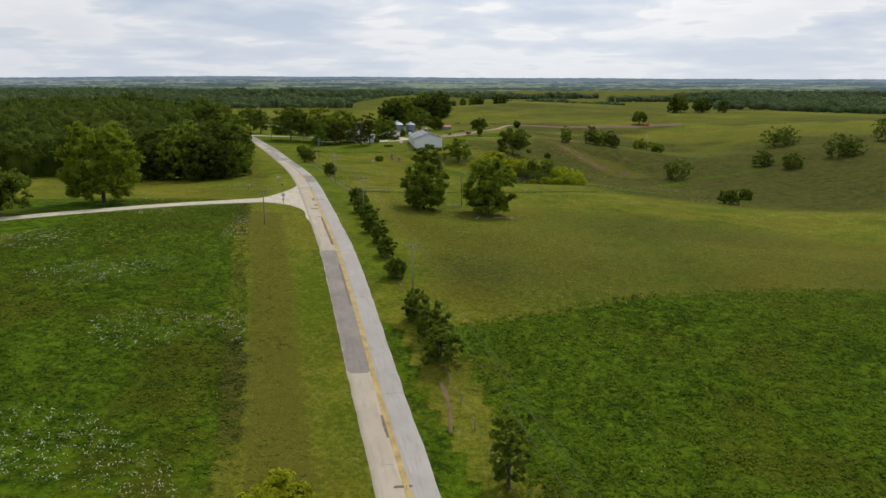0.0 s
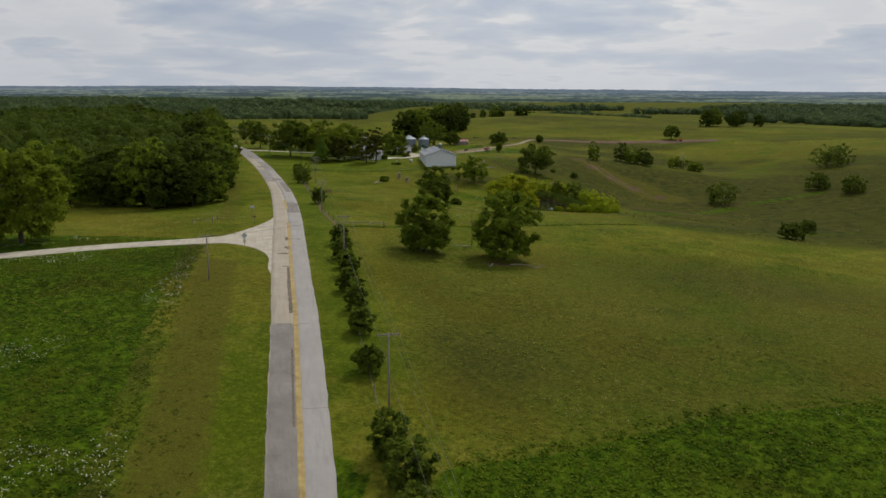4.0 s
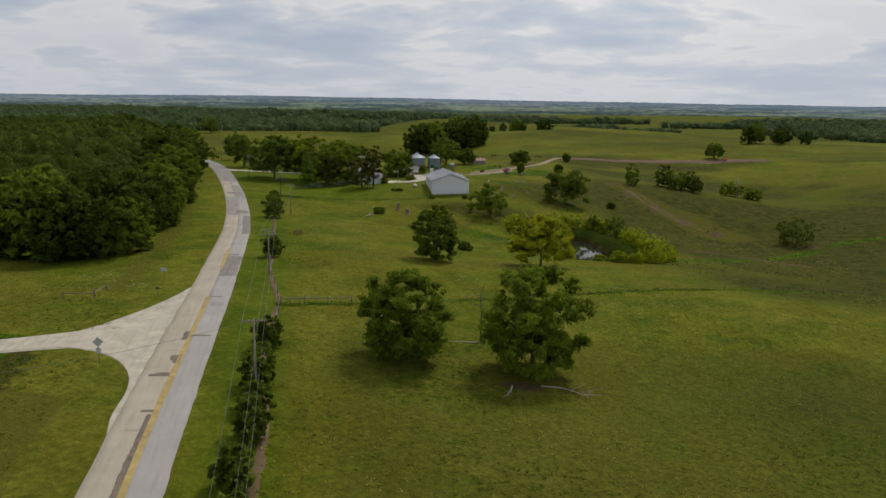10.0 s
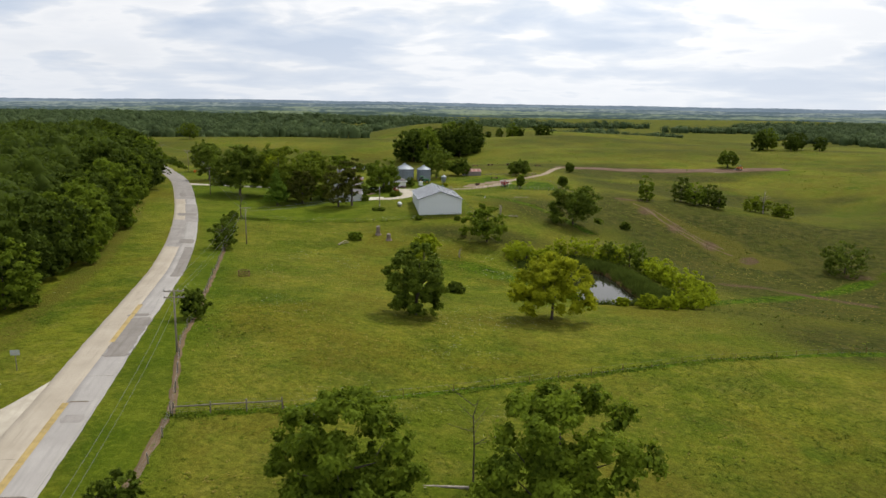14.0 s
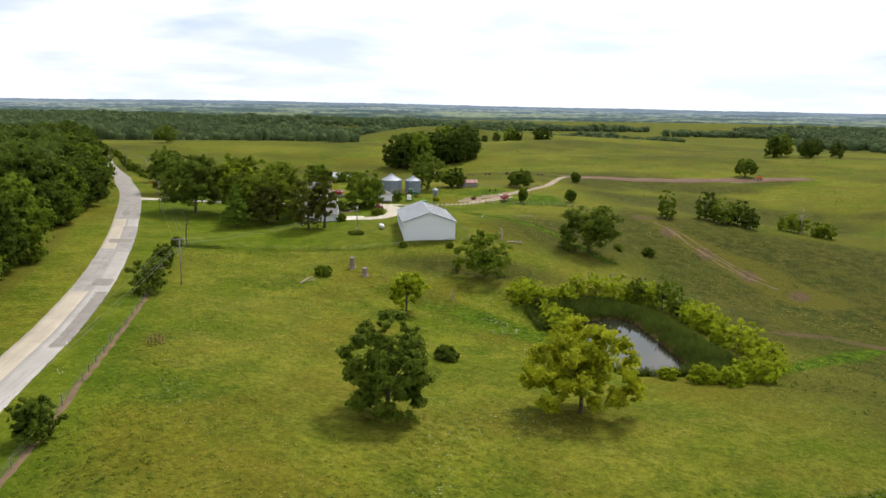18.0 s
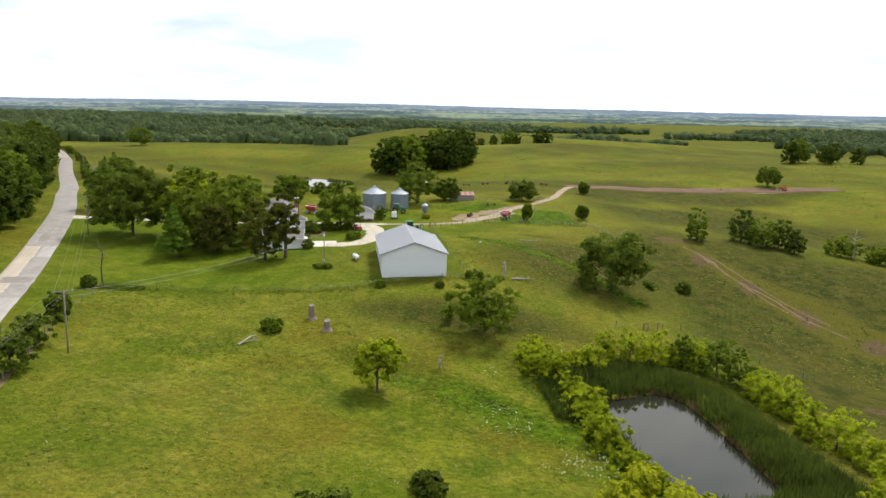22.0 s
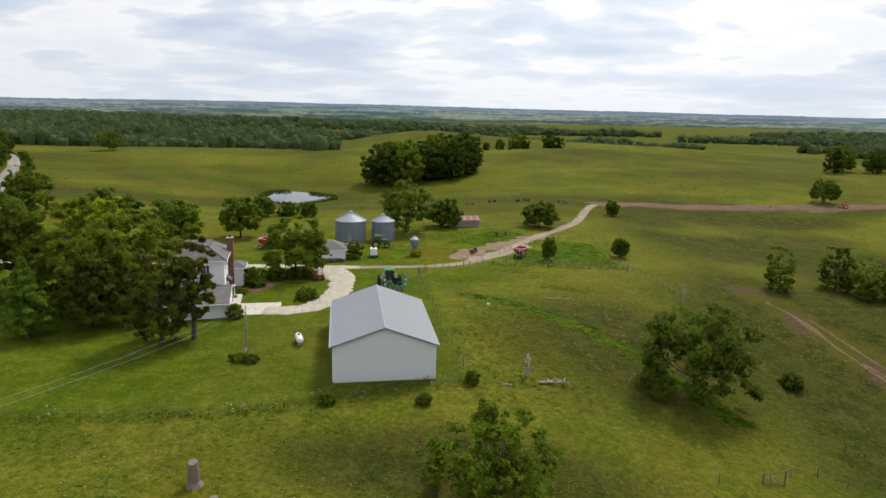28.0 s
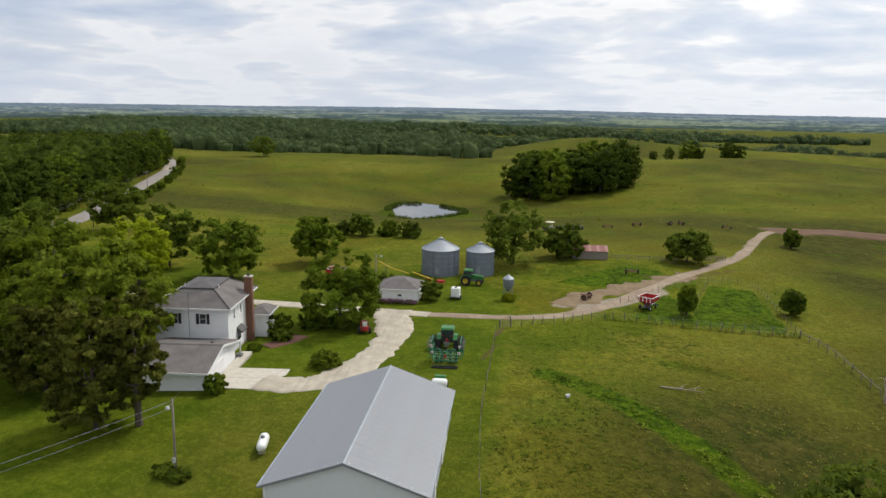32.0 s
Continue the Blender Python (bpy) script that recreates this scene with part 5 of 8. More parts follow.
# grove beyond the pond, and field trees
for i, (x, y) in enumerate(((-78, 618), (-70, 612), (-62, 618), (-52, 622), (-44, 630), (-36, 640), (-33, 648), (-66, 632), (-56, 640), (-46, 648), (-74, 628), (-34, 656), (-60, 610), (-40, 622), (-50, 632), (-34, 634), (-70, 622), (-48, 640), (-58, 628))):
    k = i % 5
    s = 1.05 + 0.35 * abs(math.sin(i * 2.3))
    ob = thing("tree", on_land(x, y, i * 47), "tall dark tree in the grove behind the pond", "tree", "grove trees")
    ob.scale = (s * 1.08, s * 1.08, s * 1.04)
    part("trunk", variants[k][0], None, ob)
    part("crown", variants[k][1], None, ob)
for i, (x, y, s) in enumerate(((-28, 806, 0.45), (-18, 812, 0.6), (-6, 818, 0.9), (0, 824, 0.8), (20, 826, 0.9), (27, 829, 0.75), (180, 700, 1.0), (190, 712, 1.1), (205, 706, 0.9), (215, 720, 1.0), (230, 716, 0.8))):
    ob = thing("tree", on_land(x, y, i * 61), "dark broadleaf tree on the far fields", "tree", "field trees")
    ob.scale = (s, s, s)
    part("trunk", variants[i % 5][0], None, ob)
    part("crown", variants[i % 5][1], None, ob)


def wooded(x, y):
    """Where the far country is wooded."""
    n = vnoise(x * 0.55, y * 1.5, 0.0026, 4.3) + 0.55 * vnoise(x * 0.6, y * 1.6, 0.008, 8.1)
    return n + 0.13 - 0.10 * smooth01((x + 100) / 500) - 0.06 * smooth01((y - 1300) / 600) > 0.0


def open_field(x, y):
    """The grazed fields round the farm, with no woods on them."""
    a = (x > -345) & (x < 420) & (y < np.interp(x, [-345, -250, -125, -60, 60, 200, 330, 420], [768, 800, 800, 900, 1060, 1080, 1060, 720]))
    b = np.hypot((x + 70) / 120, (y - 970) / 90) < 1
    c = np.hypot((x - 170) / 200, (y - 960) / 140) < 1
    d = np.hypot((x + 250) / 260, (y - 1330) / 50) < 1
    e = np.hypot((x - 330) / 90, (y - 1650) / 190) < 1
    return a | b | c | d | e


def thinned(p, gap):
    """Places no closer than about gap to one another."""
    seen, keep = set(), []
    for q in p:
        key = (int(math.floor(q[0] / gap + 0.5 * math.floor(q[1] / gap))), int(math.floor(q[1] / gap)))
        if key not in seen:
            seen.add(key)
            keep.append(q)
    return np.array(keep)


fr = np.random.default_rng(9)
p1 = scatter(fr, 60000, -1400, 1500, 700, 1720, lambda x, y: ~open_field(x, y) & (np.abs(x) < 0.72 * y + 150))
p1 = p1[signed(p1[:, 0], p1[:, 1], WOODS) > 8]
p1 = p1[wooded(p1[:, 0], p1[:, 1])]
away = np.hypot(p1[:, 0], p1[:, 1] - 250)
for lo, hi, gap, lv, ls in ((0, 700, 10.5, 420, 0.44), (700, 1000, 12.0, 210, 0.60), (1000, 2200, 13.5, 70, 0.90)):
    pp = thinned(p1[(away >= lo) & (away < hi)], gap)
    pp = pp + fr.normal(0, 0.22 * gap, pp.shape)
    stand = 1.0 + 0.55 * vnoise(pp[:, 0], pp[:, 1], 0.014, 2.0)
    hs = (fr.gamma(14, 0.62, len(pp)) * stand).clip(3.0, 16)
    woods("far_woods", pp, hs, (0.36 * hs + fr.gamma(10, 0.34, len(pp))).clip(3.5, 12) * (gap / 9.5) ** 0.6, lv, ls, L_FAR_HAZE, "distant dark woods across the valley", 31 + int(lo / 100), 8, 0.66)
band = np.array([(-335 + 9.5 * k + 6 * math.sin(k * 1.7), 758 + 9 * math.sin(k * 0.9)) for k in range(22)])
woods("far_woods", np.vstack([band, band + np.array([5, 16])]), fr.gamma(8, 0.9, len(band) * 2).clip(3, 12), fr.uniform(3.5, 6.0, len(band) * 2), 240, 0.5, L_FAR_HAZE, "belt of dark trees behind the far field", 33)

# ---- the farthest ridges, as glowing backdrops of distance with haze painted in ----


def ridge(dist, low, base_h, bumps, seed, dark, light, label, cut=0.5):
    """A far line of country with haze painted into its glow: bands of woods and pale fields, with an uneven wooded top.
    """
    m = Mat("hazy_glow_ridge")
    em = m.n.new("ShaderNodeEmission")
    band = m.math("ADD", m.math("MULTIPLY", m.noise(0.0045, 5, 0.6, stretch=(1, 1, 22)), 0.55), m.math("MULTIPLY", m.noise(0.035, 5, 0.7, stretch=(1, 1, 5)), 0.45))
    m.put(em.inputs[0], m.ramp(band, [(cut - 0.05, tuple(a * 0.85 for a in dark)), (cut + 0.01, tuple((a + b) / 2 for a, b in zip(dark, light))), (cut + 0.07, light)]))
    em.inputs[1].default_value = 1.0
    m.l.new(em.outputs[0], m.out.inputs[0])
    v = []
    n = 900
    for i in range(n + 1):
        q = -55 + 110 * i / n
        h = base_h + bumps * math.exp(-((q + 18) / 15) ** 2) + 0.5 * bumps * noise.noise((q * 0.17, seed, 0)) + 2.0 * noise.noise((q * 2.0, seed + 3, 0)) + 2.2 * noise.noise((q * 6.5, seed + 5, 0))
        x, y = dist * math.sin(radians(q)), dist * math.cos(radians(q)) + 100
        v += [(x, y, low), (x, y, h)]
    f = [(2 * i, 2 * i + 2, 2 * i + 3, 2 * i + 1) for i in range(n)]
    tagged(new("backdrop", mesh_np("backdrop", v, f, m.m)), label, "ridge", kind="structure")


# Colours turn bluer and paler with distance to paint haze; all five glow.
ridge(4780, -90, 9, 9, 2.2, (0.200, 0.262, 0.325), (0.245, 0.302, 0.345), "glowing backdrop of a wooded ridge on the horizon, haze painted blue", 0.55)
ridge(3700, -90, 0, 9, 4.9, (0.140, 0.192, 0.222), (0.300, 0.345, 0.310), "glowing backdrop of woods and pale fields below the horizon, painted blue-green haze", 0.52)
ridge(2900, -90, -6, 8, 7.7, (0.100, 0.144, 0.150), (0.250, 0.300, 0.215), "glowing backdrop patchwork of woods and fields with painted haze", 0.52)
ridge(1960, -90, -12, 5, 9.1, (0.056, 0.086, 0.072), (0.165, 0.210, 0.105), "glowing backdrop of wooded hills on the far side of the valley, painted haze", 0.54)
ridge(2380, -90, -11, 7, 5.3, (0.074, 0.110, 0.100), (0.210, 0.258, 0.150), "glowing backdrop of wooded country beyond the valley, painted haze", 0.53)

# ---- farm buildings ----


def gable_sheets(parent, w, length, eave, rise, over, mat, wide=0.91, cap=None):
    """Roof panels, each with raised ribs, on both slopes of a gable roof whose ridge runs along y."""
    slope = math.hypot(w / 2 + over, rise * (w / 2 + over) / (w / 2))
    pitch = math.degrees(math.atan2(rise, w / 2))
    g = Geo()
    g.box(0, slope / 2, 0, wide, slope, 0.03)
    for k in (-0.43, -0.15, 0.15, 0.43):
        g.box(k * wide, slope / 2, 0.03, 0.035, slope, 0.007)
    me = g.mesh("roof_panel", mat)
    n = int(round((length + 2 * over) / wide))
    ridge = eave + rise
    for side in (1, -1):
        for k in range(n):
            y = -over + (k + 0.5) * (length + 2 * over) / n
            m = Matrix.Translation((0, y, ridge)) @ pose(0, 0, 0, 0, 0, -90 if side > 0 else 90) @ pose(0, 0, 0, -pitch)
            part("roof_panel", me, None, parent, at=m)
    g = Geo().prism([(-0.22, -0.11), (0, 0.07), (0.22, -0.11), (0.20, -0.14), (0, 0.03), (-0.20, -0.14)], -over, length + over, pose(0, 0, ridge + 0.02, 0, 0, 90))
    part("ridge_cap", g, cap or M_GALVR, parent, "pale metal ridge cap")
    return pitch


def machine_shed():
    ob = thing("machine_shed", pose(-22.75, 331.75, 4.35, 0, 0, 13.3), "white steel machine shed with a grey ribbed metal roof", "barn")
    w, ln, e, r = 12.2, 20.0, 4.0, 2.15
    core = Geo()
    core.prism([(-w / 2 + 0.04, -0.9), (w / 2 - 0.04, -0.9), (w / 2 - 0.04, e), (0, e + r - 0.03), (-w / 2 + 0.04, e)], 0.05, ln - 0.05, pose(0, 0, 0, 0, 0, 90) @ Matrix.Scale(-1, 4, (0, 1, 0)))
    part("wall_core", core, M_STEELW, ob)

    def panel(hgt, wide):
        g = Geo().box(0, 0, 0, wide - 0.004, 0.03, hgt)
        for k in (-0.36, -0.12, 0.12, 0.36):
            g.box(k * wide, -0.022, 0, 0.03, 0.018, hgt)
        return g
    nf = 13
    wf = w / nf
    for k in range(nf):
        x = -w / 2 + (k + 0.5) * wf
        hgt = e + r * (1 - abs(x) / (w / 2)) - 0.10
        for y, rz in ((0.0, 0), (ln, 180)):
            part("wall_panel", panel(hgt + 0.5, wf), M_STEELW, ob, at=pose(x, y, -0.5, 0, 0, rz))
    side = panel(e + 0.45, ln / 23).mesh("wall_panel", M_STEELW)
    for k in range(23):
        for x, rz in ((-w / 2, -90), (w / 2, 90)):
            part("wall_panel", side, None, ob, at=pose(x, (k + 0.5) * ln / 23, -0.5, 0, 0, rz))
    gable_sheets(ob, w, ln, e, r, 0.35, M_ROOFMETAL)
    for y in (-0.36, ln + 0.33):
        for s in (1, -1):
            g = Geo().prism([(0, e + r + 0.035), (s * (w / 2 + 0.36), e - r * 0.36 / (w / 2) + 0.035), (s * (w / 2 + 0.36), e - 0.17 - r * 0.36 / (w / 2)), (0, e + r - 0.17)][::s], 0, 0.04, pose(0, y, 0, 0, 0, 90) @ Matrix.Scale(-1, 4, (0, 1, 0)))
            part("rake_trim", g, M_ROOFMETAL, ob, "grey metal rake trim")
    for s in (1, -1):
        part("gutter", Geo().box(s * (w / 2 + 0.42), ln / 2, e - 0.20, 0.12, ln + 0.7, 0.12), M_GALVR, ob, "grey metal eave gutter")
        for y in (-0.03, ln + 0.03):
            part("corner_trim", Geo().box(s * (w / 2 + 0.02), y, -0.5, 0.12, 0.10, e + 0.4), M_TRIM, ob)
    d = Geo().box(0, 0, 0, 0.05, 4.6, 3.5)
    for k in (1, 2, 3, 4):
        d.box(0.03, -2.3 + k * 0.92, 0, 0.03, 0.04, 3.5)
    part("sliding_door", d, M_TRIM, ob, "large white sliding door", at=pose(w / 2 + 0.08, ln * 0.68, 0))
    g = Geo().box(0, 0, 0, 0.05, 0.95, 2.05)
    door = part("walk_door", g, M_TRIM, ob, "white walk door", at=pose(w / 2 + 0.08, ln * 0.3, 0))
    part("door_handle", Geo().box(0.05, 0.36, 0.95, 0.06, 0.06, 0.12), M_STEEL, door)


machine_shed()


def window(parent, m, w, h, shutters=True, panes=2, label="dark sash window in a white frame"):
    win = part("window", Geo().box(0, 0.02, 0, w, 0.05, h), M_TRIM, parent, label, at=m)
    for k in range(panes):
        part("pane", Geo().box(0, -0.012, 0.06 + k * (h - 0.06) / panes, w - 0.14, 0.02, (h - 0.06) / panes - 0.06), M_GLASSY, win)
    part("sill", Geo().box(0, -0.05, -0.06, w + 0.12, 0.14, 0.06), M_TRIM, win)
    if shutters:
        for s in (-1, 1):
            g = Geo().box(0, 0, 0, 0.36, 0.05, h)
            for j in range(9):
                g.box(0, -0.03, 0.06 + j * (h - 0.1) / 9, 0.28, 0.02, h / 9 * 0.55)
            part("shutter", g, M_BLACK, win, "black louvred shutter", at=pose(s * (w / 2 + 0.21), -0.01, 0))
    return win


def hip(g, x0, x1, y0, y1, z, inset, rise, thick=0.12):
    """A hipped roof cut off at the top, as a shell."""
    a = [(x0, y0, z), (x1, y0, z), (x1, y1, z), (x0, y1, z)]
    b = [(x0 + inset, y0 + inset, z + rise), (x1 - inset, y0 + inset, z + rise), (x1 - inset, y1 - inset, z + rise), (x0 + inset, y1 - inset, z + rise)]
    lo = [(x, y, zz - thick) for x, y, zz in a]
    return g.add(lo + a + b, [(3, 2, 1, 0), (0, 1, 5, 4), (1, 2, 6, 5), (2, 3, 7, 6), (3, 0, 4, 7), (4, 5, 9, 8), (5, 6, 10, 9), (6, 7, 11, 10), (7, 4, 8, 11), (8, 9, 10, 11)])


def siding(parent, x0, x1, y0, y1, z0, z1, step=0.2):
    """Lapped boards round a block of walls, one mesh a wall."""
    for name, a, b, ax in (("front", x0, x1, 0), ("back", x0, x1, 1), ("side", y0, y1, 2), ("side", y0, y1, 3)):
        g = Geo()
        z = z0
        while z < z1 - 0.02:
            t = min(step, z1 - z)
            c, ln = (a + b) / 2, b - a
            off = {0: (c, y0 - 0.012), 1: (c, y1 + 0.012), 2: (x0 - 0.012, c), 3: (x1 + 0.012, c)}[ax]
            if ax < 2:
                g.prism([(-0.022, 0), (0.012, 0), (0.012, t), (0.0, t)] if ax == 0 else [(-0.012, 0), (0.022, 0), (0.0, t), (-0.012, t)], -ln / 2, ln / 2, pose(off[0], off[1], z))
            else:
                g.prism([(-0.022, 0), (0.012, 0), (0.012, t), (0.0, t)] if ax == 3 else [(-0.012, 0), (0.022, 0), (0.0, t), (-0.012, t)], -ln / 2, ln / 2, pose(off[0], off[1], z, 0, 0, 90))
            z += step
        part("siding", g, M_WHITE, parent, "white lapped siding")


def farmhouse():
    ob = thing("farmhouse", pose(-55.0, 363.2, 3.85, 0, 0, 17.0) @ Matrix.Scale(1.06, 4), "two-storey white farmhouse with hipped roof and attached garage", "house")
    part("walls", Geo().box(-4.45, 5.25, -0.8, 8.88, 10.48, 6.95), M_WHITE, ob)
    part("foundation", Geo().box(-4.45, 5.25, -0.8, 8.98, 10.58, 1.0), M_CONCRETE, ob)
    siding(ob, -8.9, 0.0, 0.0, 10.5, 0.2, 6.05)
    roof = part("roof", hip(Geo(), -9.4, 0.5, -0.5, 11.0, 6.2, 3.0, 1.75), M_SHINGLE, ob, "brown-grey shingle hipped roof")
    part("fascia", Geo().box(-4.45, -0.51, 6.02, 9.94, 0.05, 0.20).box(-4.45, 11.01, 6.02, 9.94, 0.05, 0.20).box(-9.41, 5.25, 6.02, 0.05, 11.5, 0.20).box(0.51, 5.25, 6.02, 0.05, 11.5, 0.20), M_TRIM, ob, "white fascia")
    part("soffit", Geo().box(-4.45, 5.25, 6.03, 9.8, 11.4, 0.05), M_TRIM, ob)
    deck = hip(Geo(), -6.55, -2.35, 2.35, 8.15, 8.05, 1.9, 0.42, 0.2)
    part("roof_deck", deck, M_SHINGLED, roof, "raised dark-edged top of the roof")
    for a, b in (((-9.4, -0.5), (-6.4, 2.5)), ((0.5, -0.5), (-2.5, 2.5)), ((0.5, 11.0), (-2.5, 8.0)), ((-9.4, 11.0), (-6.4, 8.0))):
        part("hip_cap", Geo().tube([(*a, 6.23), (*b, 7.98)], 0.07, 6), M_SHINGLED, roof)
    part("vent_pipe", Geo().tube([(-2.2, 3.6, 7.3), (-2.2, 3.6, 8.2)], 0.06, 8), M_TRIM, roof, "white vent pipe")
    part("vent_pipe", Geo().tube([(-6.2, 3.0, 7.6), (-6.2, 3.0, 8.5)], 0.05, 8), M_TRIM, roof)
    for x in (-6.5, -3.05):
        window(ob, pose(x, -0.03, 4.15), 0.85, 1.3)
    window(ob, pose(-6.4, -0.03, 1.0), 0.8, 1.3, False)
    for y in (2.3, 5.0):
        window(ob, pose(0.03, y, 4.25, 0, 0, 90), 0.5, 1.2, False)
    window(ob, pose(0.03, 4.0, 1.0, 0, 0, 90), 1.5, 1.1, False)
    aw = Geo().prism([(0, 0), (-0.8, -0.55), (-0.8, -0.7), (0, -0.7)], -0.95, 0.95)
    part("awning", aw, M_SHINGLED, ob, "dark window awning", at=pose(0.03, 4.0, 2.9, 0, 0, 90))
    ch = part("chimney", Geo().box(0, 0, -0.6, 0.95, 0.72, 9.0), M_MORTAR, ob, "tall red brick chimney", at=pose(0.42, 7.3, 0))
    bx, by = Geo().box(0, 0, 0, 0.215, 0.04, 0.066).mesh("brick", M_BRICK), Geo().box(0, 0, 0, 0.04, 0.215, 0.066).mesh("brick", M_BRICK)
    n = 0
    for row in range(112):
        z = -0.1 + row * 0.076
        off = 0.115 if row % 2 else 0.0
        for k in range(4):
            if z > 4.6:
                part("brick", bx, None, ch, at=pose(-0.36 + k * 0.24 - off * 0.4, -0.365, z))
                n += 1
        if z > 5.2:
            for k in range(3):
                part("brick", by, None, ch, at=pose(0.48, -0.24 + k * 0.24 - off * 0.3, z))
    g = Geo()
    for row in range(70):
        z = -0.3 + row * 0.076
        off = 0.115 if row % 2 else 0.0
        for k in range(4):
            if z <= 4.6:
                g.box(-0.36 + k * 0.24 - off * 0.4, -0.365, z, 0.215, 0.04, 0.066)
        for k in range(3):
            if z <= 5.2:
                g.box(0.48, -0.24 + k * 0.24 - off * 0.3, z, 0.04, 0.215, 0.066)
    tagged(part("brickwork", g, M_BRICK, ch), kind="stuff")
    part("chimney_cap", Geo().box(0, 0, 8.4, 1.08, 0.86, 0.14), M_CONCRETE, ch)
    part("flue", Geo().tube([(0, 0, 8.5), (0, 0, 8.85)], 0.16, 10), M_BLACK, ch)
    # low wing at the back corner
    part("wing_walls", Geo().box(1.1, 10.6, -0.8, 2.3, 3.4, 3.7), M_WHITE, ob)
    siding(ob, -0.05, 2.25, 8.9, 12.3, 0.2, 2.85)
    part("wing_roof", hip(Geo(), -0.2, 2.75, 8.4, 12.8, 3.05, 1.2, 0.7), M_SHINGLE, ob)
    part("wing_fascia", Geo().box(2.77, 10.6, 2.88, 0.05, 4.4, 0.18).box(1.28, 8.38, 2.88, 2.95, 0.05, 0.18), M_TRIM, ob)
    # garage
    gx0, gx1, gy0, gy1 = -6.8, 1.2, -11.4, -1.6
    part("garage_walls", Geo().box((gx0 + gx1) / 2, (gy0 + gy1) / 2, -0.8, gx1 - gx0 - 0.04, gy1 - gy0 - 0.04, 3.3), M_WHITE, ob)
    siding(ob, gx0, gx1, gy0, gy1, 0.1, 2.45)
    ym = -6.6
    gab = Geo().prism([(gy0 + 0.02, 2.4), (gy1 - 0.02, 2.4), (ym, 3.72)], gx0 + 0.02, gx1 + 0.012)
    part("gable", gab, M_WHITE, ob)
    rf = Geo().prism([(gy0 - 0.45, 2.42), (ym, 3.85), (gy1 + 1.65, 2.36), (gy1 + 1.65, 2.26), (ym, 3.72), (gy0 - 0.45, 2.30)], gx0 - 0.4, gx1 + 0.45)
    gr = part("garage_roof", rf, M_SHINGLE, ob, "brown-grey shingle garage roof")
    part("ridge_cap", Geo().prism([(ym - 0.2, 3.80), (ym, 3.90), (ym + 0.2, 3.80)], gx0 - 0.4, gx1 + 0.45), M_SHINGLED, gr)
    part("roof_vent", Geo().lathe([(0, 0.25), (0.2, 0.22), (0.24, 0.1), (0.16, 0.1), (0.16, -0.1)], 14), M_BLACK, gr, "black roof vent", at=pose(-0.4, -4.6, 3.3))
    part("rake_board", Geo().prism([(gy0 - 0.47, 2.46), (ym, 3.88), (gy1 + 1.66, 2.40), (gy1 + 1.66, 2.20), (ym, 3.66), (gy0 - 0.47, 2.24)], gx1 + 0.45, gx1 + 0.50), M_TRIM, gr, "white rake board")
    part("eave_board", Geo().box((gx0 + gx1) / 2, gy0 - 0.47, 2.24, gx1 - gx0 + 0.9, 0.05, 0.2), M_TRIM, gr)
    door = part("garage_door", Geo().box(0, 0, 0, 0.05, 4.9, 2.15), M_TRIM, ob, "wide white panelled garage door", at=pose(gx1 + 0.035, -7.9, 0.02))
    for r_ in range(4):
        for c in range(5):
            part("panel", Geo().box(0.03, -1.96 + c * 0.98, 0.05 + r_ * 0.53, 0.02, 0.86, 0.45), M_TRIM, door)
    part("post", Geo().box(gx1 + 0.25, gy1 + 1.4, 0, 0.14, 0.14, 2.35), M_TRIM, ob, "white porch post")
    part("air_conditioner", Geo().box(gx1 + 0.3, -0.9, 0, 0.8, 0.8, 0.85).lathe([(0.3, 0.86), (0.3, 0.9), (0, 0.9)], 14, pose(gx1 + 0.3, -0.9, 0)), M_STEEL, ob, "grey air conditioning unit")
    ant = part("antenna", Geo().tube([(-4.2, -1.4, 2.5), (-4.2, -1.4, 8.6)], 0.03, 6), M_STEEL, ob, "thin television aerial mast")
    for k in range(6):
        part("element", Geo().tube([(-4.9, -1.9 + k * 0.2, 8.4), (-3.5, -1.9 + k * 0.2, 8.4)], 0.015, 4), M_STEEL, ant)
    part("boom", Geo().tube([(-4.2, -2.0, 8.4), (-4.2, -0.8, 8.4)], 0.018, 4), M_STEEL, ant)


farmhouse()
slab = tagged(new("concrete_apron"), "worn concrete slab in front of the garage door", "driveway", kind="structure")
slab.matrix_basis = pose(-55.0, 363.2, 0, 0, 0, 17.0)
sz = gz(-48, 356)
for i in range(2):
    for j in range(2):
        part("concrete_panel", Geo().box(3.35 + i * 3.9, -10.05 + j * 3.3, sz - 0.3, 3.86, 3.26, 0.42), M_CONCRETE, slab)
part("concrete_panel", Geo().box(2.1, -2.6, sz - 0.3, 1.3, 7.0, 0.40), M_CONCRETE, slab)


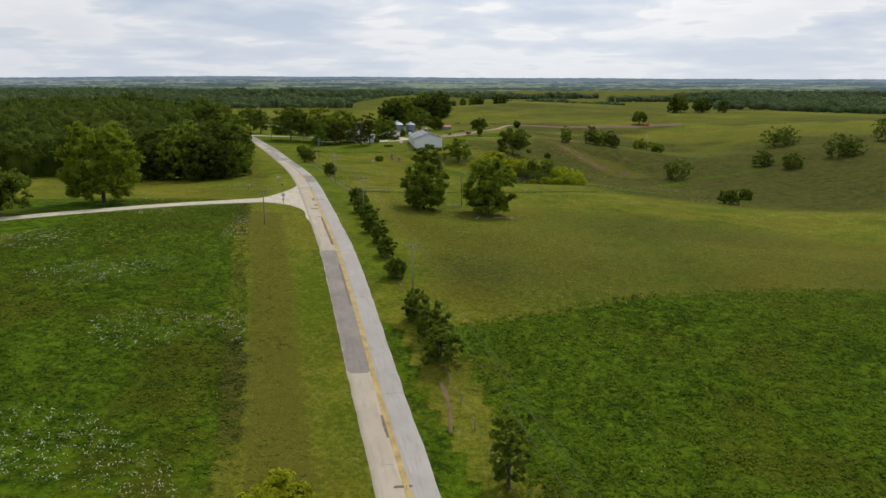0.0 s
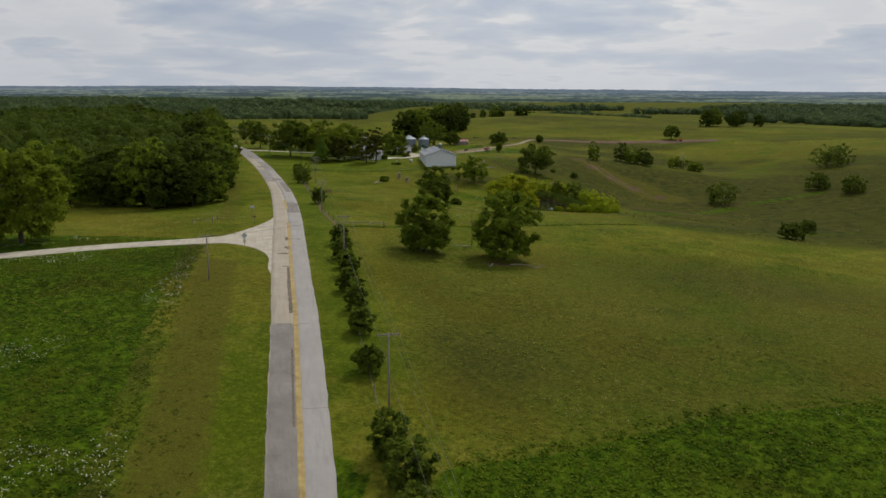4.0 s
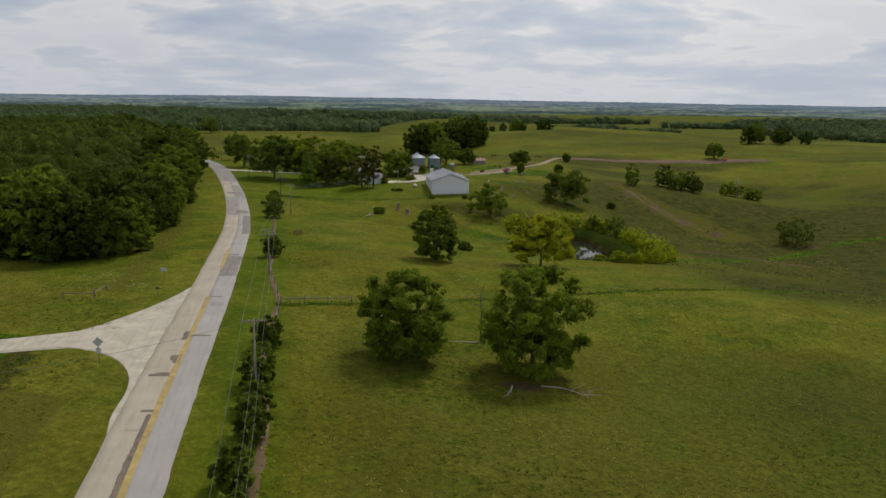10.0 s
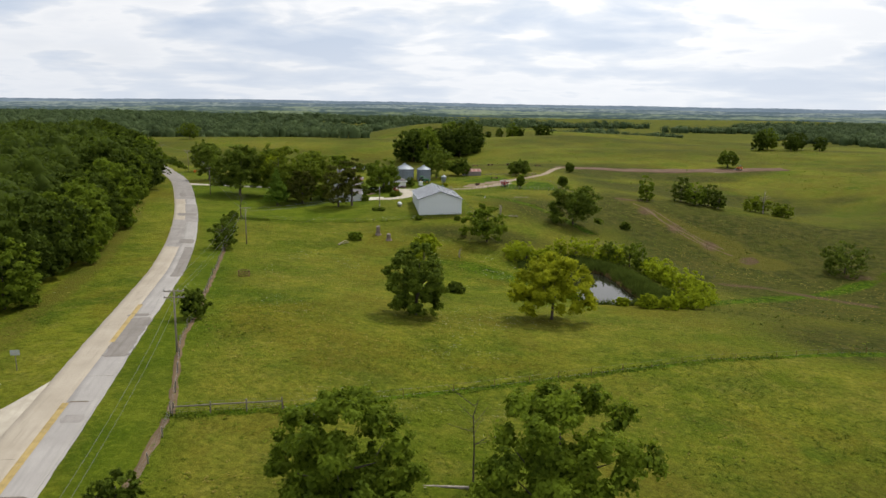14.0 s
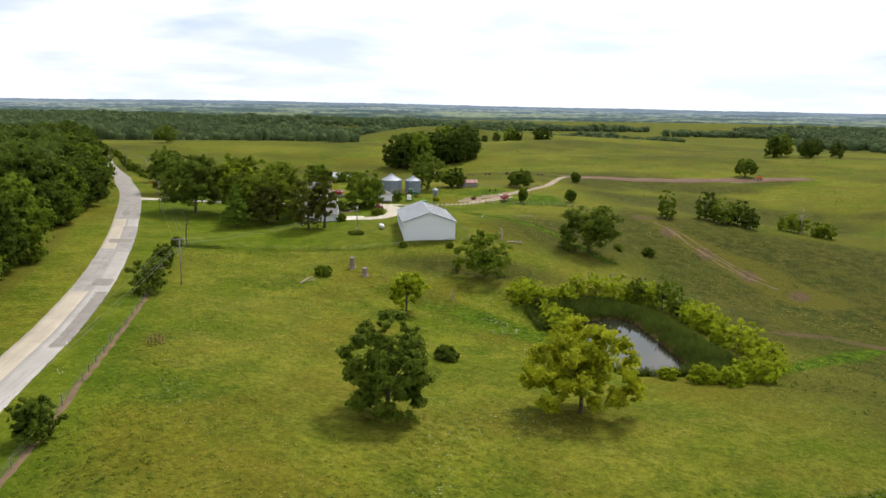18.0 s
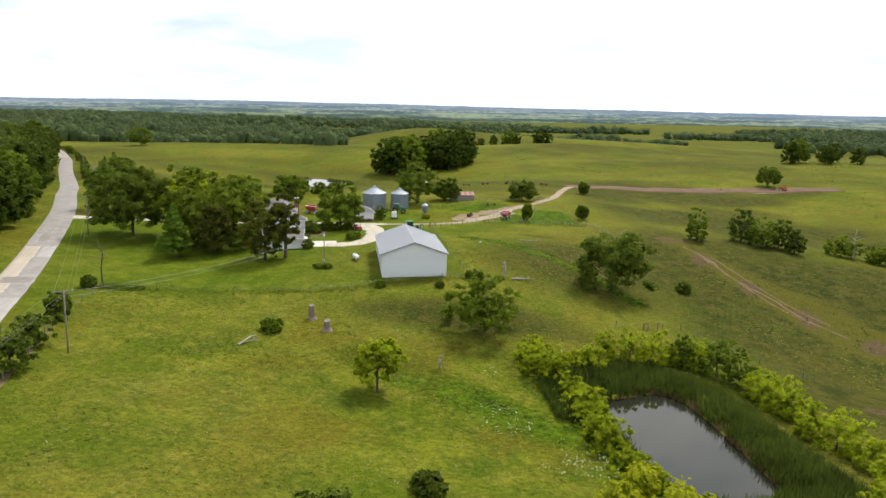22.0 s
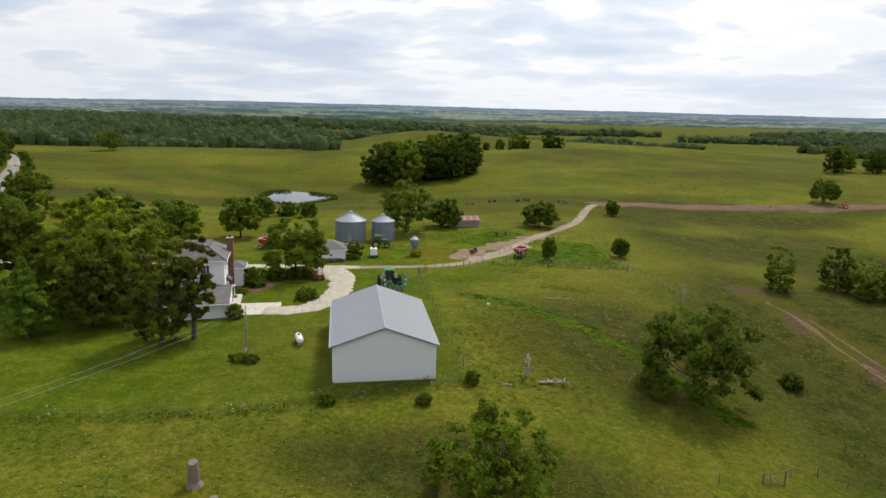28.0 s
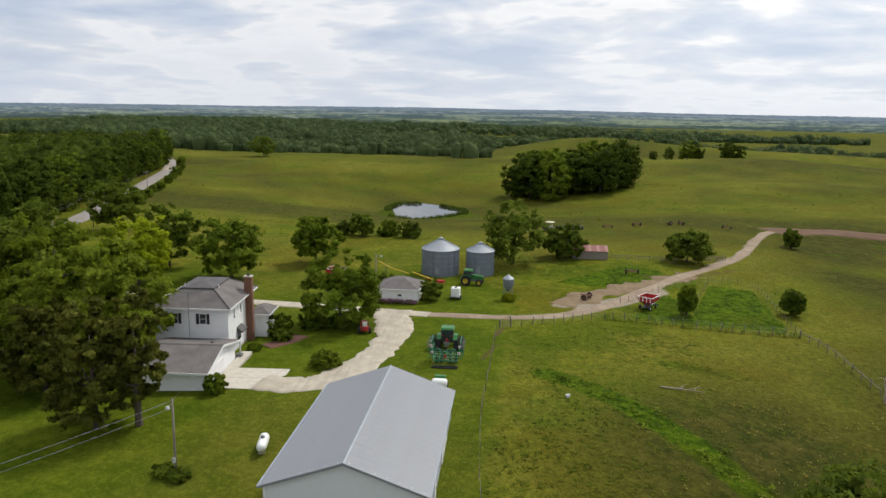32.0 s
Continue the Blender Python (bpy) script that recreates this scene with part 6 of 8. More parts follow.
def grain_bin(x, y, r, eave, apex, label):
    ob = thing("grain_bin", on_land(x, y), label, "grain bin", "grain bins")
    prof, z = [], -0.4
    while z < eave:
        prof += [(r, z), (r - 0.035, z + 0.055)]
        z += 0.11
    part("wall", Geo().lathe(prof + [(r, eave)], 44), M_GALV, ob, "corrugated galvanised wall", True)
    for k in range(1, 5):
        part("ring_seam", Geo().lathe([(r + 0.006, eave * k / 5), (r + 0.02, eave * k / 5 + 0.03), (r + 0.006, eave * k / 5 + 0.06)], 44), M_GALVR, ob)
    roof = part("roof", Geo().lathe([(r + 0.12, eave - 0.12), (r + 0.12, eave - 0.05), (0.45, apex - 0.3), (0.45, apex - 0.12), (0.0, apex)], 30), M_GALVR, ob, "pale conical sheet roof")
    for k in range(30):
        q = 2 * math.pi * k / 30
        c, s = math.cos(q), math.sin(q)
        part("rib", Geo().tube([(c * (r + 0.12), s * (r + 0.12), eave - 0.03), (c * 0.46, s * 0.46, apex - 0.27)], 0.035, 4), M_GALVR, roof)
    part("cap", Geo().lathe([(0.52, apex - 0.16), (0.5, apex - 0.05), (0, apex + 0.12)], 16), M_GALVR, roof)
    for k in range(16):
        q = 2 * math.pi * k / 16
        part("stiffener", Geo().box(math.cos(q) * (r + 0.03), math.sin(q) * (r + 0.03), 0, 0.06, 0.06, eave - 0.1), M_GALV, ob)
    part("access_door", Geo().box(0, 0, 0.5, 0.7, 0.10, 1.4), M_GALVR, ob, "bin access door", at=pose(0.5, -r - 0.03, 0, 0, 0, 0))
    lad = part("ladder", Geo().box(-0.22, 0, 0.4, 0.05, 0.05, eave - 0.4).box(0.22, 0, 0.4, 0.05, 0.05, eave - 0.4), M_GALVR, ob, at=pose(-0.8, -r * 0.985 - 0.14, 0))
    for k in range(int(eave / 0.32) - 2):
        part("rung", Geo().box(0, 0, 0.6 + k * 0.32, 0.44, 0.03, 0.03), M_GALVR, lad)


grain_bin(-47.1, 423.2, 3.7, 5.2, 7.3, "large corrugated steel grain bin with conical roof")
grain_bin(-39.5, 425.6, 2.8, 4.9, 6.5, "smaller corrugated steel grain bin with conical roof")


def small_shed():
    ob = thing("garden_shed", pose(-46.3, 398.9, gz(-46.3, 400) - 0.02, 0, 0, 13), "small white shed with a grey hipped shingle roof", "shed")
    part("walls", Geo().box(0, 3.1, -0.5, 6.6, 6.2, 2.95), M_WHITE, ob)
    siding(ob, -3.3, 3.3, 0, 6.2, 0.15, 2.4)
    part("roof", hip(Geo(), -3.75, 3.75, -0.45, 6.65, 2.5, 3.1, 1.45), M_SHINGLE, ob, "grey-brown shingle roof")
    part("fascia", Geo().box(0, -0.46, 2.36, 7.5, 0.05, 0.16).box(3.76, 3.1, 2.36, 0.05, 7.1, 0.16), M_TRIM, ob)
    window(ob, pose(0.3, -0.03, 1.15), 0.75, 0.45, False, 1, "small dark window")


small_shed()


def red_shed():
    ob = thing("loafing_shed", pose(-20.6, 447.7, gz(-20.6, 449.5), 0, 0, 15), "low weathered board shed with a faded red metal roof", "shed")
    for k in range(26):
        part("board", Geo().box(-3.75 + k * 0.3, 0, -0.4, 0.285, 0.05 + 0.01 * (k % 3), 2.25), M_WOODBARN, ob)
    part("walls", Geo().box(0, 2.1, -0.4, 7.7, 4.1, 2.2), M_WOODBARN, ob)
    me = Geo().box(0, 1.25, 0, 0.60, 2.6, 0.03).box(0.28, 1.25, 0.03, 0.04, 2.6, 0.03).mesh("roof_sheet", M_REDROOF)
    alt = Geo().box(0, 1.25, 0, 0.60, 2.6, 0.03).box(0.28, 1.25, 0.03, 0.04, 2.6, 0.03).mesh("roof_sheet", plain("worn_red_roof", (0.36, 0.19, 0.16), 0.7, vary=0.4))
    for k in range(13):
        part("roof_sheet", me if k % 3 else alt, None, ob, at=pose(-3.7 + k * 0.615, -0.25, 1.82, 22))
        part("roof_sheet", me, None, ob, at=pose(-3.7 + k * 0.615, 4.5, 1.82, 0, 0, 180) @ pose(0, 0, 0, 22))
    part("gable", Geo().prism([(0.05, 1.75), (4.15, 1.75), (2.1, 2.7)], -3.8, 3.8), M_WOODBARN, ob)


red_shed()


def hopper_bin():
    ob = thing("hopper_bin", on_land(-29.5, 409), "small galvanised feed hopper on steel legs", "feed bin")
    part("body", Geo().lathe([(0.15, 1.3), (0.95, 2.5), (0.95, 3.7)], 24), M_GALV, ob, "", True)
    part("roof", Geo().lathe([(1.02, 3.66), (1.0, 3.72), (0.2, 4.3), (0.2, 4.42), (0, 4.5)], 24), M_GALVR, ob, "pale conical roof")
    for k in range(4):
        q = math.pi / 4 + k * math.pi / 2
        part("leg", Geo().tube([(math.cos(q) * 0.92, math.sin(q) * 0.92, -0.2), (math.cos(q) * 0.9, math.sin(q) * 0.9, 2.9)], 0.05, 6), M_GALV, ob)
    part("brace", Geo().tube([(0.65, -0.65, 0.9), (-0.65, -0.65, 0.9)], 0.03, 5).tube([(0.65, 0.65, 0.9), (-0.65, 0.65, 0.9)], 0.03, 5), M_GALV, ob)


hopper_bin()


def propane_tank():
    ob = thing("propane_tank", on_land(-36.1, 341.6, 24), "white horizontal propane tank on the lawn", "gas tank")
    prof = [(0.0, -1.45), (0.2, -1.42), (0.36, -1.3), (0.47, -1.05), (0.47, 1.05), (0.36, 1.3), (0.2, 1.42), (0.0, 1.45)]
    part("tank", Geo().lathe(prof, 22, pose(0, 0, 0.72, 90)), M_TANK, ob, "", True)
    part("dome", Geo().lathe([(0.19, 0), (0.19, 0.2), (0.12, 0.26), (0, 0.27)], 14, pose(0, 0.0, 1.15)), M_STEEL, ob, "dark valve dome", True)
    for y in (-0.8, 0.8):
        part("foot", Geo().box(0, y, -0.1, 0.6, 0.12, 0.5), M_CONCRETE, ob)


propane_tank()


# ---- machinery ----


def wheel(parent, m, r, w, hub=M_YEL, lugs=0, label="black rubber wheel"):
    wh = part("wheel", Geo().lathe([(r * 0.55, -w / 2), (r * 0.92, -w / 2), (r, -w * 0.3), (r, w * 0.3), (r * 0.92, w / 2), (r * 0.55, w / 2), (r * 0.55, -w / 2)], 22), M_RUBBER, parent, label, at=m)
    part("rim", Geo().lathe([(0, -w * 0.2), (r * 0.5, -w * 0.25), (r * 0.57, -w * 0.42), (r * 0.57, w * 0.42), (r * 0.5, w * 0.25), (0, w * 0.2)], 18), hub, wh)
    if lugs:
        g = Geo()
        for k in range(lugs):
            q = 2 * math.pi * k / lugs
            for s in (-1, 1):
                g.box(0, 0, 0, 0.07, 0.06, w * 0.48, pose(math.cos(q + s * 0.08) * (r + 0.01), math.sin(q + s * 0.08) * (r + 0.01), 0 if s > 0 else -w * 0.48, 0, 0, math.degrees(q)))
        part("tread", g, M_RUBBER, wh)
    return wh


def tractor(m, label, duals=False):
    """A row-crop tractor that points along +y."""
    ob = thing("tractor", m, label, "tractor", "farm tractors")
    part("chassis", Geo().box(0, 0.5, 0.7, 0.6, 3.8, 0.5), M_STEEL, ob)
    hood = Geo().prism([(0.7, 1.15), (2.9, 1.05), (2.95, 1.55), (2.7, 1.75), (0.7, 1.95)], -0.42, 0.42)
    part("hood", hood, M_GREEN, ob, "green engine hood")
    part("grille", Geo().box(0, 2.97, 1.1, 0.7, 0.06, 0.5), M_BLACK, ob)
    cab = part("cab", Geo().box(-0.7, -0.7, 1.2, 0.08, 0.08, 1.5).box(0.7, -0.7, 1.2, 0.08, 0.08, 1.5).box(-0.65, 0.65, 1.2, 0.08, 0.08, 1.5).box(0.65, 0.65, 1.2, 0.08, 0.08, 1.5).box(0, 0, 1.1, 1.5, 1.5, 0.2), M_BLACK, ob, "glazed tractor cab")
    part("roof", Geo().add([(-0.85, -0.85, 2.7), (0.85, -0.85, 2.7), (0.85, 0.85, 2.7), (-0.85, 0.85, 2.7), (-0.7, -0.7, 2.9), (0.7, -0.7, 2.9), (0.7, 0.7, 2.9), (-0.7, 0.7, 2.9)], [(3, 2, 1, 0), (4, 5, 6, 7), (0, 1, 5, 4), (1, 2, 6, 5), (2, 3, 7, 6), (3, 0, 4, 7)]), M_GREEN, cab, "green cab roof")
    for q in (0, 90, 180, 270):
        part("glass", Geo().box(0, -0.70, 1.3, 1.3, 0.03, 1.35), M_GLASSY, cab, at=pose(0, 0, 0, 0, 0, q))
    part("seat", Geo().box(0, -0.2, 1.3, 0.5, 0.5, 0.3).box(0, -0.42, 1.5, 0.5, 0.1, 0.6), M_BLACK, cab)
    part("exhaust", Geo().tube([(0.5, 1.0, 1.7), (0.5, 1.0, 2.9)], 0.06, 8), M_BLACK, ob)
    for s in (-1, 1):
        part("fender", Geo().prism([(-1.2, 1.6), (-0.6, 2.0), (0.3, 2.0), (0.6, 1.6), (0.5, 1.55), (0.25, 1.92), (-0.55, 1.92), (-1.1, 1.55)], s * 1.0 - 0.25, s * 1.0 + 0.25), M_GREEN, ob, "green fender")
        wheel(ob, pose(s * 1.08, -0.35, 0.88, 0, 90), 0.92, 0.52, M_YEL, 18)
        if duals:
            wheel(ob, pose(s * 1.72, -0.35, 0.88, 0, 90), 0.92, 0.52, M_YEL, 18)
        wheel(ob, pose(s * 0.92, 2.2, 0.62, 0, 90), 0.64, 0.4, M_YEL, 14)
        part("tail_lamp", Geo().box(s * 0.55, -0.9, 1.95, 0.16, 0.06, 0.12), M_RED, ob)
    part("triangle_sign", Geo().prism([(-0.02, 0.0), (0.02, 0.0), (0.02, 0.01)], -0.2, 0.2).add([(-0.22, -0.92, 1.35), (0.22, -0.92, 1.35), (0, -0.92, 1.75), (-0.22, -0.88, 1.35), (0.22, -0.88, 1.35), (0, -0.88, 1.75)], [(0, 1, 2), (5, 4, 3), (0, 3, 4, 1), (1, 4, 5, 2), (2, 5, 3, 0)]), M_RED, ob, "red warning triangle")
    return ob


tractor(on_land(-29.6, 376.0, 14) @ Matrix.Scale(1.08, 4), "green farm tractor with twin rear wheels hitched to a cultivator", True)
tractor(on_land(-39.2, 416.6, -82), "green and yellow tractor parked beside the grain bins")


def cultivator(m):
    """A folded field cultivator: a low centre frame with two wings raised upright over it."""
    ob = thing("cultivator", m, "green folding field cultivator with raised wings behind a tractor", "farm implement")
    for y in (-1.5, -0.5, 0.5, 1.5):
        part("frame_bar", Geo().box(0, y, 0.72, 3.9, 0.13, 0.13), M_TEAL, ob)
    for x in (-1.9, -0.95, 0, 0.95, 1.9):
        part("frame_rail", Geo().box(x, 0, 0.83, 0.11, 3.3, 0.11), M_TEAL, ob)
    for k, y in enumerate((-1.5, -0.5, 0.5, 1.5)):
        for i in range(8):
            x = -1.75 + i * 0.5 + (0.12 if k % 2 else -0.12)
            part("tine", Geo().tube([(x, y, 0.75), (x, y - 0.25, 0.65), (x, y - 0.28, 0.25), (x, y - 0.05, -0.03)], [0.03, 0.03, 0.03, 0.045], 5), M_TEAL if i % 2 else M_STEEL, ob)
    for s in (-1, 1):
        wing = part("wing", Geo().box(0, -1.3, 0, 0.12, 0.12, 2.1).box(0, 0, 0, 0.12, 0.12, 2.1).box(0, 1.3, 0, 0.12, 0.12, 2.1).box(0, 0, 0.0, 0.12, 2.9, 0.12).box(0, 0, 1.0, 0.12, 2.9, 0.12).box(0, 0, 2.0, 0.12, 2.9, 0.12), M_TEAL, ob, "raised green wing frame", at=pose(s * 2.0, 0, 0.9, 0, s * 9))
        for z in (0.35, 0.95, 1.55, 2.0):
            for y in (-1.2, -0.7, -0.2, 0.3, 0.8, 1.3):
                part("tine", Geo().tube([(0, y, z), (s * 0.3, y - 0.1, z + 0.05), (s * 0.5, y - 0.05, z - 0.15), (s * 0.72, y, z - 0.1)], [0.03, 0.03, 0.03, 0.05], 5), M_STEEL if z > 1 else M_TEAL, wing)
        for y, z in ((-1.25, 0.7), (-1.25, 1.5)):
            part("tail_plate", Geo().box(0, y - 0.15, z, 0.42, 0.04, 0.3), M_TRIM, wing, "pale striped marker plate")
            part("stripe", Geo().box(0, y - 0.175, z + 0.1, 0.42, 0.012, 0.09), M_RED, wing)
        part("fold_arm", Geo().tube([(s * 1.9, -0.9, 1.2), (s * 1.5, -0.9, 2.0), (s * 0.7, -0.9, 1.9), (s * 0.6, -0.9, 0.9)], 0.08, 6), M_TEAL, ob, "green fold arm")
        part("lift_arm", Geo().tube([(s * 0.55, -1.4, 0.8), (s * 0.85, -1.4, 1.5), (s * 0.3, -1.4, 1.7), (s * 0.15, -1.4, 1.0)], 0.07, 6), M_TEAL, ob)
        part("cylinder", Geo().tube([(s * 0.4, 0.6, 0.95), (s * 1.7, 0.3, 1.9)], 0.06, 8), M_BLACK, ob, "black hydraulic cylinder")
        part("hose", Geo().tube([(s * 0.2, 1.6, 1.0), (s * 0.6, 0.8, 1.4), (s * 1.2, 0.2, 1.3)], 0.025, 5), M_BLACK, ob)
        for x in (1.55, 0.7):
            wheel(ob, pose(s * x, 0.1, 0.42, 0, 90), 0.42, 0.26, M_TRIM)
    part("drawbar", Geo().tube([(-0.8, 1.5, 0.75), (0, 3.2, 0.6), (0.8, 1.5, 0.75)], 0.07, 6), M_TEAL, ob)
    part("warning_sign", Geo().add([(-0.3, -1.7, 1.55), (0.3, -1.7, 1.55), (0, -1.7, 1.05), (-0.3, -1.66, 1.55), (0.3, -1.66, 1.55), (0, -1.66, 1.05)], [(0, 2, 1), (3, 4, 5), (0, 1, 4, 3), (1, 2, 5, 4), (2, 0, 3, 5)]), M_RED, ob, "red warning triangle")
    part("leveller", Geo().box(0, -2.2, 0.25, 4.1, 0.08, 0.16).box(0, -2.5, 0.2, 4.1, 0.08, 0.14), M_BLACK, ob, "black tined levelling bar")
    for k in range(14):
        part("leveller_tooth", Geo().tube([(-1.95 + k * 0.3, -2.3, 0.25), (-1.95 + k * 0.3, -2.6, -0.02)], 0.025, 4), M_BLACK, ob)


cultivator(on_land(-27.7, 369.9, 14) @ Matrix.Scale(0.74, 4, (1, 0, 0)) @ Matrix.Scale(1.05, 4))


def skid_tank(m):
    ob = thing("sprayer", m, "small green and white tank sprayer behind the shed", "farm implement")
    part("tank", Geo().lathe([(0, -0.9), (0.4, -0.85), (0.52, -0.6), (0.52, 0.6), (0.4, 0.85), (0, 0.9)], 16, pose(0, 0, 1.0, 0, 90)), M_TANK, ob, "white poly tank", True)
    part("hood", Geo().prism([(-0.5, 0.9), (0.5, 0.9), (0.4, 1.7), (-0.3, 1.8)], -0.6, 0.6, pose(0, 1.2, -0.3)), M_GREEN, ob)
    part("frame", Geo().box(0, 0.4, 0.35, 1.1, 3.0, 0.12), M_STEEL, ob)
    for s in (-1, 1):
        wheel(ob, pose(s * 0.75, 0, 0.38, 0, 90), 0.38, 0.25, M_YEL)
        wheel(ob, pose(s * 0.75, 1.5, 0.3, 0, 90), 0.3, 0.22, M_YEL)


skid_tank(on_land(-25.0, 359.6, 14))


def gravity_wagon(m, label):
    ob = thing("gravity_wagon", m, label, "farm wagon", "farm wagons")
    lo, hi = 0.9, 2.35
    vs = [(-0.5, -0.8, lo), (0.5, -0.8, lo), (0.5, 0.8, lo), (-0.5, 0.8, lo), (-1.3, -1.6, lo + 0.7), (1.3, -1.6, lo + 0.7), (1.3, 1.6, lo + 0.7), (-1.3, 1.6, lo + 0.7), (-1.3, -1.6, hi), (1.3, -1.6, hi), (1.3, 1.6, hi), (-1.3, 1.6, hi)]
    inn = [(x * 0.94, y * 0.95, z + (0.05 if z < hi else 0)) for x, y, z in vs]
    f = [(3, 2, 1, 0), (0, 1, 5, 4), (1, 2, 6, 5), (2, 3, 7, 6), (3, 0, 4, 7), (4, 5, 9, 8), (5, 6, 10, 9), (6, 7, 11, 10), (7, 4, 8, 11)]
    g = Geo().add(vs + inn, f + [tuple(i + 12 for i in q[::-1]) for q in f] + [(8, 9, 21, 20), (9, 10, 22, 21), (10, 11, 23, 22), (11, 8, 20, 23)])
    part("box", g, M_RED, ob, "red steel grain box")
    part("rim", Geo().box(0, -1.63, hi - 0.06, 2.75, 0.08, 0.12).box(0, 1.63, hi - 0.06, 2.75, 0.08, 0.12).box(-1.33, 0, hi - 0.06, 0.08, 3.3, 0.12).box(1.33, 0, hi - 0.06, 0.08, 3.3, 0.12), M_TRIM, ob, "pale top rail")
    for k in range(4):
        part("stake", Geo().box(-1.05 + k * 0.7, -1.66, lo + 0.6, 0.12, 0.06, hi - lo - 0.65), M_TRIM, ob)
    part("frame", Geo().box(0, 0, 0.55, 0.9, 3.6, 0.16).box(0, -1.3, 0.5, 1.7, 0.14, 0.14).box(0, 1.3, 0.5, 1.7, 0.14, 0.14), M_STEEL, ob)
    for s in (-1, 1):
        for y in (-1.3, 1.3):
            wheel(ob, pose(s * 0.95, y, 0.42, 0, 90), 0.42, 0.25, M_TRIM)
    part("tongue", Geo().tube([(0, 1.8, 0.5), (0, 3.4, 0.35)], 0.05, 6), M_STEEL, ob)
    return ob


gravity_wagon(on_land(-5.8, 412.2, -20) @ Matrix.Scale(0.95, 4), "red gravity wagon with pale rails beside the track")
gravity_wagon(on_land(-63.5, 409.6, 80), "red gravity wagon parked behind the farmhouse")


def nurse_cart():
    ob = thing("nurse_tank", on_land(-38.1, 405.6, 8), "white square tank on a low trailer", "farm trailer")
    g = Geo().box(0, 0, 0.55, 1.45, 1.5, 1.45)
    part("tank", g, M_TANK, ob, "white plastic tank")
    for z in (0.85, 1.2, 1.6):
        part("band", Geo().box(0, 0, z, 1.49, 1.54, 0.05), M_TRIM, ob)
    part("lid", Geo().lathe([(0.25, 0), (0.25, 0.1), (0, 0.12)], 14, pose(0, 0, 2.0)), M_BLACK, ob)
    part("deck", Geo().box(0, 0, 0.42, 1.7, 2.3, 0.12), M_STEEL, ob)
    for s in (-1, 1):
        wheel(ob, pose(s * 0.9, -0.3, 0.33, 0, 90), 0.33, 0.22, M_STEEL)
    part("tongue", Geo().tube([(0, 1.1, 0.45), (0, 2.3, 0.35)], 0.05, 6), M_STEEL, ob)


nurse_cart()


def auger():
    ob = thing("grain_auger", on_land(-44.6, 414.6, 78), "red and yellow grain auger lying beside a tractor", "farm implement")
    part("tube", Geo().tube([(0, 0.2, 0.5), (0, 5.8, 1.5)], 0.14, 10), M_YEL, ob, "yellow auger tube")
    part("hopper", Geo().box(0, -0.6, 0.35, 0.9, 1.4, 0.45), M_RED, ob, "red intake hopper")
    part("strut", Geo().tube([(-0.6, 2.4, 0.35), (0, 3.4, 1.05), (0.6, 2.4, 0.35)], 0.04, 5), M_RED, ob)
    for s in (-1, 1):
        wheel(ob, pose(s * 0.7, 2.4, 0.33, 0, 90), 0.33, 0.18, M_RED)


auger()


def boom(x, y):
    ob = thing("yellow_boom", on_land(x, y, 70), "long yellow auger resting on a stand in the yard", "farm implement")
    part("tube", Geo().tube([(0, 0, 2.1), (0, 4.5, 2.5), (0, 8, 3.4)], 0.13, 8), M_YEL, ob)
    part("stand", Geo().tube([(-0.5, 1, -0.1), (0, 1, 2.15), (0.5, 1, -0.1)], 0.05, 5), M_STEEL, ob)
    part("stand", Geo().tube([(-0.5, 6, -0.1), (0, 6, 2.85), (0.5, 6, -0.1)], 0.05, 5), M_STEEL, ob)


boom(-49.5, 412.0)


def mower(x, y):
    ob = thing("garden_tractor", on_land(x, y, 30) @ Matrix.Scale(1.55, 4), "small red garden tractor under the yard tree", "mower")
    part("hood", Geo().prism([(0.2, 0.5), (1.0, 0.5), (1.0, 0.85), (0.2, 1.0)], -0.28, 0.28), M_RED, ob, "red hood")
    part("body", Geo().box(0, -0.2, 0.35, 0.75, 1.3, 0.2).box(0, -0.55, 0.5, 0.8, 0.55, 0.2), M_RED, ob)
    part("seat", Geo().box(0, -0.45, 0.72, 0.42, 0.4, 0.12).box(0, -0.66, 0.8, 0.42, 0.08, 0.38), M_TRIM, ob, "pale seat")
    part("mast", Geo().box(-0.3, -1.0, 0.2, 0.06, 0.06, 1.3).box(0.3, -1.0, 0.2, 0.06, 0.06, 1.3).box(0, -1.0, 1.4, 0.66, 0.06, 0.06), M_RUST, ob)
    for s in (-1, 1):
        wheel(ob, pose(s * 0.48, -0.5, 0.32, 0, 90), 0.32, 0.24, M_TRIM)
        wheel(ob, pose(s * 0.42, 0.8, 0.22, 0, 90), 0.22, 0.18, M_TRIM)


mower(-43.8, 380.1)


def old_implement(x, y, rz, label, seed):
    r = np.random.default_rng(seed)
    ob = thing("old_implement", on_land(x, y, rz), label, "farm implement", "old implements")
    part("frame", Geo().box(0, 0, 0.6, 2.4, 0.14, 0.14).box(0, 0.9, 0.6, 2.0, 0.14, 0.14).box(0, 0.5, 0.62, 0.14, 2.2, 0.14), M_RUST, ob)
    for k in range(5):
        part("shank", Geo().tube([(-1 + k * 0.5, 0, 0.65), (-1 + k * 0.5, -0.3, 0.3), (-1 + k * 0.5, -0.1, -0.04)], 0.04, 5), M_RUST, ob)
    for s in (-1, 1):
        wheel(ob, pose(s * 1.25, 0.3, 0.5, 0, 90), 0.5, 0.22, M_RUST)
    part("seat_post", Geo().tube([(0, 0.2, 0.7), (0, -0.2, 1.3 + r.uniform(0, 0.4))], 0.04, 5), M_RUST, ob)


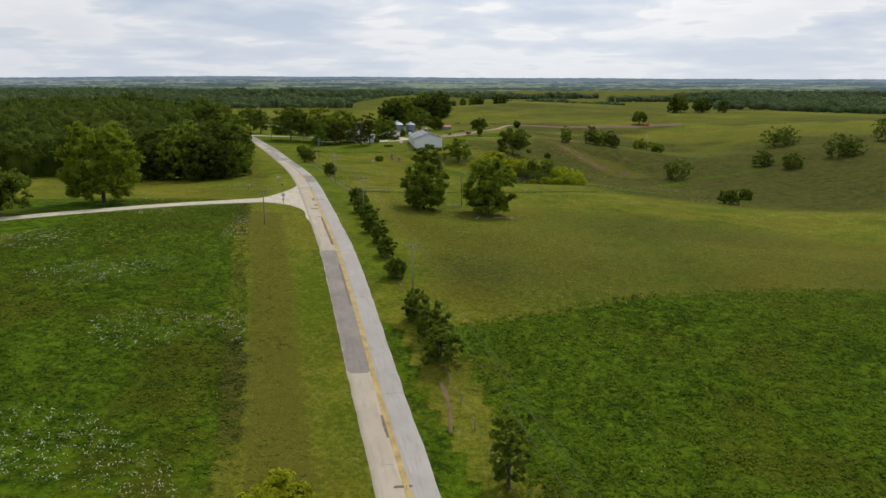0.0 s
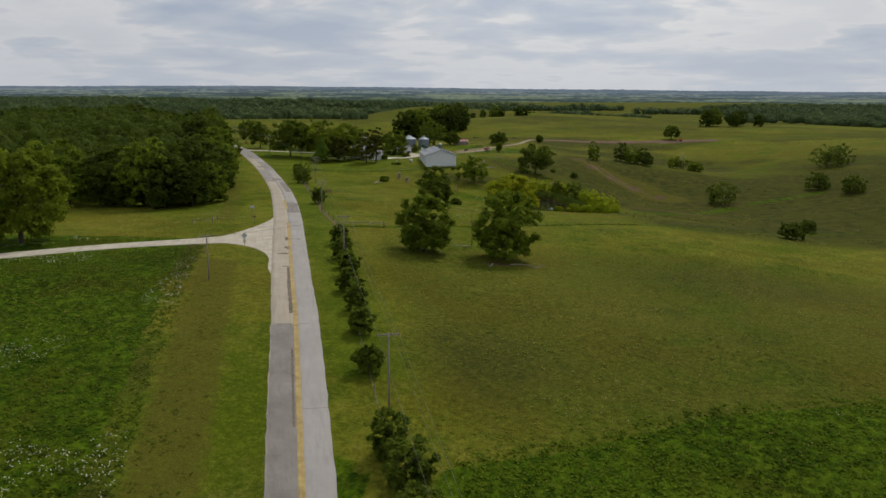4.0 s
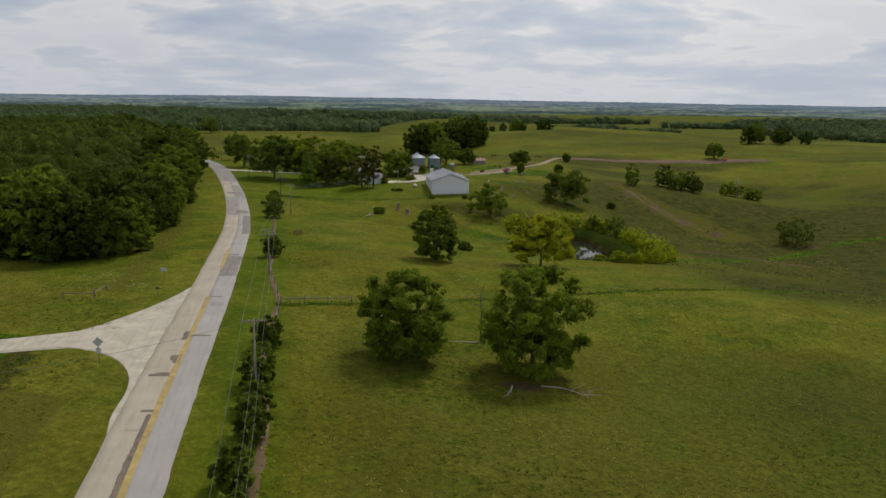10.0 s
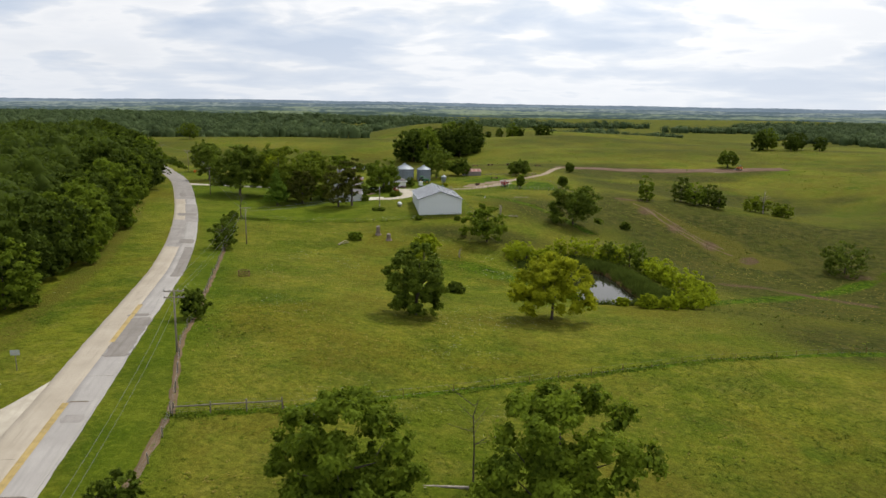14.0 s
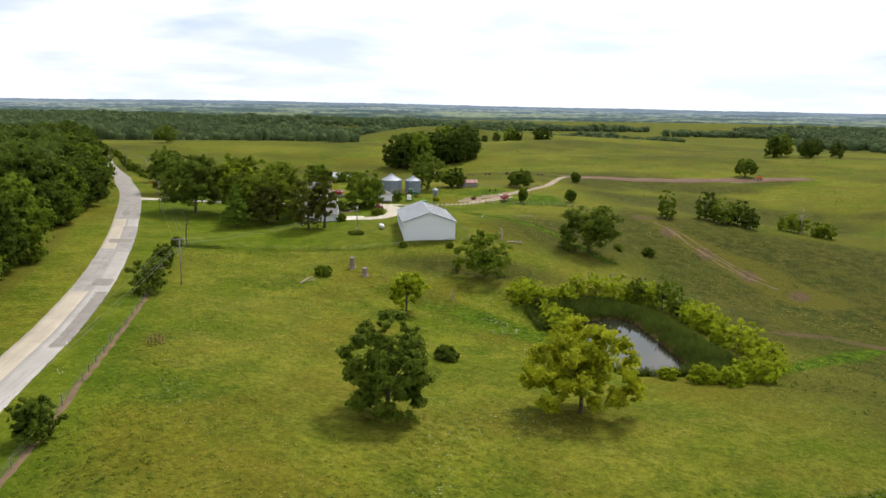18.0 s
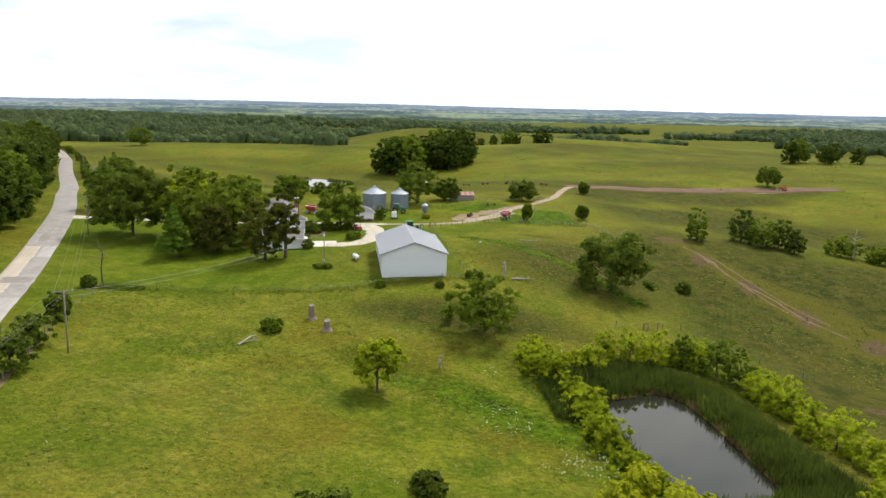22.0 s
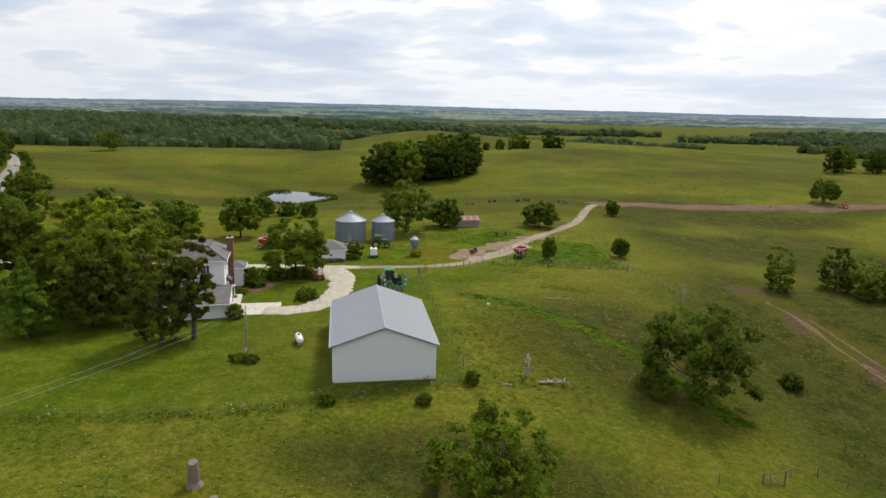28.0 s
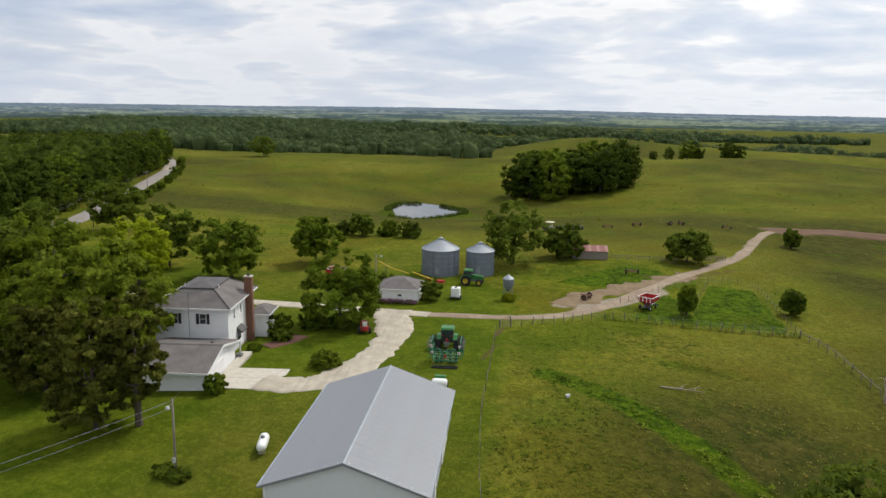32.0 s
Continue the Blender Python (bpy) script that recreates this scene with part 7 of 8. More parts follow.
for i, (x, y) in enumerate(((-22.1, 494), (-14.5, 501), (-5.5, 508), (-2.5, 511), (10, 512), (-10.7, 437.5))):
    old_implement(x, y, 40 * i, "dark rusty farm implement parked in the grass", i)
old_implement(-16.2, 414.2, 75, "rusty plough lying on bare soil beside the track", 9)


def buggy(x, y, rz):
    ob = thing("utility_buggy", on_land(x, y, rz) @ Matrix.Scale(1.25, 4), "dark utility buggy with a cream canopy parked in the grass", "utility vehicle")
    part("body", Geo().box(0, 0, 0.4, 1.4, 2.8, 0.45).prism([(0.5, 0.85), (1.4, 0.85), (1.35, 1.05), (0.6, 1.2)], -0.65, 0.65), M_BLACK, ob)
    part("canopy", Geo().add([(-0.8, -0.9, 1.95), (0.8, -0.9, 1.95), (0.8, 0.8, 1.95), (-0.8, 0.8, 1.95), (-0.65, -0.75, 2.1), (0.65, -0.75, 2.1), (0.65, 0.65, 2.1), (-0.65, 0.65, 2.1)], [(3, 2, 1, 0), (4, 5, 6, 7), (0, 1, 5, 4), (1, 2, 6, 5), (2, 3, 7, 6), (3, 0, 4, 7)]), M_CREAM, ob, "cream canopy")
    part("bench", Geo().box(0, -0.2, 0.85, 1.2, 0.5, 0.15).box(0, -0.45, 0.95, 1.2, 0.1, 0.5), M_CREAM, ob)
    for sx in (-1, 1):
        for yy in (-0.8, 0.7):
            part("canopy_post", Geo().tube([(sx * 0.68, yy, 0.8), (sx * 0.68, yy, 1.97)], 0.03, 5), M_BLACK, ob)
        for yy in (-0.95, 0.95):
            wheel(ob, pose(sx * 0.7, yy, 0.36, 0, 90), 0.36, 0.26, M_STEEL)


buggy(-36.6, 483.9, 70)


def skid_loader(x, y, rz):
    ob = thing("skid_loader", on_land(x, y, rz) @ Matrix.Scale(1.3, 4), "small orange loader parked at the end of the red track", "loader")
    part("body", Geo().prism([(-1.3, 0.4), (0.9, 0.4), (1.0, 1.0), (0.2, 1.1), (-1.2, 1.35)], -0.6, 0.6), M_ORANGE, ob)
    part("cab", Geo().box(-0.55, 0.35, 1.0, 0.08, 0.08, 1.0).box(0.55, 0.35, 1.0, 0.08, 0.08, 1.0).box(-0.55, -0.6, 1.2, 0.08, 0.08, 0.8).box(0.55, -0.6, 1.2, 0.08, 0.08, 0.8).box(0, -0.12, 1.98, 1.25, 1.15, 0.1), M_BLACK, ob)
    for sx in (-1, 1):
        part("lift_arm", Geo().tube([(sx * 0.75, -1.1, 1.4), (sx * 0.75, 0.9, 1.2), (sx * 0.75, 1.5, 0.5)], 0.08, 6), M_ORANGE, ob)
        for yy in (-0.7, 0.6):
            wheel(ob, pose(sx * 0.8, yy, 0.42, 0, 90), 0.42, 0.3, M_TRIM)
    part("bucket", Geo().prism([(1.4, 0.1), (2.2, 0.05), (2.2, 0.15), (1.55, 0.2), (1.45, 0.8), (1.35, 0.8)], -0.95, 0.95), M_STEEL, ob, "steel bucket")


skid_loader(124, 553, 60)
ob = thing("mineral_tub", on_land(-11.4, 364.0), "white plastic tub lying in the pasture", "tub")
ob.scale = (0.6, 0.6, 0.6)
part("tub", Geo().lathe([(0.0, 0.0), (0.34, 0.02), (0.42, 0.5), (0.40, 0.5), (0.33, 0.06), (0, 0.05)], 18), M_TANK, ob)
part("rim", Geo().lathe([(0.40, 0.47), (0.45, 0.48), (0.45, 0.53), (0.40, 0.53), (0.40, 0.47)], 18), M_TANK, ob)
for i in range(6):
    ob = thing("round_bale", on_land(-34.5 + i * 1.15, 487 + i * 0.3, 80), "dark wrapped round bale in a row", "hay bale", "wrapped bales")
    part("bale", Geo().lathe([(0, -0.6), (0.5, -0.6), (0.62, -0.5), (0.62, 0.5), (0.5, 0.6), (0, 0.6)], 18, pose(0, 0, 0.58, 90)), M_BLACK, ob, "", True)
    part("binding", Geo().lathe([(0.63, -0.06), (0.635, 0.0), (0.63, 0.06)], 18, pose(0, 0, 0.58, 90)), M_STEEL, ob)

# ---- poles and wires ----


def power_pole(x, y, h, arms, rz, label, lamp=False):
    ob = thing("power_pole", on_land(x, y, rz), label, "utility pole", "utility poles")
    part("pole", Geo().tube([(0, 0, -1.0), (0, 0, h * 0.5), (0.03, 0, h)], [0.12, 0.105, 0.08], 10), M_POLE, ob, "weathered round wooden pole", True)
    for k in range(arms):
        z = h - 0.35 - 0.75 * k
        arm = part("crossarm", Geo().box(0, 0.12, z, 2.3, 0.10, 0.12), M_POLE, ob, "wooden crossarm")
        for x_ in (-1.05, -0.45, 0.45, 1.05):
            part("insulator", Geo().lathe([(0.05, z + 0.12), (0.06, z + 0.2), (0.03, z + 0.28), (0, z + 0.28)], 8, pose(x_, 0.12, 0)), M_CERAMIC, arm)
        for s in (-1, 1):
            part("brace", Geo().tube([(s * 0.7, 0.12, z), (0, 0.13, z - 0.55)], 0.018, 4), M_STEEL, ob)
    if lamp:
        part("lamp_arm", Geo().tube([(0, 0, h - 0.5), (0.2, -0.5, h - 0.35), (0.25, -0.9, h - 0.4)], 0.03, 6), M_STEEL, ob)
        part("yard_lamp", Geo().lathe([(0.0, h - 0.3), (0.12, h - 0.33), (0.2, h - 0.5), (0.17, h - 0.62), (0, h - 0.64)], 12, pose(0.25, -0.9, 0)), M_SIGN, ob, "grey yard light")
        part("meter_box", Geo().box(0, -0.2, 1.2, 0.28, 0.18, 0.45), M_SIGN, ob, "grey meter box")
    return ob


POLES = [(12.5, 34, 8.4), (-9.6, 104.9, 8.2), (-24.5, 153.6, 8.4), (-40.1, 202.2, 7.6), (-62.5, 284, 8.6), (-100.8, 354, 9.0), (-144, 432, 9.0), (-196, 512, 9.0)]
for i, (x, y, h) in enumerate(POLES):
    j = min(i, len(POLES) - 2)
    rz = math.degrees(math.atan2(POLES[j + 1][1] - POLES[j][1], POLES[j + 1][0] - POLES[j][0])) - 90
    power_pole(x, y, h, 2 if i in (3, 6) else 1, rz, "wooden power pole with crossarm beside the road fence")
power_pole(-41.4, 137.6, 6.8, 1, 40, "wooden power pole with crossarm in the flowery field")
power_pole(-41.2, 335.7, 7.1, 0, 0, "slim pole with a yard light on the lawn", True)
power_pole(-52.0, 402.5, 7.5, 0, 100, "slim yard pole beside the white shed", True)
power_pole(-118.5, 396, 8.5, 1, 60, "wooden power pole beside the driveway mouth")


def wire(a, b, sag, name="power_line", label="thin sagging power line between poles", r=0.012, mat=None):
    pts = []
    for k in range(13):
        t = k / 12
        pts.append(tuple(a[i] + (b[i] - a[i]) * t for i in range(2)) + (a[2] + (b[2] - a[2]) * t - 4 * sag * t * (1 - t),))
    ob = new(name, Geo().tube(pts, r, 4).mesh(name, mat or M_WIRE))
    return tagged(ob, label, "power line", "power lines")


for (x0, y0, h0), (x1, y1, h1) in zip(POLES[:-1], POLES[1:]):
    d = Vector((x1 - x0, y1 - y0, 0)).normalized()
    nrm = Vector((d.y, -d.x, 0))
    for o in (-1.05, 0.45, 1.05):
        a = (x0 + nrm.x * o + d.x * 0.12, y0 + nrm.y * o + d.y * 0.12, gz(x0, y0) + h0 - 0.02)
        b = (x1 + nrm.x * o + d.x * 0.12, y1 + nrm.y * o + d.y * 0.12, gz(x1, y1) + h1 - 0.02)
        wire(a, b, 0.9)
for o in (0.0, 1.1):
    wire((-62.5, 284, gz(-62.5, 284) + 8.3 - o * 0.6), (-41.2, 335.7, gz(-41.2, 335.7) + 6.9 - o * 0.6), 1.3, label="pale sagging service wire to the yard pole", r=0.010, mat=M_GALVR)
wire((-41.4, 137.6, gz(-41.4, 137.6) + 6.6), (-24.5, 153.6, gz(-24.5, 153.6) + 8.3), 0.5)
wire((-41.2, 335.7, gz(-41.2, 335.7) + 6.8), (-54.3, 357, 7.0), 0.5)

# ---- fences ----


def fence(name, pts, step, h, label, rails=0, strands=4, wood=True, seed=0):
    r = np.random.default_rng(seed)
    ob = thing(name, pose(0, 0, 0), label, "fence", "pasture fences")
    line = spline(pts, step)
    tops = []
    post = Geo().tube([(0, 0, -0.4), (0, 0, h)], [0.07, 0.06], 7).mesh("post", M_POST) if wood else Geo().box(0, 0, -0.3, 0.05, 0.05, h + 0.3).mesh("post", M_RUST)
    for p in line:
        x, y = p + r.normal(0, 0.06, 2)
        z = gz(x, y)
        part("post", post, None, ob, at=pose(x, y, z, r.normal(0, 2.5), r.normal(0, 2.5), r.uniform(0, 360)) @ Matrix.Scale(r.uniform(0.85, 1.12), 4))
        tops.append((x, y, z))
    for k in range(strands):
        f = 0.25 + 0.72 * k / max(1, strands - 1)
        part("wire", Geo().tube([(x, y, z + h * f) for x, y, z in tops], 0.007, 3, caps=False), M_WIRE, ob)
    for k in range(rails):
        f = 0.45 + 0.45 * k / max(1, rails - 1) if rails > 1 else 0.7
        for a, b in zip(tops[:-1], tops[1:]):
            part("rail", Geo().tube([(a[0], a[1], a[2] + h * f), (b[0], b[1], b[2] + h * f + r.normal(0, 0.03))], 0.06, 6), M_POST, ob)
    return ob


fence("road_fence", FENCE_ROAD, 4.2, 1.15, "wire fence on weathered posts along the road", seed=1)
fence("cross_fence", DITCH[:2], 2.6, 1.25, "short wooden cross fence with woven wire", 1, 5, seed=2)
fence("cross_fence", DITCH[1:], 5.0, 0.9, "low sagging wire fence along a weedy ditch", 0, 2, False, 3)
fence("lawn_fence", LAWN_EDGE[:5], 3.6, 1.1, "wire fence on steel posts round the lawn", 0, 3, False, 4)
fence("yard_fence", LAWN_EDGE[4:], 3.4, 1.1, "wire fence between the lawn and the pasture", 0, 3, False, 5)
fence("garden_fence", [(-26, 389.5), (-19, 396.5), (-12, 402.2), (0.2, 402.8), (9, 404), (17, 405.5)], 1.7, 1.35, "tall rusty wire fence round the garden", 0, 5, True, 6)
fence("garden_fence", [(-10.5, 413), (-3.4, 426.5), (4, 436), (12.1, 436), (17, 405.5)], 2.2, 1.2, "rusty wire fence on the far side of the garden", 0, 4, False, 7)
fence("garden_fence", [(-1, 404), (1.5, 418), (4, 434)], 2.0, 1.1, "low fence between two garden plots", 0, 3, False, 8)
fence("corral_fence", [(17, 405.5), (20, 400), (22, 393), (24, 386)], 2.0, 1.2, "broken wooden corral fence on the slope", 1, 2, True, 9)
fence("shed_fence", [(-17, 449), (-8, 451), (2, 455), (8, 461)], 2.2, 1.2, "wooden rail fence behind the shed", 2, 0, True, 10)
fence("corner_rails", [(-58.7, 182.7), (-59.2, 186.6)], 2.1, 1.15, "dark wooden corner rails on the verge", 1, 0, True, 11)
fence("corner_rails", [(-62.5, 181.2), (-58.7, 182.7)], 4.0, 1.15, "dark wooden corner rails on the verge", 1, 0, True, 12)
fence("pasture_fence", [(14, 322), (20, 324), (27, 329), (36, 322), (50, 312)], 3.2, 1.0, "sagging wooden pasture fence above the pond", 0, 2, True, 13)


def cattle_gate(x, y, rz, w=2.6):
    ob = thing("cattle_gate", on_land(x, y, rz), "rusty red tube cattle gate", "gate")
    part("frame", Geo().tube([(-w / 2, 0, 0.1), (-w / 2, 0, 1.25), (w / 2, 0, 1.25), (w / 2, 0, 0.1), (-w / 2, 0, 0.1)], 0.03, 6), M_RUST, ob)
    for k in range(4):
        part("bar", Geo().tube([(-w / 2, 0, 0.3 + k * 0.23), (w / 2, 0, 0.3 + k * 0.23)], 0.022, 5), M_RUST, ob)
    for s in (-1, 1):
        part("post", Geo().tube([(s * (w / 2 + 0.12), 0, -0.3), (s * (w / 2 + 0.12), 0, 1.4)], 0.08, 7), M_POST, ob)


cattle_gate(20.6, 324.4, 20)
cattle_gate(-25.6, 391.5, 70)
cattle_gate(5.4, 459.5, 25, 4.0)

# ---- signs and roadside things ----


def road_sign(x, y, rz, h, shape, label):
    ob = thing("road_sign", on_land(x, y, rz), label, "road sign", "road signs")
    part("post", Geo().box(0, 0, -0.3, 0.07, 0.05, h + 0.25), M_POST, ob)
    if shape == "diamond":
        part("plate", Geo().box(-0.0, -0.04, -0.38, 0.76, 0.012, 0.76, pose(0, 0, h - 0.1, 0, 45)), M_SIGN, ob, "bare metal back of a diamond sign")
        part("lower_plate", Geo().box(0, -0.04, h - 1.35, 0.45, 0.012, 0.6), M_SIGN, ob)
    else:
        part("plate", Geo().box(0, -0.04, h - 0.6, 0.95, 0.012, 0.6), M_SIGN, ob, "bare metal back of a rectangular sign")
    for k in (-0.25, 0.15):
        part("bolt", Geo().box(0, -0.055, h + k - 0.25, 0.04, 0.03, 0.04), M_STEEL, ob)


road_sign(-43.0, 157.7, 20, 2.6, "diamond", "grey diamond road sign seen from behind")
road_sign(-53.8, 193.5, 15, 2.3, "rect", "pale rectangular road sign seen from behind")
ob = thing("mailbox", on_land(-50.6, 185.2, 30), "dark mailbox on a short post beside the junction", "mailbox")
part("post", Geo().box(0, 0, -0.3, 0.1, 0.1, 1.35), M_POST, ob)
part("box", Geo().prism([(-0.12, 1.05), (0.12, 1.05), (0.12, 1.2), (0.06, 1.29), (-0.06, 1.29), (-0.12, 1.2)], -0.28, 0.28), M_BLACK, ob, "black metal box")
part("flag", Geo().box(0.1, -0.14, 1.15, 0.16, 0.01, 0.08), M_RED, ob)
ob = thing("road_marker", on_land(-128.5, 404, 25), "orange diamond roadside marker on a post", "road sign")
part("post", Geo().box(0, 0, -0.2, 0.06, 0.06, 2.4), M_POST, ob)
part("plate", Geo().box(0, -0.05, -0.5, 1.0, 0.015, 1.0, pose(0, 0, 1.9, 0, 45)), M_ORANGE, ob, "orange diamond plate")

# ---- stumps and deadwood ----


def stump(x, y, h, r, seed):
    g = np.random.default_rng(seed)
    ob = thing("tree_stump", on_land(x, y), "grey flared tree stump with a pale cut top", "stump", "tree stumps")
    n = 14
    vs, fs = [], []
    wob = g.uniform(0.85, 1.2, n)
    for z, k in ((-0.2, 1.75), (0.1, 1.35), (0.45, 1.0), (h, 0.8)):
        for i in range(n):
            q = 2 * math.pi * i / n
            kk = k * (wob[i] if z < 0.3 else 1 + (wob[i] - 1) * 0.35)
            vs.append((r * kk * math.cos(q), r * kk * math.sin(q), z + (0.12 * math.sin(q) if z == h else 0)))
    for j in range(3):
        fs += [(j * n + i, j * n + (i + 1) % n, (j + 1) * n + (i + 1) % n, (j + 1) * n + i) for i in range(n)]
    part("trunk", Geo().add(vs, fs), M_STUMP, ob)
    part("cut_top", Geo().add([(x_, y_, z_ + 0.004) for x_, y_, z_ in vs[-n:]], [tuple(range(n))]).add([(x_, y_, z_ - 0.05) for x_, y_, z_ in vs[-n:]], [tuple(range(n))[::-1]]), M_POST, ob, "sawn grey top")


stump(-36.7, 309.5, 2.3, 0.55, 1)
stump(-33.2, 305.5, 1.6, 0.6, 2)


def deadwood(x, y, rz, ln, r, seed, label, name="fallen_log", up=0.0):
    g = np.random.default_rng(seed)
    ob = thing(name, on_land(x, y, rz), label, "dead wood", "dead wood")
    pts = [(0, 0, r * 0.8), (ln * 0.35, g.normal(0, 0.15), r + up * 0.4), (ln * 0.7, g.normal(0, 0.3), r + up * 0.8), (ln, g.normal(0, 0.5), r * 0.6 + up)]
    part("log", Geo().tube(pts, [r, r * 0.85, r * 0.6, r * 0.25], 8), M_DEADWOOD, ob)
    for k in range(5):
        f = g.uniform(0.3, 0.9)
        b = (ln * f, 0, r)
        q = g.uniform(-1.2, 1.2)
        l2 = ln * g.uniform(0.15, 0.4)
        part("branch", Geo().tube([b, (b[0] + l2 * 0.5 * math.cos(q), l2 * 0.5 * math.sin(q), r + g.uniform(0, 0.3)), (b[0] + l2 * math.cos(q), l2 * math.sin(q), r * 0.5 + g.uniform(-0.1, 0.5))], [r * 0.4, r * 0.3, r * 0.1], 5), M_DEADWOOD, ob)
    return ob


deadwood(-43.9, 295.6, 62, 3.6, 0.16, 1, "bleached fallen branch in the grass", up=0.6)
deadwood(0.2, 167.0, -96, 3.6, 0.12, 2, "bleached forked branch lying under a tree")
deadwood(3.5, 168.3, -14, 7.0, 0.09, 3, "grey fallen branch lying under a tree")
deadwood(-4.5, 180.6, 190, 8.0, 0.14, 4, "long pale fallen limb in the pasture", up=0.3)
deadwood(-4.2, 335.4, 15, 3.6, 0.18, 5, "pile of grey fallen branches")
deadwood(-7.5, 333.6, 150, 3.0, 0.12, 6, "grey fallen branches below a snag")
deadwood(-2.0, 337.0, -40, 2.6, 0.10, 7, "grey fallen branches below a snag")
deadwood(-1.9, 373.2, 8, 5.0, 0.10, 8, "thin pale pole lying in the pasture")
deadwood(-20.5, 190.0, -30, 2.4, 0.07, 9, "short pale stick beside a cross fence")


def snag(x, y, h, r, seed, label):
    g = np.random.default_rng(seed)
    ob = thing("dead_tree", on_land(x, y), label, "dead tree", "dead trees")
    pts = [(0, 0, -0.3), (g.normal(0, 0.1), g.normal(0, 0.1), h * 0.4), (g.normal(0, 0.2), g.normal(0, 0.2), h * 0.75), (g.normal(0, 0.35), g.normal(0, 0.35), h)]
    part("trunk", Geo().tube(pts, [r * 1.2, r * 0.8, r * 0.5, r * 0.1], 8), M_DEADWOOD if seed % 2 else M_BARK, ob)
    for k in range(9):
        f = g.uniform(0.3, 0.9)
        q = g.uniform(0, 6.28)
        l2 = h * g.uniform(0.15, 0.36)
        z = h * f
        part("limb", Geo().tube([(0, 0, z), (l2 * 0.5 * math.cos(q), l2 * 0.5 * math.sin(q), z + l2 * 0.25), (l2 * math.cos(q), l2 * math.sin(q), z + l2 * g.uniform(0.2, 0.7))], [r * 0.4, r * 0.25, r * 0.06], 5), M_DEADWOOD if seed % 2 else M_BARK, ob)


snag(-4.2, 181.6, 8.6, 0.08, 2, "bare grey dead tree trunk in the pasture")
snag(-5.7, 337.0, 3.0, 0.26, 3, "broken grey snag with short limbs")
snag(-76.2, 316.5, 7.5, 0.14, 4, "slender bare tree at the lawn fence")
snag(-14.3, 296.3, 2.2, 0.16, 5, "leaning grey broken trunk")
snag(90.5, 404.5, 9.0, 0.2, 7, "tall pale dead tree on the slope")
snag(24, 384, 4.0, 0.12, 9, "bare dead sapling on the slope")
ob = thing("bale_feeder", on_land(-49.6, 248.4), "dark round steel hay feeder in the pasture", "hay feeder")
for z in (0.2, 0.6, 1.0):
    part("ring", Geo().tube([(1.0 * math.cos(k * math.pi / 10), 1.0 * math.sin(k * math.pi / 10), z) for k in range(21)], 0.035, 5), M_RUST, ob)
for k in range(12):
    part("bar", Geo().tube([(math.cos(k * math.pi / 6), math.sin(k * math.pi / 6), 0), (math.cos(k * math.pi / 6), math.sin(k * math.pi / 6), 1.05)], 0.03, 5), M_RUST, ob)


def yard_bush(x, y, h, r, mat, label, seed):
    return tree(x, y, h, r, mat, seed, label, "bush", 50, 5000, 0.13, 0.0, group="yard bushes", ragged=0.2)


yard_bush(-41.2, 363.5, 1.9, 1.9, L_YARD, "rounded green yard bush on mulch", 501)
yard_bush(-40.4, 335.2, 0.8, 0.9, L_OAK, "low dark plants round the foot of a pole", 502)
yard_bush(-42.3, 335.6, 0.6, 1.0, L_OAK, "low dark plants round the foot of a pole", 503)
yard_bush(-48.9, 351.9, 2.2, 1.3, L_MID, "green shrub at the garage corner", 504)
yard_bush(-54.5, 374.5, 3.2, 1.9, L_MID, "green shrub beside the brick chimney", 505)
yard_bush(-52.5, 372.0, 1.6, 1.3, L_OAK, "dark shrub in a mulched bed", 506)
yard_bush(-51.5, 379.5, 2.0, 2.4, L_OAK, "dark clipped hedge behind the house", 507)
yard_bush(-47.5, 381.5, 1.9, 2.4, L_OAK, "dark clipped hedge behind the house", 508)
yard_bush(-53.5, 366.5, 0.9, 0.9, L_MID, "small green shrub beside the path", 509)
yard_bush(-51.4, 404.8, 3.8, 2.4, L_OAK, "dark shrub behind the white shed", 510)
yard_bush(-41.8, 402.8, 4.2, 2.0, L_OAK, "dark shrub against the shed wall", 511)
yard_bush(-29.0, 407.6, 1.3, 1.1, L_LIGHT, "light weeds round the feed hopper", 512)
yard_bush(-12.3, 333.3, 1.5, 0.8, L_MID, "dark weedy shrub on the fence line", 513)
yard_bush(-28.2, 325.9, 1.1, 0.8, L_MID, "dark weedy shrub on the fence line", 514)
yard_bush(-17.4, 327.5, 1.1, 0.8, L_OAK, "dark weedy shrub on the fence line", 515)
yard_bush(-77.5, 314.5, 2.2, 1.3, L_OAK, "dark shrub at the fence corner", 516)
bed = tagged(new("mulch_bed", mesh_np("mulch_bed", *ribbon(spline([(-53.0, 368.5), (-51.6, 371.5), (-51.2, 375)], 0.8), 1.3, 1.2, 0.09), M_MULCH, True)), "dark red mulch flower bed beside the house", "flower bed", kind="structure")
fr2 = np.random.default_rng(77)
n = 900
u = fr2.uniform(-3.4, 3.4, n)
q = np.column_stack([-46.3 + 0.974 * u + 0.225 * 0.6, 398.9 + 0.225 * u - 0.65 + fr2.normal(0, 0.22, n)])
c = np.column_stack([q, land(q[:, 0], q[:, 1]) + fr2.uniform(0.1, 0.85, n)])
v, f = leaf_quads(fr2, c, np.full(n, 0.09), np.tile([0, -0.4, 1.0], (n, 1)))
fl = tagged(new("flower_border", mesh_np("flower_border", v, f, M_PURPLE)), "purple flowering border along the shed wall", "flowers", kind="stuff")
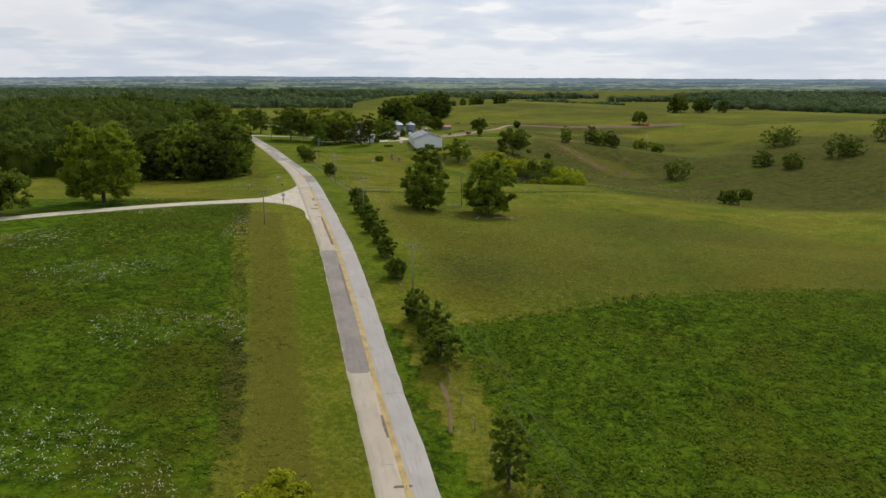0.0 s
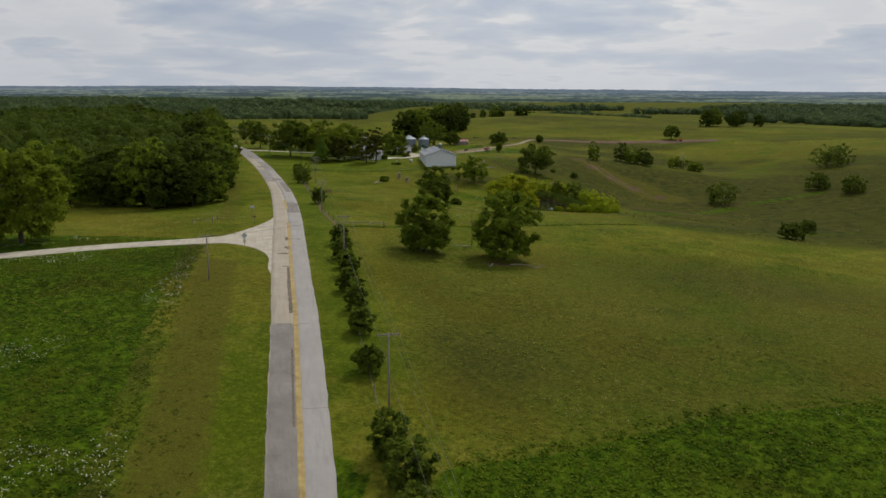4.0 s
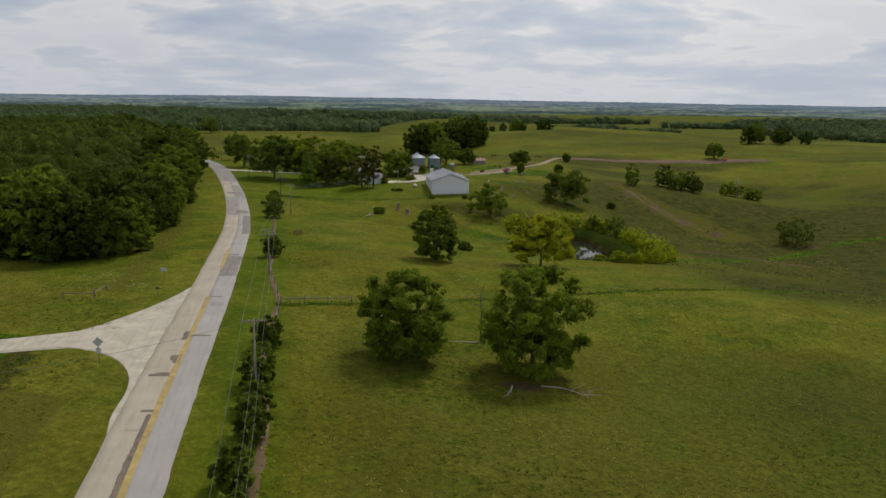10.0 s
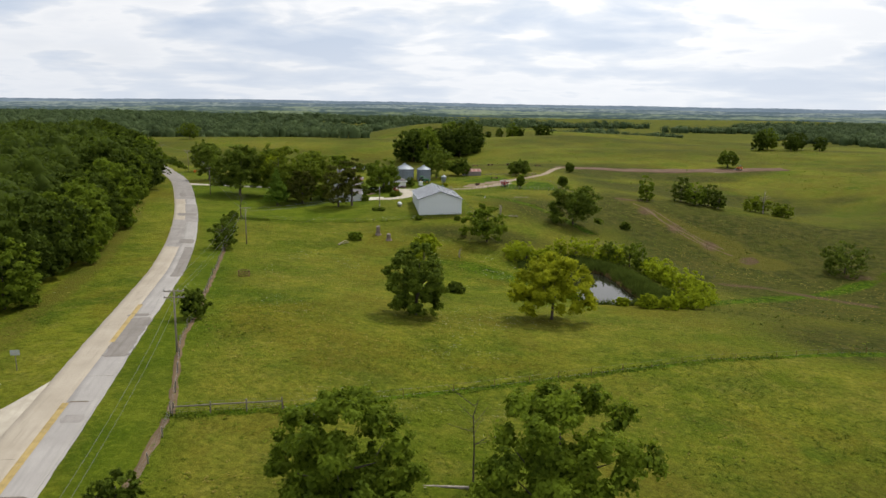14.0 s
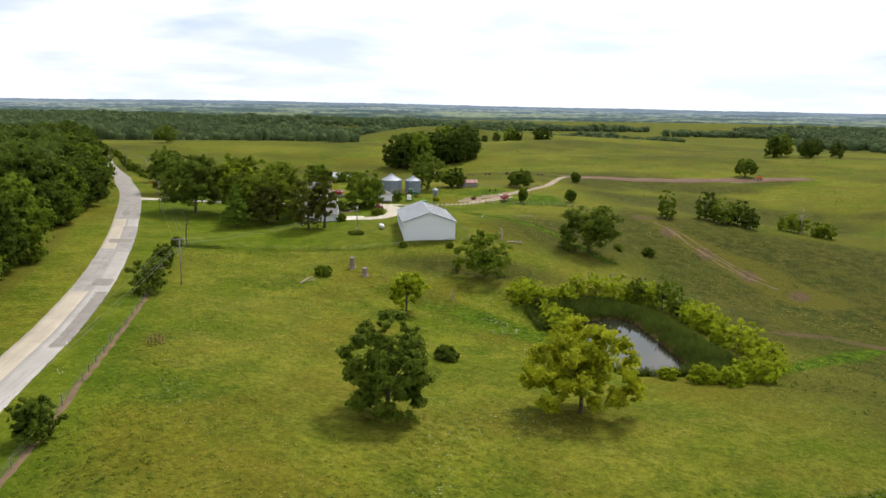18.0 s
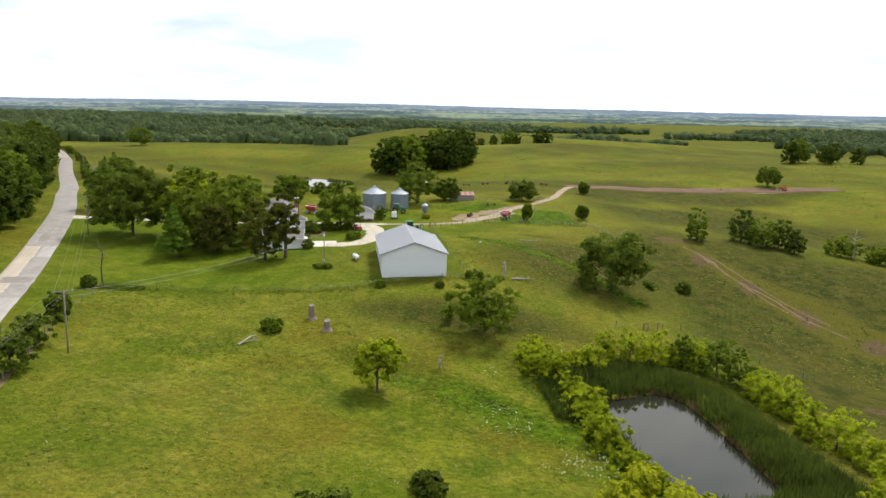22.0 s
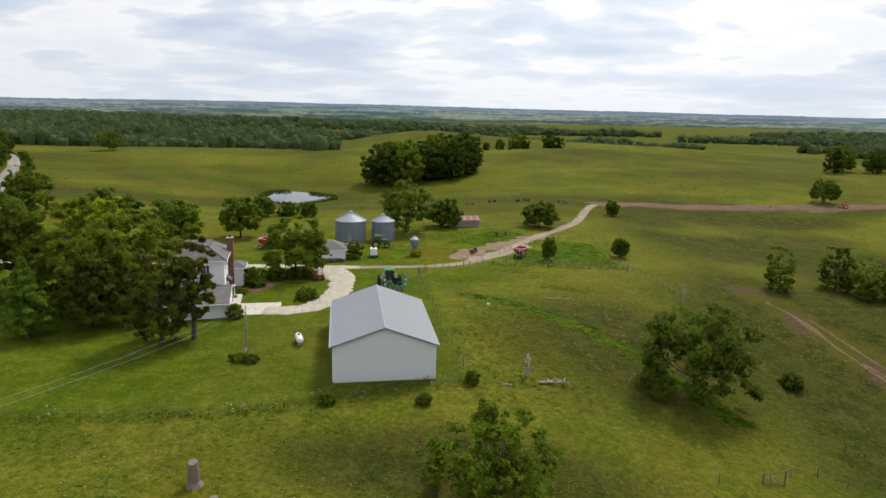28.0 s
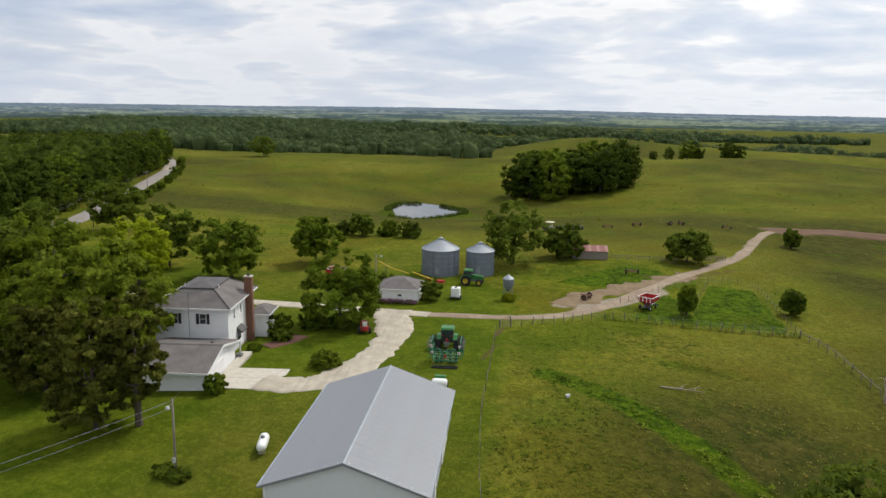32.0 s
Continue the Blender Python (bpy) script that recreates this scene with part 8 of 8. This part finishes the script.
v, f = leaf_quads(fr2, c - np.array([0, 0.0, 0.15]), np.full(n, 0.12), np.tile([0, -0.4, 1.0], (n, 1)))
tagged(new("border_leaves", mesh_np("border_leaves", v, f, L_MID)), "green leaves under the flower border", "flowers", kind="stuff")

# ---- strips of bare soil along fences and cattle paths ----


def soil_strip(pts, half, label, mat=None, seed=0.0, up=0.03):
    ln = spline(pts, 0.8)
    k = np.arange(len(ln))
    wa = np.array([noise.noise((i * 0.35, seed, 0.3)) + 0.22 * noise.noise((i * 0.9, seed, 2.3)) for i in k])
    wb = np.array([noise.noise((i * 0.35, seed + 7, 0.3)) + 0.22 * noise.noise((i * 0.9, seed + 7, 2.3)) for i in k])
    v, f = ribbon(ln, np.maximum(0.05, half * (1 + 0.9 * wa)), np.maximum(0.05, half * (1 + 0.9 * wb)), up, 0.12, 3)
    return tagged(new("bare_soil", mesh_np("bare_soil", v, f, mat or M_DIRT, True)), label, "bare soil", kind="structure")


M_SOIL = asphalt("brown_soil", (0.10, 0.068, 0.036), (0.19, 0.130, 0.075), 0.4)
soil_strip([(-20.5, 408.5), (-16.5, 416), (-11.5, 424), (-5.5, 432.5), (1, 441)], 2.6, "bare brown soil beside the farm track", asphalt("bare_brown_soil", (0.165, 0.118, 0.072), (0.265, 0.195, 0.122), 0.3), 11.0, 0.02)
soil_strip(FENCE_ROAD[9:15], 0.3, "bare brown soil under the road fence", M_SOIL, 1.0)
soil_strip([(-25.4, 157), (-29.4, 170), (-33, 185)], 0.3, "bare brown soil under the road fence", M_SOIL, 2.0)
soil_strip([(-17.4, 131), (-21.2, 146), (-24.6, 156)], 0.35, "bare brown soil under the road fence", M_SOIL, 3.0)
soil_strip([(-2.6, 72), (-3.0, 77), (-4.2, 82)], 0.22, "bare brown soil on the verge", M_SOIL, 4.0)
soil_strip([(46.5, 384), (51, 371), (56.5, 358), (62, 349)], 0.2, "bare cattle path down the slope", M_SOIL, 8.0)
soil_strip([(41, 391), (45.5, 381), (47.5, 371), (54, 360), (57, 352), (63, 343)], 0.3, "bare washed-out gully on the slope", M_SOIL, 9.0)
soil_strip([(44, 383), (48, 370), (53, 357), (58, 349)], 0.22, "bare cattle path down the slope", M_SOIL, 7.0)

# ---- grass tufts, weeds and flowers ----


def tufts(name, p, h, w, blades, mat, label, seed, tilt=0.45):
    """Low rosettes of leaves scattered on the ground."""
    r = np.random.default_rng(seed)
    n = len(p)
    z = land(p[:, 0], p[:, 1])
    c = np.repeat(np.column_stack([p, z]), blades, 0)
    k = n * blades
    c[:, :2] += r.normal(0, 1, (k, 2)) * (w * 1.3)
    c[:, 2] += np.repeat(h, blades) * r.uniform(0.35, 1.0, k)
    v, f = leaf_quads(r, c, np.full(k, w), np.tile([0, 0, 1.0], (k, 1)), tilt)
    return tagged(new(name, mesh_np(name, v, f, mat)), label, "grass", kind="stuff")


def stalks(name, p, h, w, blades, mat, label, seed):
    """Upright blades."""
    r = np.random.default_rng(seed)
    n = len(p)
    z = land(p[:, 0], p[:, 1])
    b = np.repeat(np.column_stack([p, z - 0.03]), blades, 0)
    hh = np.repeat(h, blades) * r.uniform(0.6, 1.2, n * blades)
    q = r.uniform(0, 6.28, n * blades)
    d = np.column_stack([np.cos(q), np.sin(q), 0 * q])
    s = np.column_stack([-np.sin(q), np.cos(q), 0 * q])
    base = b + d * (r.uniform(0, 0.6, n * blades) * w)[:, None]
    tip = base + d * (hh * r.uniform(0.05, 0.4, n * blades))[:, None]
    tip[:, 2] += hh
    wd = (w * r.uniform(0.35, 0.7, n * blades))[:, None]
    mid = (base + tip) / 2 + np.array([0, 0, 0.12]) * hh[:, None]
    v = np.stack([base - s * wd * 0.6, base + s * wd * 0.6, mid + s * wd, tip, mid - s * wd], 1)
    return tagged(new(name, mesh_np(name, v.reshape(-1, 3), np.arange(n * blades * 5).reshape(-1, 5), mat)), label, "reeds", kind="stuff")


tr_ = np.random.default_rng(12)
NO_GRASS = [ROAD, SIDE_ROAD, DRIVE, YARD, TRACK]


def free(p, gap=4.2):
    k = np.ones(len(p), bool)
    for ln in NO_GRASS:
        k &= path_distance(p[:, 0], p[:, 1], ln) > gap
    return p[k]


LAWN_AREA = [(-118, 372), (-98, 330), (-76, 314), (-45, 320), (-29, 326), (-13, 334), (-25, 392), (-28, 412), (-52, 430), (-70, 415), (-110, 396)]
p = scatter(tr_, 75000, -75, 75, 50, 400, lambda x, y: (np.array([noise.noise((a * 0.06, b * 0.06, 5)) for a, b in zip(x, y)]) + tr_.uniform(-0.5, 0.5, len(x)) > 0.02))
p = free(p)
p = p[~inside(p[:, 0], p[:, 1], LAWN_AREA) & (signed(p[:, 0], p[:, 1], POND_A) > 1) & (path_distance(p[:, 0], p[:, 1], ROAD) > 9)]
p = p[(p[:, 0] < 2) | (p[:, 1] < 225) | (tr_.uniform(0, 1, len(p)) < 0.15)]
tufts("pasture_grass", p, tr_.uniform(0.06, 0.16, len(p)), 0.13, 4, L_WEED, "green tufted pasture grass", 61, 0.22)
p = scatter(tr_, 12000, -70, 90, 100, 380, lambda x, y: (np.array([noise.noise((a * 0.03, b * 0.03, 9)) for a, b in zip(x, y)]) > 0.08))
p = free(p)
p = p[~inside(p[:, 0], p[:, 1], LAWN_AREA) & (signed(p[:, 0], p[:, 1], POND_A) > 1) & (path_distance(p[:, 0], p[:, 1], ROAD) > 9)]
tufts("dry_grass", p, tr_.uniform(0.10, 0.25, len(p)), 0.10, 4, L_DRYWEED, "dry seeded grass heads in the pasture", 62)
edge_y = lambda x: np.interp(x, [q_[0] for q_ in LUSH_EDGE], [q_[1] for q_ in LUSH_EDGE])
p = scatter(tr_, 16000, -2, 90, 40, 126, lambda x, y: (y < edge_y(x)) & (path_distance(x, y, FENCE_ROAD) > 1.5) & (x > np.interp(y, [40, 63, 97], [10, 4, -2])))
tufts("lush_weeds", p, tr_.uniform(0.05, 0.18, len(p)), 0.2, 5, foliage("lush_leaves", (0.050, 0.086, 0.004), (0.106, 0.150, 0.009), 0.4, 0.06), "rank green weeds in the lower field", 63)
p = np.vstack([scatter(tr_, 500, a[0] - 1, b[0] + 1, min(a[1], b[1]) - 1, max(a[1], b[1]) + 1, lambda x, y: path_distance(x, y, [a, b]) < 0.9) for a, b in zip(DITCH[:-1], DITCH[1:])])
tufts("ditch_weeds", p, tr_.uniform(0.1, 0.3, len(p)), 0.15, 3, L_WEED, "dark weeds along the ditch", 64)
p = np.vstack([scatter(tr_, 900, a[0] - 2, b[0] + 2, min(a[1], b[1]) - 2, max(a[1], b[1]) + 2, lambda x, y: path_distance(x, y, [a, b]) < 1.3) for a, b in zip(LAWN_EDGE[:4], LAWN_EDGE[1:5])])
tufts("fence_weeds", p, tr_.uniform(0.2, 0.6, len(p)), 0.13, 3, L_WEED, "tall weeds along the lawn fence", 65)
p = scatter(tr_, 14000, -78, -24, 60, 160, lambda x, y: (path_distance(x, y, ROAD) > 15))
p = free(p, 5)
tufts("field_weeds", p, tr_.uniform(0.05, 0.18, len(p)), 0.17, 4, foliage("field_leaves", (0.038, 0.068, 0.005), (0.090, 0.130, 0.010), 0.4, 0.06), "leafy weeds in the flowery field", 66)


p = scatter(tr_, 3000, 32, 175, 236, 420, lambda x, y: np.array([noise.noise((a * 0.035, b * 0.05, 2.5)) for a, b in zip(x, y)]) > 0.1)
p = p[signed(p[:, 0], p[:, 1], POND_A) > 6]
tufts("slope_weeds", p, tr_.uniform(0.15, 0.5, len(p)), 0.17, 6, L_REED, "dark weedy clumps on the far slope", 67, 0.4)
p = scatter(tr_, 2600, -260, 260, 425, 730, lambda x, y: np.array([noise.noise((a * 0.02, b * 0.03, 7.5)) for a, b in zip(x, y)]) > 0.02)
p = free(p, 6)
p = p[(signed(p[:, 0], p[:, 1], POND_B) > 3) & (signed(p[:, 0], p[:, 1], WOODS) > 12)]
tufts("field_weeds", p, tr_.uniform(0.2, 0.7, len(p)), 0.26, 6, L_OAK, "dark weeds dotted over the far pasture", 70, 0.5)
p = scatter(tr_, 900, -24, 30, 336, 392, lambda x, y: path_distance(x, y, [(-15, 371), (-6, 366), (3, 358), (11, 349), (20, 338)]) < 2.6)
tufts("swale_weeds", p, tr_.uniform(0.15, 0.5, len(p)), 0.22, 6, L_MID, "rank green weeds in a damp swale", 68, 0.4)


GARDEN = [(-12, 402.2), (0.2, 402.8), (9, 404), (17, 405.5)]
p = np.vstack([scatter(tr_, 260, a[0] - 1, b[0] + 1, min(a[1], b[1]) - 1, max(a[1], b[1]) + 1, lambda x, y: path_distance(x, y, [a, b]) < 0.6) for a, b in zip(GARDEN[:-1], GARDEN[1:])])
tufts("fence_weeds", p, tr_.uniform(0.2, 1.1, len(p)), 0.12, 5, L_OAK, "dark weeds grown through the garden fence", 69, 0.6)


def blooms(name, p, h, size, per, seed, label):
    r = np.random.default_rng(seed)
    z = land(p[:, 0], p[:, 1])
    c = np.repeat(np.column_stack([p, z + h]), per, 0) + r.normal(0, 1, (len(p) * per, 3)) * np.array([0.22, 0.22, 0.08])
    v, f = leaf_quads(r, c, np.full(len(c), size), np.tile([0, 0, 1.0], (len(c), 1)), 0.3)
    return tagged(new(name, mesh_np(name, v, f, M_FLOWER)), label, "flowers", kind="stuff")


def speckle(n, x0, x1, y0, y1, sc, cut, sh, keep=None):
    p = scatter(tr_, n, x0, x1, y0, y1, lambda x, y: np.array([noise.noise((a * sc, b * sc, sh)) for a, b in zip(x, y)]) > cut)
    p = free(p, 5)
    return p[keep(p[:, 0], p[:, 1])] if keep else p


blooms("wild_flowers", speckle(11000, -85, -26, 55, 160, 0.06, 0.12, 3.0, lambda x, y: path_distance(x, y, ROAD) > 15), 0.5, 0.07, 3, 71, "white wild carrot flowers in the field")
blooms("wild_flowers", speckle(6500, -50, 5, 190, 312, 0.07, 0.2, 6.0, lambda x, y: path_distance(x, y, ROAD) > 12), 0.35, 0.045, 2, 72, "white wild flowers in the pasture")
blooms("wild_flowers", speckle(1200, 0, 80, 45, 125, 0.08, 0.28, 8.0), 0.5, 0.06, 2, 73, "white wild flowers among lush weeds")
blooms("wild_flowers", speckle(900, -70, -12, 316, 333, 0.2, -0.1, 4.0, lambda x, y: path_distance(x, y, LAWN_EDGE[:5]) < 1.6), 0.75, 0.07, 2, 74, "white weeds along the lawn fence")
blooms("wild_flowers", speckle(900, -8, 12, 268, 306, 0.1, 0.05, 5.0, lambda x, y: signed(x, y, POND_A) > 5), 0.8, 0.08, 2, 75, "white flowering weeds beside the pond")
blooms("wild_flowers", speckle(1500, -72, -52, 186, 250, 0.09, 0.15, 3.5, lambda x, y: path_distance(x, y, ROAD) > 5), 0.4, 0.06, 2, 76, "white wild flowers on the road verge")

# ---- reeds round the pond ----
rp = scatter(tr_, 60000, -2, 42, 258, 314, lambda x, y: (signed(x, y, POND_A) > 0.0) & (signed(x, y, POND_A) < np.where((y > 284) | (x > 24), 7.5, 1.8)))
rp = rp[(vnoise(rp[:, 0], rp[:, 1], 0.5, 3.0) > -0.25) | (signed(rp[:, 0], rp[:, 1], POND_A) > 1.2)][:18000]
stalks("reeds", rp, tr_.uniform(0.7, 1.9, len(rp)), 0.07, 3, L_REED, "tall green reeds on the pond bank", 81)
rp = scatter(tr_, 26000, 2, 32, 262, 304, lambda x, y: (np.abs(signed(x, y, POND_A) - 0.55) < 0.75) & ((x > 17) | (y > 292)))
rp = rp[vnoise(rp[:, 0], rp[:, 1], 0.6, 9.0) > -0.12][:3000]
stalks("dry_reeds", rp, tr_.uniform(0.3, 0.9, len(rp)), 0.08, 3, foliage("dead_reed_blades", (0.095, 0.062, 0.028), (0.200, 0.140, 0.066), 0.3, 0.3), "brown dead reeds at the water's edge", 83)
rp = scatter(tr_, 26000, -130, -70, 510, 590, lambda x, y: (np.abs(signed(x, y, POND_B) - 1.6) < 1.6) & (np.sin(x * 0.21 + 1) + np.sin(y * 0.17) > -0.3))
stalks("reeds", rp, tr_.uniform(0.6, 1.5, len(rp)), 0.16, 2, L_REED, "dark reeds round the far pond", 82)
